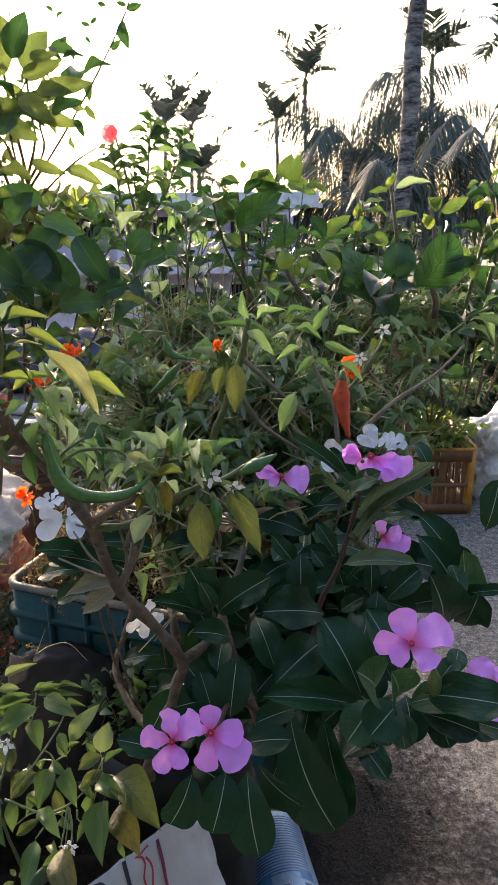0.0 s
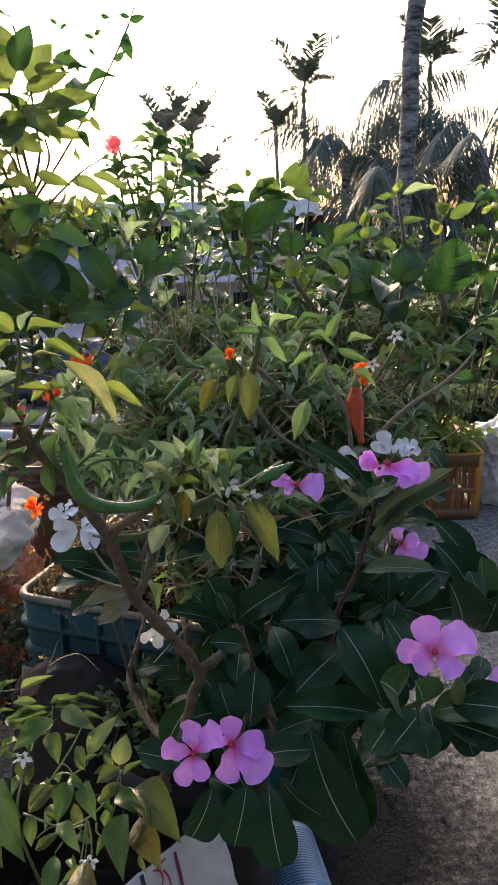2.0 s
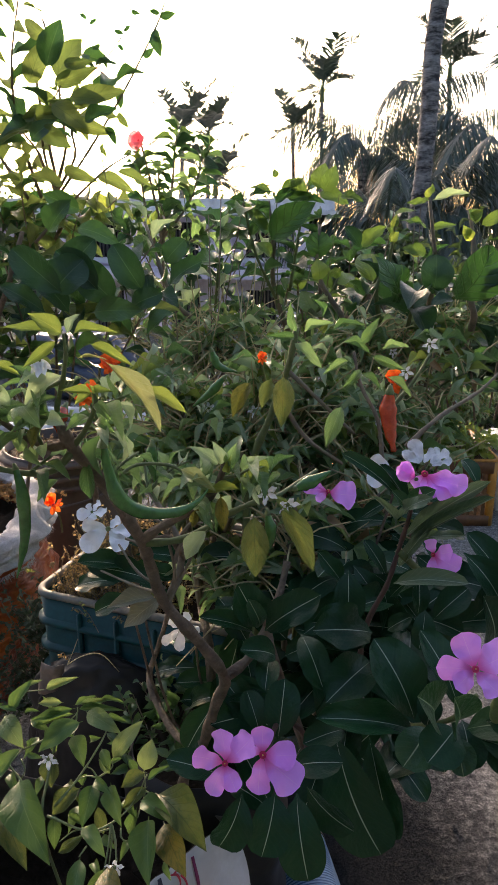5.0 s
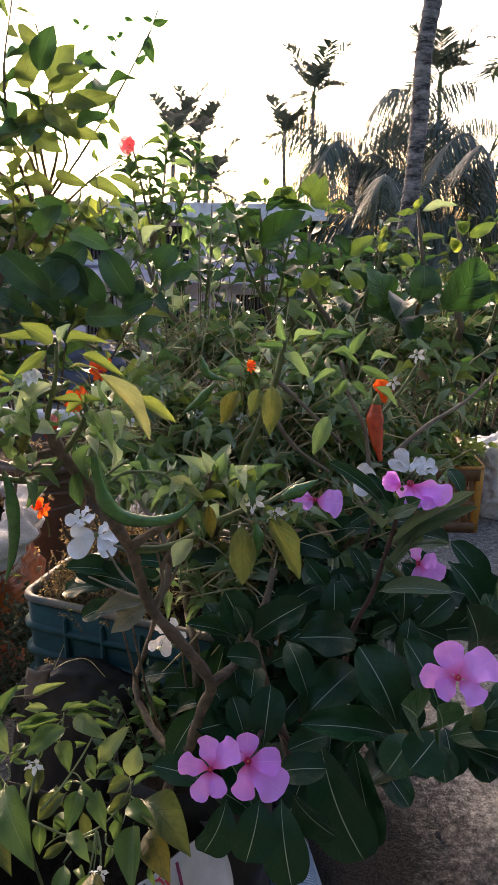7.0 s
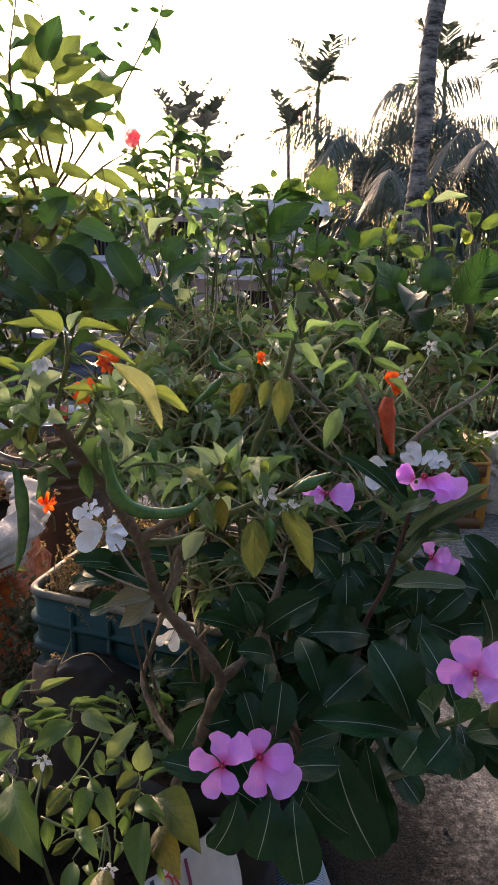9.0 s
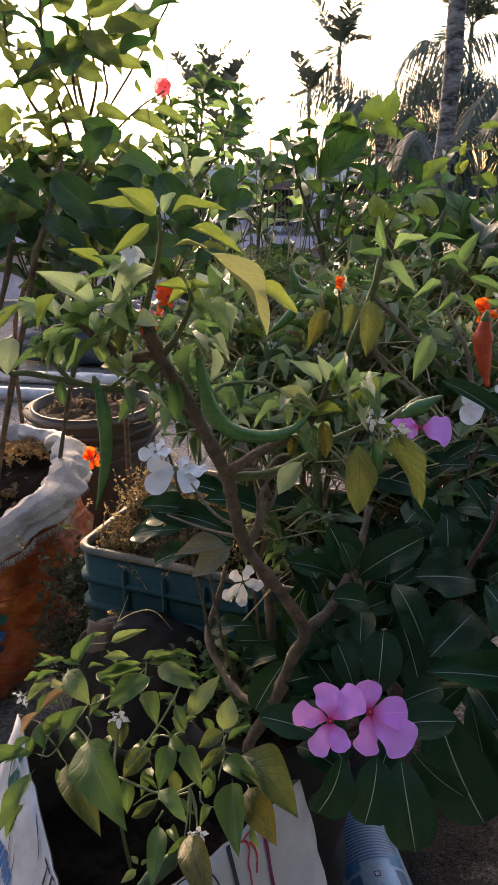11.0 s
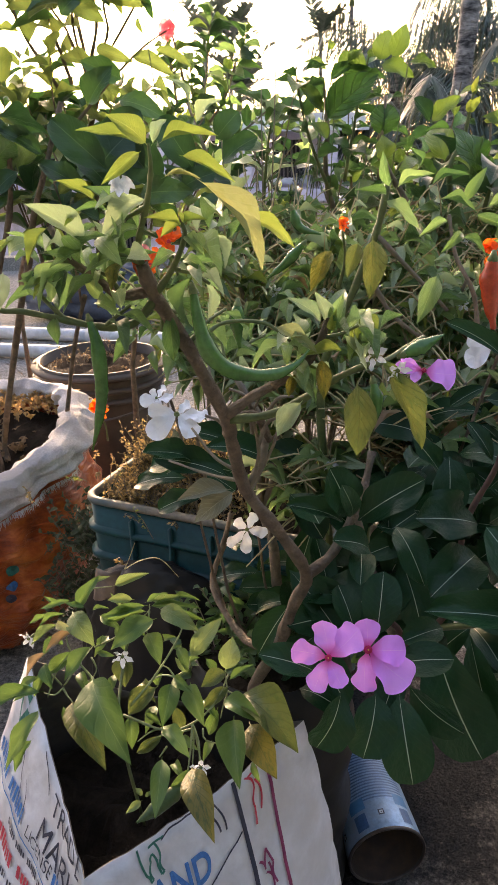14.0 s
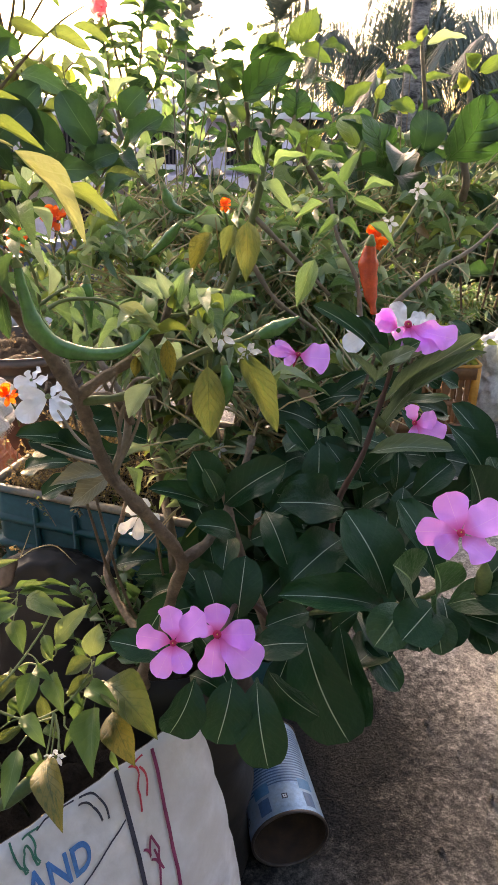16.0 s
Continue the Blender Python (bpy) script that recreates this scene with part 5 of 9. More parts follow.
def frond(parent, base, heading, length, rise, sag, leaflets, leaf_len, kind, seed, stiff=0.3, hang_down=0.0, wide=0.055):
    """A feather frond: an arching midrib with two combs of narrow leaflets."""
    r = random.Random(seed)
    h = Vector((math.cos(heading), math.sin(heading), 0))
    line = [Vector(base) + h * (length * f * (1 - 0.18 * f * sag)) + Vector((0, 0, length * (rise * f - sag * f * f))) for f in (k / 14 for k in range(15))]
    verts, faces, uvs = [], [], []

    def blade(p, d, ln, w, nrm, bend):
        s = d.cross(nrm).normalized()
        k = len(verts)
        for f, ww in ((0, 0.5), (0.4, 1.0), (0.75, 0.6), (1.0, 0.05)):
            q = p + d * ln * f + Vector((0, 0, -bend * ln * f * f))
            verts.extend([q - s * w * ww, q + s * w * ww])
            uvs.extend([(0.0, f), (1.0, f)])
        for j in range(3):
            a = k + 2 * j
            faces.append((a, a + 1, a + 3, a + 2))
    n = len(line) - 1
    for i in range(n):
        d = (line[i + 1] - line[i]).normalized()
        blade(line[i], d, (line[i + 1] - line[i]).length * 1.05, 0.018 * (1 - i / n) + 0.006, Vector((0, 0, 1)), 0)
    for k in range(leaflets):
        f = 0.14 + 0.86 * k / leaflets
        i = min(n - 1, int(f * n))
        p = line[i].lerp(line[i + 1], f * n - i)
        d = (line[i + 1] - line[i]).normalized()
        side = d.cross(Vector((0, 0, 1))).normalized()
        up = side.cross(d)
        for sgn in (-1, 1):
            dd = (side * sgn * r.uniform(0.7, 1.0) + d * r.uniform(0.5, 0.9) + up * (stiff + r.uniform(-0.15, 0.15)) - Vector((0, 0, hang_down * r.uniform(0.6, 1.3)))).normalized()
            ln = leaf_len * (0.55 + 0.9 * math.sin(math.pi * min(1, f * 0.85 + 0.12))) * r.uniform(0.7, 1.1) * 0.75
            blade(p, dd, ln, wide * 0.5 * r.uniform(0.7, 1.1), up, r.uniform(0.1, 0.45) * (1 + hang_down))
    me = bpy.data.meshes.new("frond")
    me.from_pydata([tuple(v) for v in verts], [], faces)
    layer = me.uv_layers.new(name="UVMap")
    for k, loop in enumerate(me.loops):
        layer.data[k].uv = uvs[loop.vertex_index]
    me.materials.append(M[kind])
    return hang("frond", me, parent)


def palm_trunk(parent, pts, r0, r1, ring_step, swell=0.10, sides=20):
    """A ringed trunk."""
    line = smooth_line(pts, 24)
    total = sum((b - a).length for a, b in zip(line, line[1:]))
    n = len(line) - 1
    bm = bmesh.new()
    run = [0.0]
    for a, b in zip(line, line[1:]):
        run.append(run[-1] + (b - a).length)
    fine = []
    steps = int(total / ring_step * 4)
    for k in range(steps + 1):
        s = total * k / steps
        i = max(0, min(n - 1, next((j for j in range(n) if run[j + 1] >= s), n - 1)))
        fine.append(line[i].lerp(line[i + 1], (s - run[i]) / max(1e-6, run[i + 1] - run[i])))
    add_tube(bm, fine, lambda f: (r0 + (r1 - r0) * f) * (1 + swell * (1.0, 0.35, 0.0, -0.2)[round(f * steps) % 4] + 0.03 * math.sin(f * 60)), sides, True, 0.04)
    return part("trunk", bm, M["trunk"], parent)


def areca(at, crown, size, seed, lean=0.0, fronds=9):
    """A slim betel palm with a small stiff crown."""
    x, y, z = crown
    z -= 0.22
    r = random.Random(seed)
    ob = thing("betel_palm", (at[0], at[1], LAND), "slender betel palm with a small ragged crown", "palm tree", "betel palms")
    size *= 0.84
    palm_trunk(ob, [(at[0], at[1], LAND), ((at[0] + x) / 2 + lean, (at[1] + y) / 2, (LAND + z) / 2), (x, y, z - size * 0.25)], 0.050, 0.034, 0.25, 0.06, 10)
    bm = bmesh.new()
    add_tube(bm, [Vector((x, y, z - size * 0.30)), Vector((x, y, z - size * 0.15)), Vector((x, y, z + size * 0.05))], lambda f: 0.05 * (1.1 - f * 0.5), 10)
    part("crownshaft", bm, M["stem"], ob)
    for k in range(fronds):
        a = 2 * math.pi * k / fronds + r.uniform(-0.3, 0.3)
        rise = (1.7, 0.95, 1.35, 0.55, 1.2, 0.15)[k % 6] + r.uniform(-0.1, 0.1)
        frond(ob, (x, y, z), a, size * r.uniform(0.75, 1.0), rise, 0.42 + 0.25 * r.random(), 18, size * 0.46, "palm", seed * 31 + k, 0.35, 0.0, 0.050)
    return ob


def coconut(at, crown, size, seed, fronds=16, label="coconut palm with long drooping fronds", r0=0.16, dry=1):
    r = random.Random(seed)
    x, y, z = crown
    ob = thing("coconut_palm", (at[0], at[1], LAND), label, "palm tree", "coconut palms")
    palm_trunk(ob, [(at[0], at[1], LAND), (at[0] * 0.6 + x * 0.4, y, LAND * 0.5 + z * 0.5), (x, y, z)], r0, r0 * 0.75, 0.16, 0.05, 14)
    for k in range(fronds):
        a = k * 2.399 + r.uniform(-0.2, 0.2)
        f = k / fronds
        frond(ob, (x, y, z), a, size * r.uniform(0.85, 1.1), 1.35 - 1.2 * f, 0.62 + 0.25 * r.random(), 54, size * 0.30, "palm_dry" if k >= fronds - dry else "palm", seed * 57 + k, 0.0, 0.85, 0.028)
    return ob


# palms behind the roof
areca((-2.1, 12.0), (-1.5206, 12.000, 2.5260), 0.75, 11, 0.1)
areca((-1.3, 12.6), (-1.1677, 12.600, 2.5585), 0.72, 12, 0.0)
areca((-1.1, 11.6), (-0.9728, 11.600, 1.7471), 0.80, 13, 0.0, 12)
areca((0.95, 14.0), (0.7985, 14.000, 3.477), 0.95, 14, 0.0, 10)
areca((0.5, 14.4), (0.2890, 14.400, 2.8220), 0.75, 15, 0.0)
areca((3.6, 14.0), (3.075, 14.000, 3.810), 1.05, 16, 0.0, 11)
areca((4.9, 13.0), (4.101, 13.000, 3.860), 1.0, 17, 0.0, 10)
coconut((1.5, 13.5), (1.5943, 13.500, 2.0713), 2.2, 21, 12)
coconut((4.4, 12.5), (3.622, 12.500, 2.0259), 2.3, 22, 12, dry=0)
coconut((2.6, 15.5), (2.6619, 15.500, 1.8197), 2.3, 23, 10)
coconut((3.2, 11.0), (2.7649, 11.000, 1.0814), 1.9, 24, 9, dry=0)
low_palm = coconut((1.6, 10.5), (1.5670, 10.500, 0.8376), 1.6, 25, 9, dry=0)
frond(low_palm, (1.55, 10.5, 0.84), 3.2, 1.9, 0.42, 0.62, 46, 0.62, "palm", 77, 0.0, 0.7, 0.028)
tall = thing("coconut_palm", (1.30, 8.0, LAND), "tall coconut palm, its ringed grey trunk leaning a little", "palm tree", "coconut palms")
palm_trunk(tall, [(1.28, 8.0, LAND), (1.4996, 8.000, -0.1763), (1.5008, 8.000, 0.6910), (1.5519, 8.000, 1.2746), (1.5748, 8.000, 2.0467), (1.5942, 8.000, 2.9691), (1.95, 8.0, 5.2), (2.05, 8.0, 6.6)], 0.097, 0.082, 0.105, 0.08, 24)
for k in range(14):
    frond(tall, (2.05, 8.0, 6.6), k * 2.4, 2.6, 1.3 - k * 0.09, 0.8, 40, 0.7, "palm", 900 + k, 0.1, 0.4, 0.05)


def far_tree(at, height, spread, seed, label="dark leafy tree beyond the roof", n=1500, kind="far", leaf_len=0.16):
    """A tree: a tapered trunk, limbs, and a crown of clumps of leaves with gaps."""
    r = random.Random(seed)
    ob = thing("tree", (at[0], at[1], LAND), label, "tree", "trees beyond the roof")
    twig(ob, [(at[0], at[1], LAND), (at[0] + 0.1, at[1], LAND + height * 0.3), (at[0], at[1] + 0.1, LAND + height * 0.6)], 0.16, 0.09, "bark", "trunk", 4, 10)
    spots = []
    for k in range(16):
        a, f = r.uniform(0, 6.28), r.uniform(0.25, 1.0)
        e = Vector((at[0] + spread * f * math.cos(a), at[1] + spread * f * math.sin(a), LAND + height * r.uniform(0.35, 1.0) * (1.05 - 0.25 * f)))
        twig(ob, [(at[0], at[1], LAND + height * r.uniform(0.3, 0.55)), tuple(e.lerp(Vector((at[0], at[1], e.z - 0.4)), 0.5)), tuple(e)], 0.05, 0.012, "bark", "limb", 3, 6)
        for q in range(n // 16):
            p = e + Vector((r.gauss(0, 1), r.gauss(0, 1), r.gauss(0, 0.7))) * spread * 0.22
            d = Vector((r.uniform(-1, 1), r.uniform(-1, 1), r.uniform(-1.0, 0.5))).normalized() * leaf_len * r.uniform(0.6, 1.3)
            spots.append((p, p + d, 0.45, (r.uniform(-.5, .5), -0.5, 0.8)))
    leaf_cloud("crown", ob, spots, kind, "lance", 3, 2, "", seed)
    return ob


far_tree((1.06, 7.5), 4.25, 0.62, 30, "dark rounded tree beside the tall palm", 3600, "far", 0.13)
far_tree((2.0, 9.5), 3.3, 1.1, 31)
far_tree((3.5, 9.0), 3.5, 1.2, 32)
far_tree((0.9, 10.2), 3.2, 0.9, 33)
far_tree((4.8, 10.5), 4.0, 1.4, 34)
far_tree((-9.0, 16.0), 4.4, 1.8, 35)
far_tree((6.5, 20.0), 5.0, 2.5, 36)
# unseen trees behind and beside the view, added to block sky light
for k, (x, y, h) in enumerate(((-6.5, -5.0, 9.5), (-3.2, -6.5, 10.5), (0.3, -5.8, 9.8), (3.6, -6.6, 10.6), (7.0, -5.0, 9.6), (8.5, -1.0, 9.0), (-8.5, -1.0, 9.0))):
    far_tree((x, y), h, 2.6, 60 + k, "unseen tall leafy tree added to shade the roof", 2600, "far", 0.42)
far_tree((-4.5, 30.0), 5.2, 3.0, 37, n=1800, leaf_len=0.3)
far_tree((-12.5, 32.0), 5.4, 3.2, 38, n=1800, leaf_len=0.3)
far_tree((0.5, 28.0), 5.0, 2.6, 39, n=1800, leaf_len=0.3)


# ---- the small chili in the printed sack ----
small = thing("chili_plant", (-0.19, 0.50, 0.29), "small bushy chili plant with drooping green and yellowing leaves", "chili plant", "chili plants")
twig(small, [(-0.19, 0.50, 0.285), (-0.1725, 0.4101, 0.4950), (-0.1775, 0.4427, 0.5180), (-0.1757, 0.4654, 0.5368)], 0.0014, 0.0010, "stem", "stem")
twig(small, [(-0.1737, 0.4176, 0.4999), (-0.1970, 0.4390, 0.5140), (-0.2187, 0.4553, 0.5261), (-0.2268, 0.4704, 0.5388)], 0.0010, 0.0006, "stem_pale")
twig(small, [(-0.1724, 0.4201, 0.5017), (-0.1407, 0.4113, 0.4979), (-0.1221, 0.4151, 0.5015), (-0.1071, 0.4264, 0.5100), (-0.0985, 0.4427, 0.5223)], 0.0010, 0.0006, "stem_pale")
twig(small, [(-0.1683, 0.4251, 0.5054), (-0.1539, 0.4402, 0.5174), (-0.1395, 0.4603, 0.5342), (-0.1339, 0.4729, 0.5452)], 0.0010, 0.0006, "stem_pale")
twig(small, [(-0.1221, 0.4151, 0.5015), (-0.1216, 0.4000, 0.4923), (-0.1223, 0.3849, 0.4841)], 0.0009, 0.0005, "stem_pale")
twig(small, [(-0.2187, 0.4553, 0.5261), (-0.2282, 0.4427, 0.5153), (-0.2306, 0.4302, 0.5054)], 0.0009, 0.0005, "stem_pale")
twig(small, [(-0.1221, 0.4151, 0.5015), (-0.1165, 0.4050, 0.4956), (-0.1146, 0.3937, 0.4893)], 0.0008, 0.0005, "stem_pale")
leaf(small, "chili_matte", (-0.1970, 0.4343, 0.5226), (-0.1580, 0.3804, 0.4981), 0.46, 5)
leaf(small, "chili_matte_olive", (-0.2116, 0.4256, 0.5092), (-0.1768, 0.3836, 0.4886), 0.44, -6)
leaf(small, "chili_matte_dark", (-0.2334, 0.4332, 0.5077), (-0.2771, 0.4228, 0.4975), 0.30, 9)
leaf(small, "chili_matte", (-0.2340, 0.4246, 0.5011), (-0.2505, 0.3902, 0.4771), 0.32, -3)
leaf(small, "chili_matte", (-0.2375, 0.4113, 0.4852), (-0.2469, 0.3944, 0.4693), 0.40, 11)
leaf(small, "chili_matte", (-0.2017, 0.4554, 0.5335), (-0.2175, 0.4331, 0.5186), 0.44, 8)
leaf(small, "chili_matte", (-0.2359, 0.4468, 0.5227), (-0.2261, 0.4305, 0.5128), 0.50, 12)
leaf(small, "chili_matte_dark", (-0.2395, 0.4415, 0.5140), (-0.2537, 0.4335, 0.5069), 0.45, 9)
leaf(small, "chili_matte_pale", (-0.2203, 0.4726, 0.5500), (-0.1980, 0.4504, 0.5368), 0.60, 6)
leaf(small, "chili_matte", (-0.2191, 0.4780, 0.5470), (-0.2039, 0.4977, 0.5666), 0.40, 2)
leaf(small, "chili_matte", (-0.2228, 0.4818, 0.5545), (-0.2465, 0.4747, 0.5496), 0.22, -14)
leaf(small, "chili_matte", (-0.2258, 0.4762, 0.5450), (-0.2470, 0.4682, 0.5368), 0.20, 12)
leaf(small, "chili_matte_pale", (-0.2304, 0.4695, 0.5407), (-0.2493, 0.4570, 0.5301), 0.32, 0)
leaf(small, "chili_yellow", (-0.2306, 0.4635, 0.5454), (-0.2126, 0.4544, 0.5462), 0.36, 10)
leaf(small, "dry", (-0.2181, 0.4652, 0.5393), (-0.2365, 0.4513, 0.5292), 0.34, -7)
leaf(small, "dry", (-0.2373, 0.4553, 0.5257), (-0.2496, 0.4412, 0.5133), 0.34, 6)
leaf(small, "chili_matte_dark", (-0.2140, 0.4595, 0.5242), (-0.2381, 0.4484, 0.5094), 0.40, -13)
leaf(small, "chili_matte_pale", (-0.1924, 0.4916, 0.5609), (-0.1645, 0.4989, 0.5690), 0.30, 14)
leaf(small, "chili_matte_pale", (-0.1738, 0.4818, 0.5562), (-0.1944, 0.4799, 0.5563), 0.42, -9)
leaf(small, "chili_matte", (-0.1622, 0.4763, 0.5555), (-0.1960, 0.4664, 0.5506), 0.26, -11)
leaf(small, "chili_matte", (-0.1615, 0.4756, 0.5509), (-0.1949, 0.4664, 0.5440), 0.22, -3)
leaf(small, "chili_matte", (-0.1632, 0.4805, 0.5513), (-0.1222, 0.4793, 0.5516), 0.18, 1)
leaf(small, "chili_matte_pale", (-0.1627, 0.4854, 0.5519), (-0.1344, 0.4900, 0.5546), 0.22, 13)
leaf(small, "chili_matte", (-0.1666, 0.4847, 0.5511), (-0.1493, 0.4919, 0.5559), 0.30, -7)
leaf(small, "chili_matte", (-0.1543, 0.4678, 0.5501), (-0.1850, 0.4463, 0.5372), 0.50, -2)
leaf(small, "chili_matte_pale", (-0.1535, 0.4745, 0.5541), (-0.1209, 0.4584, 0.5466), 0.46, 3)
leaf(small, "chili_matte", (-0.1615, 0.4628, 0.5414), (-0.1480, 0.4413, 0.5283), 0.56, -11)
leaf(small, "chili_matte_pale", (-0.1276, 0.4474, 0.5301), (-0.1049, 0.4684, 0.5524), 0.42, 4)
leaf(small, "chili_matte_dark", (-0.1380, 0.4584, 0.5326), (-0.1284, 0.4437, 0.5210), 0.46, -7)
leaf(small, "chili_matte_pale", (-0.1275, 0.4431, 0.5206), (-0.1390, 0.4523, 0.5274), 0.34, -14)
leaf(small, "chili_matte_pale", (-0.1009, 0.4407, 0.5260), (-0.0965, 0.4576, 0.5436), 0.74, 9)
leaf(small, "chili_matte", (-0.0980, 0.4370, 0.5213), (-0.0803, 0.4443, 0.5304), 0.30, -8)
leaf(small, "chili_matte_olive", (-0.0992, 0.4443, 0.5229), (-0.1180, 0.4357, 0.5154), 0.62, -1)
leaf(small, "chili_matte_olive", (-0.0974, 0.4387, 0.5146), (-0.1160, 0.4280, 0.5031), 0.46, -6)
leaf(small, "chili_matte", (-0.1388, 0.4340, 0.5211), (-0.1415, 0.4053, 0.5066), 0.54, -9)
leaf(small, "chili_matte", (-0.1377, 0.4358, 0.5246), (-0.1217, 0.4220, 0.5220), 0.44, 13)
leaf(small, "chili_matte", (-0.1257, 0.4352, 0.5206), (-0.1122, 0.4076, 0.5064), 0.46, 10)
leaf(small, "chili_matte", (-0.0999, 0.4205, 0.5194), (-0.0711, 0.4011, 0.5179), 0.46, -2)
leaf(small, "chili_matte_olive", (-0.0905, 0.4302, 0.5168), (-0.0476, 0.3948, 0.4996), 0.54, -9)
leaf(small, "chili_matte_gold", (-0.0821, 0.4166, 0.5039), (-0.0615, 0.3844, 0.4867), 0.58, 10)
leaf(small, "chili_matte", (-0.0922, 0.4125, 0.5126), (-0.0847, 0.3666, 0.4968), 0.47, 11)
leaf(small, "chili_matte", (-0.1424, 0.4082, 0.5051), (-0.1195, 0.3861, 0.5002), 0.42, -12)
leaf(small, "chili_matte", (-0.1396, 0.3916, 0.4953), (-0.1376, 0.3523, 0.4843), 0.36, -10)
leaf(small, "chili_matte_gold", (-0.1189, 0.3873, 0.4923), (-0.0985, 0.3408, 0.4807), 0.42, 5)
leaf(small, "chili_matte_olive", (-0.1783, 0.4601, 0.5242), (-0.1764, 0.4437, 0.5050), 0.72, 5)
leaf(small, "chili_matte_olive", (-0.1507, 0.4411, 0.5098), (-0.1716, 0.4283, 0.4934), 0.62, 0)
leaf(small, "chili_matte_dark", (-0.1696, 0.4276, 0.4964), (-0.1661, 0.4113, 0.4782), 0.50, -10)
leaf(small, "chili_matte_dark", (-0.1597, 0.4269, 0.4965), (-0.1468, 0.4242, 0.4883), 0.40, -10)
leaf(small, "chili_matte_olive", (-0.1429, 0.4153, 0.4893), (-0.1626, 0.4095, 0.4773), 0.40, -14)
leaf(small, "chili_matte", (-0.0792, 0.3976, 0.4884), (-0.0729, 0.3866, 0.4802), 0.36, 13)
leaf(small, "chili_matte_dark", (-0.1176, 0.3933, 0.4835), (-0.1359, 0.3789, 0.4720), 0.50, -14)
leaf(small, "chili_matte_pale", (-0.1509, 0.3719, 0.4764), (-0.1599, 0.3637, 0.4736), 0.50, -8)
leaf(small, "chili_matte_pale", (-0.1505, 0.3743, 0.4776), (-0.1562, 0.3778, 0.4802), 0.60, 10)
leaf(small, "chili_matte_pale", (-0.1490, 0.3737, 0.4774), (-0.1432, 0.3760, 0.4803), 0.50, -8)
leaf(small, "chili_matte_dark", (-0.1183, 0.4607, 0.5211), (-0.1100, 0.4564, 0.5083), 0.50, -9)
leaf(small, "chili_matte_dark", (-0.1961, 0.4404, 0.5007), (-0.2093, 0.4515, 0.4993), 0.50, 13)
leaf(small, "chili_matte_dark", (-0.2215, 0.4331, 0.4957), (-0.2160, 0.4256, 0.4818), 0.40, -9)
leaf(small, "chili_matte", (-0.1311, 0.4528, 0.5221), (-0.1218, 0.4583, 0.5230), 0.50, -5)
leaf(small, "chili_matte", (-0.2108, 0.4775, 0.5508), (-0.2280, 0.4783, 0.5537), 0.30, -4)
leaf(small, "chili_matte", (-0.2069, 0.4780, 0.5474), (-0.1932, 0.4793, 0.5491), 0.30, -8)
leaf(small, "chili_matte", (-0.2388, 0.4774, 0.5415), (-0.2564, 0.4747, 0.5356), 0.30, 3)
leaf(small, "chili_matte_dark", (-0.2277, 0.4681, 0.5313), (-0.2428, 0.4583, 0.5177), 0.40, 14)
leaf(small, "chili_matte", (-0.2005, 0.4756, 0.5454), (-0.1812, 0.4676, 0.5389), 0.40, 7)
leaf(small, "chili_matte_dark", (-0.1717, 0.4774, 0.5440), (-0.1798, 0.4716, 0.5357), 0.40, 6)
leaf(small, "chili_matte", (-0.1480, 0.4878, 0.5527), (-0.1242, 0.4896, 0.5511), 0.24, -8)
leaf(small, "chili_matte_dark", (-0.2370, 0.4497, 0.5147), (-0.2440, 0.4362, 0.4991), 0.36, -9)
leaf(small, "chili_matte_pale", (-0.2119, 0.4952, 0.5598), (-0.1970, 0.5011, 0.5635), 0.30, 8)
leaf(small, "chili_matte_dark", (-0.1980, 0.4602, 0.5275), (-0.1966, 0.4685, 0.5323), 0.50, -8)
leaf(small, "chili_matte_dark", (-0.1989, 0.4553, 0.5274), (-0.1842, 0.4529, 0.5260), 0.36, 14)
leaf(small, "chili_matte_dark", (-0.1498, 0.4563, 0.5097), (-0.1559, 0.4569, 0.4959), 0.50, -2)
leaf(small, "chili_matte_olive", (-0.1386, 0.4379, 0.4954), (-0.1327, 0.4293, 0.4751), 0.50, -5)
leaf(small, "chili_matte_dark", (-0.1921, 0.4827, 0.5318), (-0.1826, 0.4753, 0.5111), 0.50, -14)
leaf(small, "chili_matte_dark", (-0.1065, 0.4366, 0.4961), (-0.1129, 0.4293, 0.4763), 0.50, -3)
# darker leaves further in
leaf(small, "chili_matte_dark", (-0.1960, 0.4805, 0.5226), (-0.2039, 0.4623, 0.5159), 0.42)
leaf(small, "chili_matte", (-0.1833, 0.4848, 0.5272), (-0.1645, 0.4739, 0.5281), 0.40)
leaf(small, "chili_matte_dark", (-0.1525, 0.4775, 0.5214), (-0.1421, 0.4739, 0.5290), 0.50)
leaf(small, "chili_matte_dark", (-0.2156, 0.4603, 0.5031), (-0.2042, 0.4414, 0.4983), 0.42)
leaf(small, "chili_matte", (-0.2316, 0.4750, 0.5159), (-0.2434, 0.4739, 0.5249), 0.34)
leaf(small, "chili_matte_dark", (-0.1536, 0.4419, 0.4907), (-0.1576, 0.4199, 0.4846), 0.44)
leaf(small, "chili_matte", (-0.1188, 0.4449, 0.4949), (-0.1058, 0.4279, 0.4932), 0.44)
leaf(small, "chili_matte_dark", (-0.1334, 0.4234, 0.4780), (-0.1181, 0.4107, 0.4808), 0.42)
leaf(small, "chili_matte_olive", (-0.1670, 0.4541, 0.5001), (-0.1524, 0.4371, 0.4975), 0.46)
leaf(small, "chili_matte_dark", (-0.1867, 0.4591, 0.5033), (-0.1888, 0.4402, 0.4981), 0.40)
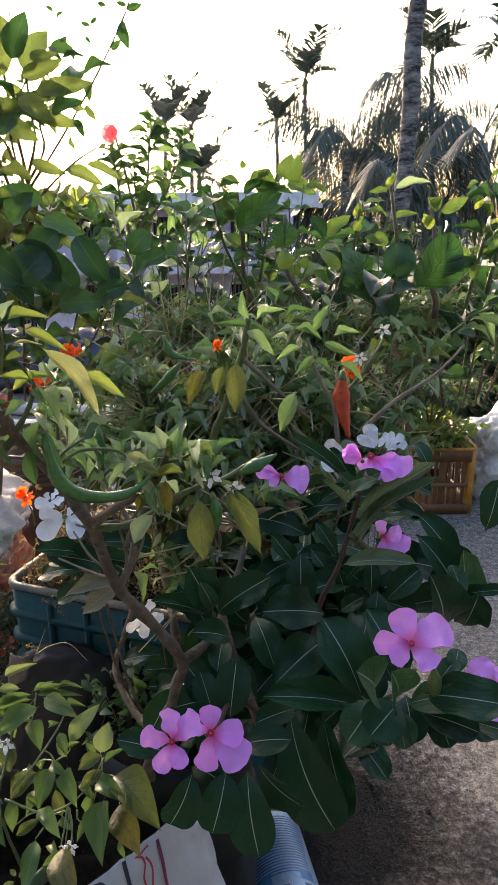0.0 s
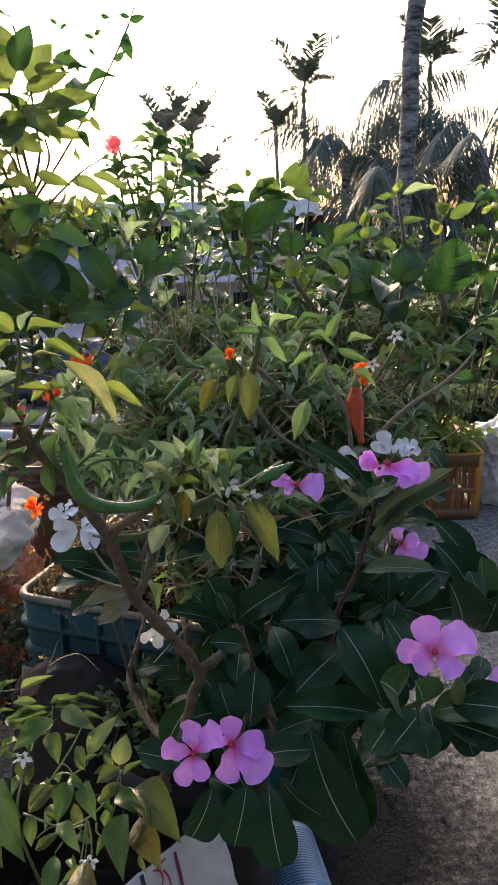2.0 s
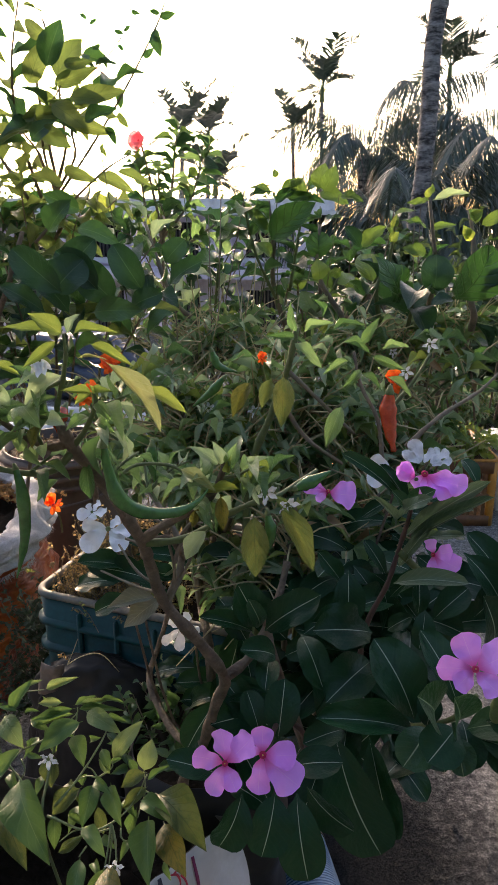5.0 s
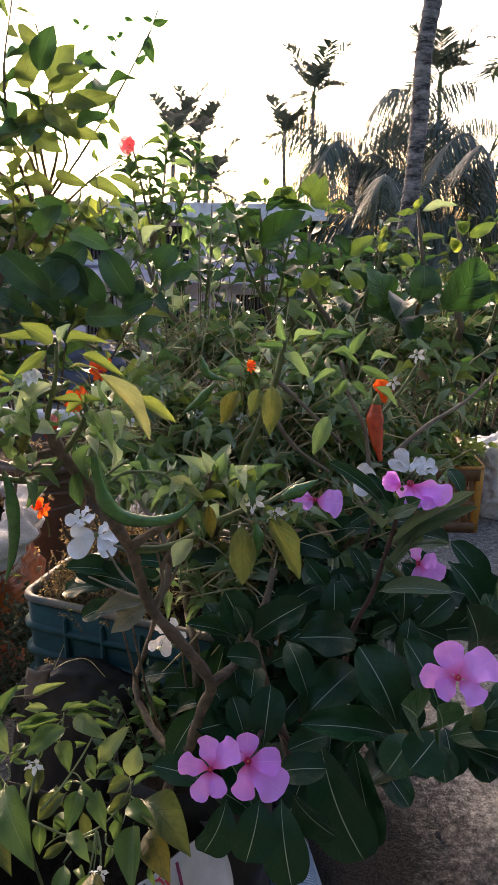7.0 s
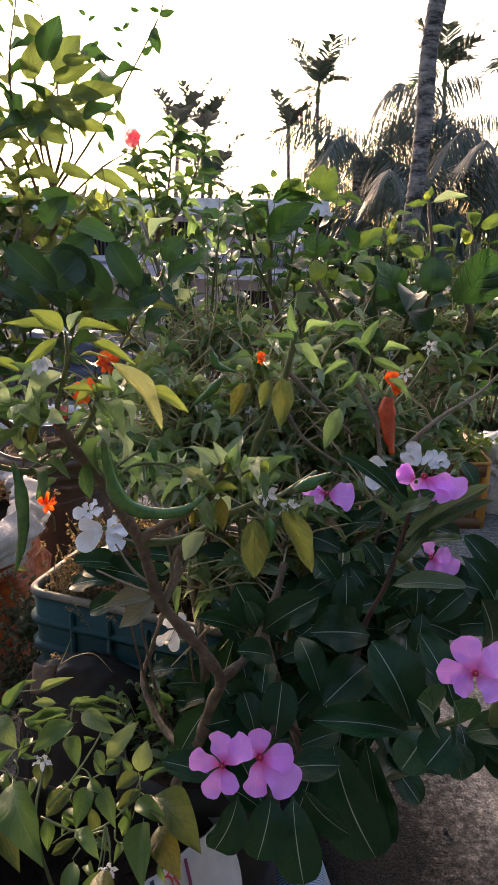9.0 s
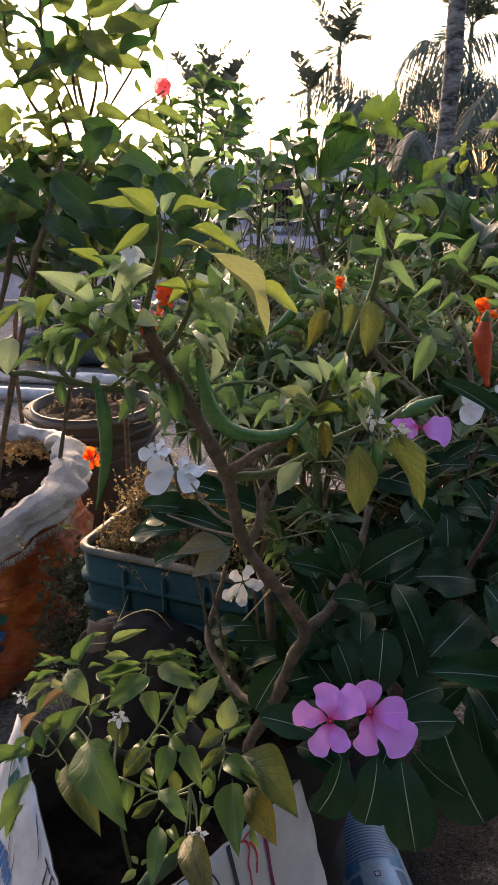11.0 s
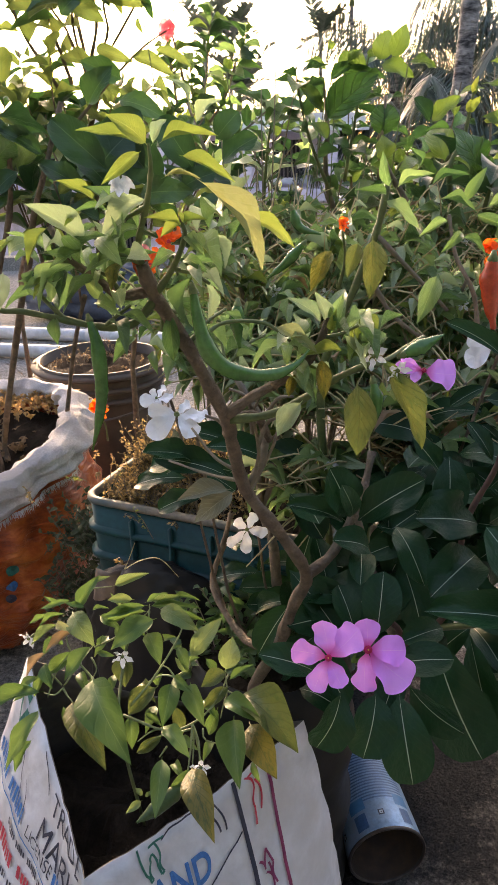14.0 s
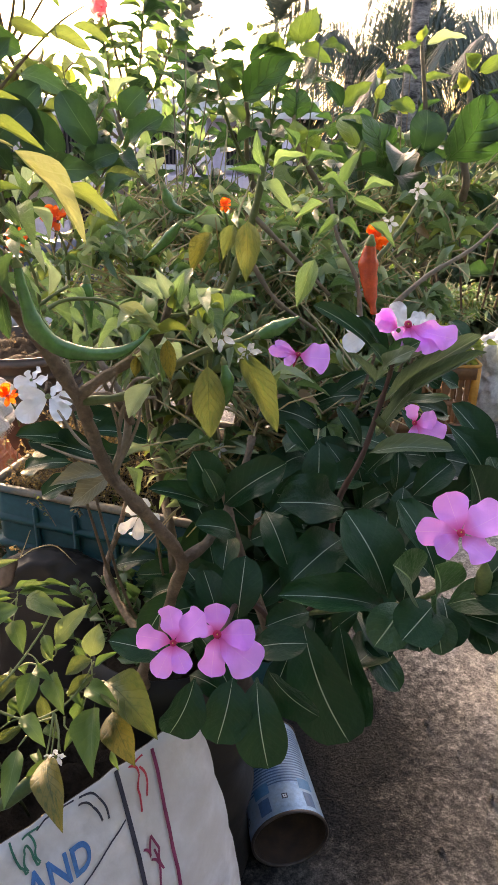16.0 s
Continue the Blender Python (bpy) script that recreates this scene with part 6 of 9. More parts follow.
leaf(small, "chili_matte", (-0.1098, 0.4222, 0.4785), (-0.1144, 0.4039, 0.4768), 0.40)
leaf(small, "chili_matte_dark", (-0.1360, 0.4099, 0.4686), (-0.1259, 0.3935, 0.4699), 0.42)
leaf(small, "chili_matte", (-0.2535, 0.4480, 0.4905), (-0.2617, 0.4377, 0.4923), 0.40)
leaf(small, "chili_matte_pale", (-0.1893, 0.4965, 0.5384), (-0.1975, 0.4979, 0.5500), 0.36)
leaf(small, "chili_matte_dark", (-0.1406, 0.4904, 0.5342), (-0.1205, 0.4825, 0.5378), 0.30)
leaf(small, "chili_matte", (-0.2400, 0.4965, 0.5366), (-0.2513, 0.4960, 0.5463), 0.34)
for pts in ([(-0.2033, 0.4543, 0.5229), (-0.1980, 0.4481, 0.5180), (-0.1997, 0.4432, 0.5139)],
            [(-0.2021, 0.4598, 0.5277), (-0.1839, 0.4665, 0.5344), (-0.1641, 0.4788, 0.5463), (-0.1629, 0.4837, 0.5510)],
            [(-0.2207, 0.4383, 0.5089), (-0.2113, 0.4512, 0.5199), (-0.2031, 0.4604, 0.5282)],
            [(-0.2213, 0.4374, 0.5081), (-0.2161, 0.4322, 0.5043), (-0.2133, 0.4309, 0.5035)],
            [(-0.2205, 0.4377, 0.5084), (-0.2268, 0.4334, 0.5047), (-0.2351, 0.4346, 0.5053)],
            [(-0.2225, 0.4389, 0.5093), (-0.2338, 0.4466, 0.5150), (-0.2378, 0.4512, 0.5187)],
            [(-0.2219, 0.4813, 0.5466), (-0.2138, 0.4911, 0.5564), (-0.1939, 0.4936, 0.5594)],
            [(-0.2031, 0.4604, 0.5282), (-0.2176, 0.4742, 0.5401), (-0.2230, 0.4800, 0.5453)],
            [(-0.1625, 0.4800, 0.5475), (-0.1625, 0.4727, 0.5408), (-0.1628, 0.4678, 0.5363)],
            [(-0.1383, 0.4432, 0.5168), (-0.1475, 0.4444, 0.5173), (-0.1593, 0.4401, 0.5134)],
            [(-0.1383, 0.4432, 0.5168), (-0.1438, 0.4481, 0.5205), (-0.1498, 0.4500, 0.5217)],
            [(-0.1383, 0.4432, 0.5168), (-0.1397, 0.4414, 0.5153)],
            [(-0.1383, 0.4432, 0.5168), (-0.1282, 0.4487, 0.5217), (-0.1285, 0.4530, 0.5252)],
            [(-0.0994, 0.4322, 0.5103), (-0.0999, 0.4401, 0.5163), (-0.1014, 0.4463, 0.5210)],
            [(-0.0994, 0.4322, 0.5103), (-0.1015, 0.4266, 0.5063), (-0.1027, 0.4205, 0.5019)],
            [(-0.0996, 0.4358, 0.5130), (-0.0956, 0.4346, 0.5123), (-0.0899, 0.4340, 0.5122)],
            [(-0.1212, 0.4162, 0.4980), (-0.1202, 0.4051, 0.4910), (-0.1199, 0.3935, 0.4841)],
            [(-0.1211, 0.4150, 0.4972), (-0.1319, 0.4128, 0.4951), (-0.1436, 0.4113, 0.4935), (-0.1562, 0.4051, 0.4888)],
            [(-0.1389, 0.4051, 0.4898), (-0.1436, 0.3990, 0.4858)],
            [(-0.1148, 0.4150, 0.4976), (-0.1119, 0.4082, 0.4934), (-0.0924, 0.4051, 0.4927)],
            [(-0.1212, 0.4156, 0.4976), (-0.1140, 0.3959, 0.4859)],
            [(-0.1440, 0.4150, 0.4959), (-0.1518, 0.4131, 0.4942), (-0.1605, 0.4076, 0.4901)]):
    twig(small, pts, 0.0008, 0.0004, "stem_pale", "twig", 3, 5)
star_flower(small, (-0.1743, 0.4389, 0.5384), (0.05, -0.95, 0.05), 0.0098, 20)
star_flower(small, (-0.1117, 0.3815, 0.4984), (0.05, -0.95, 0.05), 0.0085, 50)
star_flower(small, (-0.2518, 0.4607, 0.5333), (-0.3, -0.9, 0.0), 0.009, 50)
pod(small, [(-0.1239, 0.3817, 0.4810), (-0.1331, 0.3743, 0.4768), (-0.1449, 0.3657, 0.4721), (-0.1523, 0.3608, 0.4696)], 0.0052, "chili_unripe")

# ---- the main chili, rising out of the black bag ----
main = thing("chili_plant", (-0.085, 0.60, 0.345), "tall woody chili plant with forked stem, green chilies and yellowing leaves", "chili plant", "chili plants")
twig(main, [(-0.085, 0.60, 0.34), (-0.0896, 0.5650, 0.3970), (-0.0668, 0.5500, 0.4576), (-0.0518, 0.5300, 0.5216), (-0.0424, 0.5150, 0.5596), (-0.0610, 0.5000, 0.6035), (-0.0865, 0.4850, 0.6497), (-0.0941, 0.4700, 0.6916), (-0.0979, 0.4600, 0.7164), (-0.1151, 0.4350, 0.7684), (-0.1269, 0.4100, 0.8027), (-0.1310, 0.4020, 0.8205)], 0.0056, 0.0036, "bark", "stem", 5, 10)
twig(main, [(-0.1310, 0.4020, 0.8205), (-0.1312, 0.4000, 0.8309), (-0.1250, 0.3950, 0.8482), (-0.1213, 0.3920, 0.8621), (-0.1206, 0.3900, 0.8687), (-0.1210, 0.3900, 0.8761)], 0.0020, 0.0007, "stem")
twig(main, [(-0.1269, 0.4100, 0.8027), (-0.1159, 0.4050, 0.8174), (-0.1081, 0.4000, 0.8332), (-0.1092, 0.4000, 0.8406)], 0.0020, 0.0010, "stem")
twig(main, [(-0.1270, 0.4100, 0.8005), (-0.1392, 0.4100, 0.7879), (-0.1541, 0.4050, 0.7870), (-0.1724, 0.4000, 0.7920), (-0.1947, 0.4000, 0.7964), (-0.2055, 0.3950, 0.7985), (-0.2146, 0.3900, 0.8083)], 0.0024, 0.0012, "stem")
twig(main, [(-0.1310, 0.4100, 0.8047), (-0.1453, 0.4100, 0.8028), (-0.1562, 0.4050, 0.8123), (-0.1651, 0.4000, 0.8223), (-0.1755, 0.4000, 0.8388)], 0.0030, 0.0016, "bark")
twig(main, [(-0.0969, 0.4600, 0.7164), (-0.0797, 0.4550, 0.7310), (-0.0618, 0.4500, 0.7432), (-0.0450, 0.4450, 0.7580), (-0.0383, 0.4400, 0.7721), (-0.0346, 0.4400, 0.7859)], 0.0036, 0.0018, "bark")
twig(main, [(-0.0953, 0.4620, 0.7127), (-0.0711, 0.4600, 0.7167), (-0.0513, 0.4550, 0.7278), (-0.0312, 0.4500, 0.7434), (-0.0143, 0.4500, 0.7519), (-0.0011, 0.4550, 0.7538), (0.0298, 0.5000, 0.7575)], 0.0030, 0.0014, "stem")
twig(main, [(-0.0854, 0.4850, 0.6497), (-0.0743, 0.4900, 0.6772), (-0.0766, 0.5000, 0.6976), (-0.0903, 0.5100, 0.7180), (-0.1023, 0.5200, 0.7307)], 0.0032, 0.0018, "bark_grey")
twig(main, [(-0.0707, 0.4900, 0.6875), (-0.0781, 0.4700, 0.7129), (-0.0919, 0.4650, 0.7146)], 0.003, 0.002, "bark")
twig(main, [(-0.0424, 0.5150, 0.5596), (-0.0194, 0.5400, 0.5677), (0.0021, 0.5600, 0.6085), (0.0111, 0.5800, 0.6391)], 0.0048, 0.003, "bark")
twig(main, [(-0.0668, 0.5500, 0.4595), (-0.0987, 0.5900, 0.4327), (-0.1364, 0.6500, 0.4506), (-0.1278, 0.6800, 0.4830), (-0.1206, 0.7000, 0.5111)], 0.0042, 0.0026, "bark")
twig(main, [(-0.1052, 0.4300, 0.7759), (-0.0936, 0.4400, 0.7812), (-0.0722, 0.4400, 0.7813), (-0.0613, 0.4400, 0.7751)], 0.0012, 0.001, "stem")
for pts in ([(-0.0835, 0.4870, 0.6509), (-0.0772, 0.4800, 0.6816), (-0.0803, 0.4750, 0.7110), (-0.0731, 0.4700, 0.7314)], [(-0.0824, 0.4870, 0.6531), (-0.0676, 0.4900, 0.6835), (-0.0630, 0.4900, 0.7056)], [(-0.0918, 0.4750, 0.6835), (-0.1011, 0.4700, 0.7069), (-0.1117, 0.4700, 0.7125)],
            [(-0.0773, 0.4800, 0.6876), (-0.0693, 0.4700, 0.7093), (-0.0501, 0.4700, 0.7133)], [(-0.0866, 0.4870, 0.6616), (-0.1095, 0.5000, 0.6679), (-0.1290, 0.5200, 0.6828)], [(-0.0835, 0.4870, 0.6552), (-0.1176, 0.5200, 0.6451), (-0.1536, 0.5500, 0.6421)], [(-0.0800, 0.4750, 0.7110), (-0.0852, 0.4700, 0.7258), (-0.0956, 0.4700, 0.7311)],
            [(-0.0746, 0.4780, 0.7061), (-0.0643, 0.4750, 0.7225), (-0.0541, 0.4700, 0.7261)], [(-0.0958, 0.4700, 0.7013), (-0.1069, 0.4800, 0.7277), (-0.1110, 0.4900, 0.7432)]):
    twig(main, pts, 0.0016, 0.0008, "bark_grey", "twig")
# crown of the leading shoot
leaf(main, "chili_lime", (-0.1219, 0.3920, 0.8749), (-0.1385, 0.3850, 0.8879), 0.55)
leaf(main, "chili_lime", (-0.1240, 0.3900, 0.8748), (-0.1501, 0.3750, 0.8815), 0.22, 20)
leaf(main, "chili_lime", (-0.1162, 0.3900, 0.8756), (-0.0879, 0.3800, 0.8784), 0.22, -10)
leaf(main, "chili_lime", (-0.1072, 0.3900, 0.8707), (-0.0810, 0.3850, 0.8587), 0.24)
leaf(main, "chili_lime", (-0.1246, 0.3900, 0.8727), (-0.1422, 0.3800, 0.8586), 0.30, -25)
leaf(main, "chili_pale", (-0.1199, 0.3920, 0.8748), (-0.1137, 0.4000, 0.8858), 0.42)
leaf(main, "chili_yellow", (-0.1168, 0.3950, 0.8606), (-0.0983, 0.3980, 0.8598), 0.05)
leaf(main, "chili_yellow", (-0.1011, 0.3950, 0.8608), (-0.0700, 0.3990, 0.8168), 0.22, -12)
leaf(main, "chili_lime", (-0.0803, 0.4000, 0.8439), (-0.0540, 0.4000, 0.8279), 0.30)
leaf(main, "chili_lime", (-0.1492, 0.3950, 0.8509), (-0.1661, 0.3900, 0.8605), 0.32)
leaf(main, "chili_pale", (-0.1240, 0.3950, 0.8520), (-0.1452, 0.3850, 0.8355), 0.46)
leaf(main, "chili_pale", (-0.1557, 0.3950, 0.8306), (-0.1810, 0.3850, 0.8506), 0.40)
leaf(main, "chili_lime", (-0.1860, 0.3900, 0.8361), (-0.2032, 0.3800, 0.8201), 0.30, 30)
leaf(main, "chili_pale", (-0.1956, 0.3850, 0.8194), (-0.1968, 0.3750, 0.8015), 0.75)
leaf(main, "chili_pale", (-0.2008, 0.3850, 0.8169), (-0.2136, 0.3750, 0.8167), 0.55)
leaf(main, "chili_pale", (-0.1940, 0.3900, 0.8262), (-0.1773, 0.3850, 0.8340), 0.55)
leaf(main, "chili_lime", (-0.1724, 0.3900, 0.8396), (-0.1812, 0.3800, 0.8232), 0.35)
leaf(main, "chili", (-0.1967, 0.3850, 0.8318), (-0.2078, 0.3750, 0.8197), 0.40)
leaf(main, "chili", (-0.1577, 0.3950, 0.8292), (-0.1731, 0.3850, 0.8205), 0.35)
leaf(main, "chili", (-0.1506, 0.3950, 0.8341), (-0.1364, 0.3850, 0.8216), 0.50)
leaf(main, "chili_gold", (-0.1386, 0.3900, 0.8234), (-0.1430, 0.3850, 0.8098), 0.50)
leaf(main, "chili_lime", (-0.1092, 0.4000, 0.8382), (-0.1257, 0.3900, 0.8434), 0.30)
leaf(main, "chili_lime", (-0.1087, 0.4000, 0.8401), (-0.1192, 0.3950, 0.8338), 0.50)
leaf(main, "chili_lime", (-0.1087, 0.4000, 0.8394), (-0.0958, 0.3950, 0.8420), 0.42)
leaf(main, "chili_lime", (-0.1079, 0.4000, 0.8406), (-0.1098, 0.3950, 0.8457), 0.70)
leaf(main, "chili", (-0.1080, 0.4000, 0.8345), (-0.0970, 0.3900, 0.8256), 0.45)
leaf(main, "chili", (-0.1123, 0.4000, 0.8258), (-0.1244, 0.3900, 0.8191), 0.45)
leaf(main, "chili", (-0.1103, 0.4050, 0.8213), (-0.0956, 0.3950, 0.8162), 0.38)
leaf(main, "chili_pale", (-0.1345, 0.3900, 0.8259), (-0.1218, 0.3830, 0.8249), 0.8)
leaf(main, "chili", (-0.1419, 0.4000, 0.8234), (-0.1576, 0.3900, 0.8172), 0.35)
leaf(main, "chili", (-0.1637, 0.3950, 0.8229), (-0.1749, 0.3850, 0.8280), 0.40)
leaf(main, "chili_dark", (-0.1696, 0.4000, 0.8184), (-0.1711, 0.3900, 0.8043), 0.45)
leaf(main, "chili", (-0.1769, 0.3950, 0.8140), (-0.1893, 0.3850, 0.8092), 0.35)
leaf(main, "chili_lime", (-0.1739, 0.3950, 0.8166), (-0.1848, 0.3900, 0.8043), 0.35)
leaf(main, "chili", (-0.1543, 0.4050, 0.8015), (-0.1616, 0.4000, 0.8158), 0.5)
leaf(main, "chili", (-0.1573, 0.4050, 0.8001), (-0.1415, 0.3950, 0.7953), 0.42)
leaf(main, "chili_dark", (-0.1401, 0.4200, 0.7782), (-0.1525, 0.4100, 0.7657), 0.42)
leaf(main, "chili_dark", (-0.1779, 0.4000, 0.7942), (-0.1766, 0.3950, 0.7799), 0.5)
leaf(main, "chili", (-0.1281, 0.3950, 0.8387), (-0.1454, 0.3880, 0.8311), 0.3)
leaf(main, "chili_lime", (-0.1548, 0.3900, 0.8465), (-0.1631, 0.3850, 0.8399), 0.4)
leaf(main, "chili", (-0.1431, 0.3950, 0.8461), (-0.1600, 0.3850, 0.8457), 0.2)
for k, (a, b, c) in enumerate((((-0.1562, 0.4050, 0.8123), (-0.1638, 0.4000, 0.8210), (-0.1698, 0.4000, 0.8287)), ((-0.1453, 0.4100, 0.8028), (-0.1478, 0.4050, 0.8123), (-0.1572, 0.4000, 0.8183)), ((-0.1651, 0.4000, 0.8223), (-0.1776, 0.4000, 0.8211), (-0.1893, 0.4000, 0.8159)), ((-0.1250, 0.3950, 0.8482), (-0.1342, 0.3950, 0.8436), (-0.1411, 0.3900, 0.8417)), ((-0.1159, 0.4050, 0.8174), (-0.1050, 0.4050, 0.8148), (-0.0970, 0.4050, 0.8095)),
                               ((-0.1081, 0.4000, 0.8332), (-0.0989, 0.4000, 0.8344), (-0.0911, 0.4000, 0.8380)), ((-0.1316, 0.4020, 0.8205), (-0.1391, 0.4000, 0.8247), (-0.1498, 0.4000, 0.8260)), ((-0.1724, 0.4000, 0.7920), (-0.1826, 0.4000, 0.8025), (-0.1872, 0.4000, 0.8106)), ((-0.1541, 0.4050, 0.7870), (-0.1465, 0.4050, 0.7932), (-0.1390, 0.4050, 0.7987)))):
    spray(main, [a, b, c], ["chili", "chili", "chili_pale", "chili_dark", "chili_dark"], 5, 0.029, 0.36, "lance", 330 + k, "stem", 0.0013, 0.0008, 0.4)
for k, (a, b, c) in enumerate((((-0.0450, 0.4450, 0.7580), (-0.0532, 0.4450, 0.7660), (-0.0596, 0.4450, 0.7724)), ((-0.0383, 0.4400, 0.7721), (-0.0264, 0.4400, 0.7752), (-0.0177, 0.4400, 0.7798)), ((-0.0143, 0.4500, 0.7519), (-0.0088, 0.4500, 0.7617), (-0.0112, 0.4500, 0.7713)), ((-0.0618, 0.4500, 0.7432), (-0.0556, 0.4500, 0.7516), (-0.0463, 0.4450, 0.7532)), ((-0.0903, 0.5100, 0.7180), (-0.1023, 0.5200, 0.7347), (-0.1066, 0.5300, 0.7496)),
                               ((-0.1151, 0.4350, 0.7684), (-0.1060, 0.4400, 0.7797), (-0.0942, 0.4500, 0.7868)), ((-0.1015, 0.5200, 0.7307), (-0.0873, 0.5300, 0.7438), (-0.0721, 0.5400, 0.7492)), ((-0.1269, 0.4100, 0.8027), (-0.1215, 0.4200, 0.7929), (-0.1140, 0.4300, 0.7879)))):
    spray(main, [a, b, c], ["chili", "chili_pale", "chili_dark", "chili"], 6, 0.030, 0.36, "lance", 350 + k, "stem", 0.0013, 0.0008, 0.4)
# the shoot on the right-hand branch
leaf(main, "chili_pale", (-0.0388, 0.4400, 0.7813), (-0.0590, 0.4350, 0.7965), 0.36)
leaf(main, "chili_pale", (-0.0359, 0.4400, 0.7822), (-0.0430, 0.4370, 0.7997), 0.48)
leaf(main, "chili", (-0.0322, 0.4400, 0.7813), (-0.0269, 0.4370, 0.7988), 0.48)
leaf(main, "chili_lime", (-0.0335, 0.4370, 0.7774), (-0.0306, 0.4340, 0.7906), 0.42)
leaf(main, "chili_pale", (-0.0267, 0.4400, 0.7798), (-0.0052, 0.4380, 0.7887), 0.26)
leaf(main, "chili_lime", (-0.0155, 0.4500, 0.7868), (-0.0071, 0.4450, 0.7694), 0.50)
leaf(main, "chili_yellow", (-0.0660, 0.4400, 0.7791), (-0.0407, 0.4350, 0.7650), 0.34)
leaf(main, "chili_gold", (-0.0383, 0.4400, 0.7611), (-0.0361, 0.4350, 0.7366), 0.42)
leaf(main, "chili_gold", (-0.0528, 0.4400, 0.7513), (-0.0571, 0.4370, 0.7374), 0.5)
leaf(main, "chili_lime", (-0.0250, 0.4450, 0.7630), (-0.0501, 0.4400, 0.7610), 0.32)
leaf(main, "chili_pale", (-0.0561, 0.4420, 0.7588), (-0.0433, 0.4380, 0.7471), 0.5)
leaf(main, "chili_lime", (-0.0200, 0.4500, 0.7649), (-0.0172, 0.4470, 0.7844), 0.4)
leaf(main, "chili_pale", (-0.0483, 0.4500, 0.7306), (-0.0636, 0.4450, 0.7089), 0.55)
leaf(main, "chili_olive", (-0.0162, 0.4500, 0.7446), (-0.0145, 0.4450, 0.6963), 0.46)
leaf(main, "chili_olive", (0.0006, 0.4550, 0.7532), (0.0265, 0.4520, 0.6977), 0.31)
leaf(main, "chili_lime", (-0.0028, 0.4550, 0.7555), (0.0138, 0.4500, 0.7388), 0.3)
leaf(main, "chili", (-0.0051, 0.4550, 0.7637), (-0.0250, 0.4500, 0.7697), 0.4)
leaf(main, "grey_leaf", (-0.1008, 0.5500, 0.6162), (-0.1341, 0.5400, 0.5912), 0.6)
leaf(main, "grey_leaf", (-0.1044, 0.5500, 0.6171), (-0.1482, 0.5400, 0.6102), 0.4)
hung = petal_flower(main, (-0.1338, 0.385, 0.8627), (0.10, -0.35, -0.90), 0.004, "white", 18, 5, 0.34, "dart", "calyx", 0.55, (), "", 0.006)
for tip, w in (((-0.1399, 0.385, 0.8588), 0.4), ((-0.1381, 0.381, 0.8552), 0.42), ((-0.1336, 0.378, 0.8534), 0.42), ((-0.1297, 0.38, 0.8544), 0.42), ((-0.1271, 0.384, 0.8567), 0.38)):
    leaf(hung, "white", (-0.1338, 0.385, 0.8627), tip, w, 0, (0.1, -0.9, 0.3), "dart", "petal")
star_flower(main, (-0.0075, 0.4470, 0.7600), (0.2, -0.9, -0.2), 0.010, 10)
star_flower(main, (0.0073, 0.4500, 0.7504), (0.3, -0.8, -0.3), 0.010, 40)
pod(main, [(-0.1055, 0.4020, 0.8073), (-0.1024, 0.4000, 0.7888), (-0.0971, 0.4000, 0.7733), (-0.0846, 0.4050, 0.7626), (-0.0658, 0.4150, 0.7582), (-0.0524, 0.4220, 0.7623), (-0.0456, 0.4280, 0.7687)], 0.0047, label="curved green chili hanging from its stalk")
pod(main, [(-0.1604, 0.4000, 0.7928), (-0.1565, 0.3970, 0.7781), (-0.1560, 0.3950, 0.7552), (-0.1596, 0.3950, 0.7368), (-0.1647, 0.3950, 0.7200)], 0.0038)
pod(main, [(-0.0066, 0.4500, 0.7437), (-0.0041, 0.4470, 0.7311), (-0.0075, 0.4450, 0.7197), (-0.0181, 0.4450, 0.7100)], 0.0042)
pod(main, [(0.0127, 0.4700, 0.7538), (0.0262, 0.4750, 0.7586), (0.0387, 0.4800, 0.7642)], 0.0048)
pod(main, [(-0.0887, 0.4700, 0.7860), (-0.0894, 0.4700, 0.7729), (-0.0880, 0.4700, 0.7577)], 0.0045)
pod(main, [(-0.1297, 0.4100, 0.8286), (-0.1326, 0.4050, 0.8214), (-0.1339, 0.4050, 0.8136)], 0.0045, "chili_ripe")

# ---- the second chili with the red pod ----
second = thing("chili_plant", (0.01, 0.68, 0.34), "leafy chili plant with one ripe red chili among green leaves", "chili plant", "chili plants")
twig(second, [(0.0, 0.66, 0.345), (-0.0294, 0.6600, 0.6369), (-0.0224, 0.6400, 0.7155), (-0.0057, 0.6300, 0.7637), (0.0095, 0.6250, 0.8108), (0.0160, 0.6250, 0.8461)], 0.0042, 0.0026, "stem", "stem", 5, 9)
twig(second, [(0.0099, 0.6250, 0.8067), (0.0365, 0.6300, 0.7809), (0.0735, 0.6400, 0.7438)], 0.0022, 0.0014, "bark_grey")
twig(second, [(0.0069, 0.6300, 0.7724), (0.0281, 0.6350, 0.7403), (0.0636, 0.6400, 0.7135)], 0.0022, 0.0014, "bark_grey")
twig(second, [(0.1250, 0.6500, 0.7284), (0.1582, 0.6600, 0.7571), (0.1999, 0.6800, 0.7779), (0.2322, 0.7000, 0.8042)], 0.0026, 0.0012, "bark_grey")
twig(second, [(0.1024, 0.6400, 0.7114), (0.0966, 0.6500, 0.7543), (0.0802, 0.6600, 0.7856), (0.0714, 0.6600, 0.8187)], 0.0022, 0.0014, "bark_grey")
twig(second, [(0.1059, 0.6400, 0.7681), (0.1276, 0.6500, 0.7931), (0.1440, 0.6600, 0.8183)], 0.002, 0.0012, "stem")
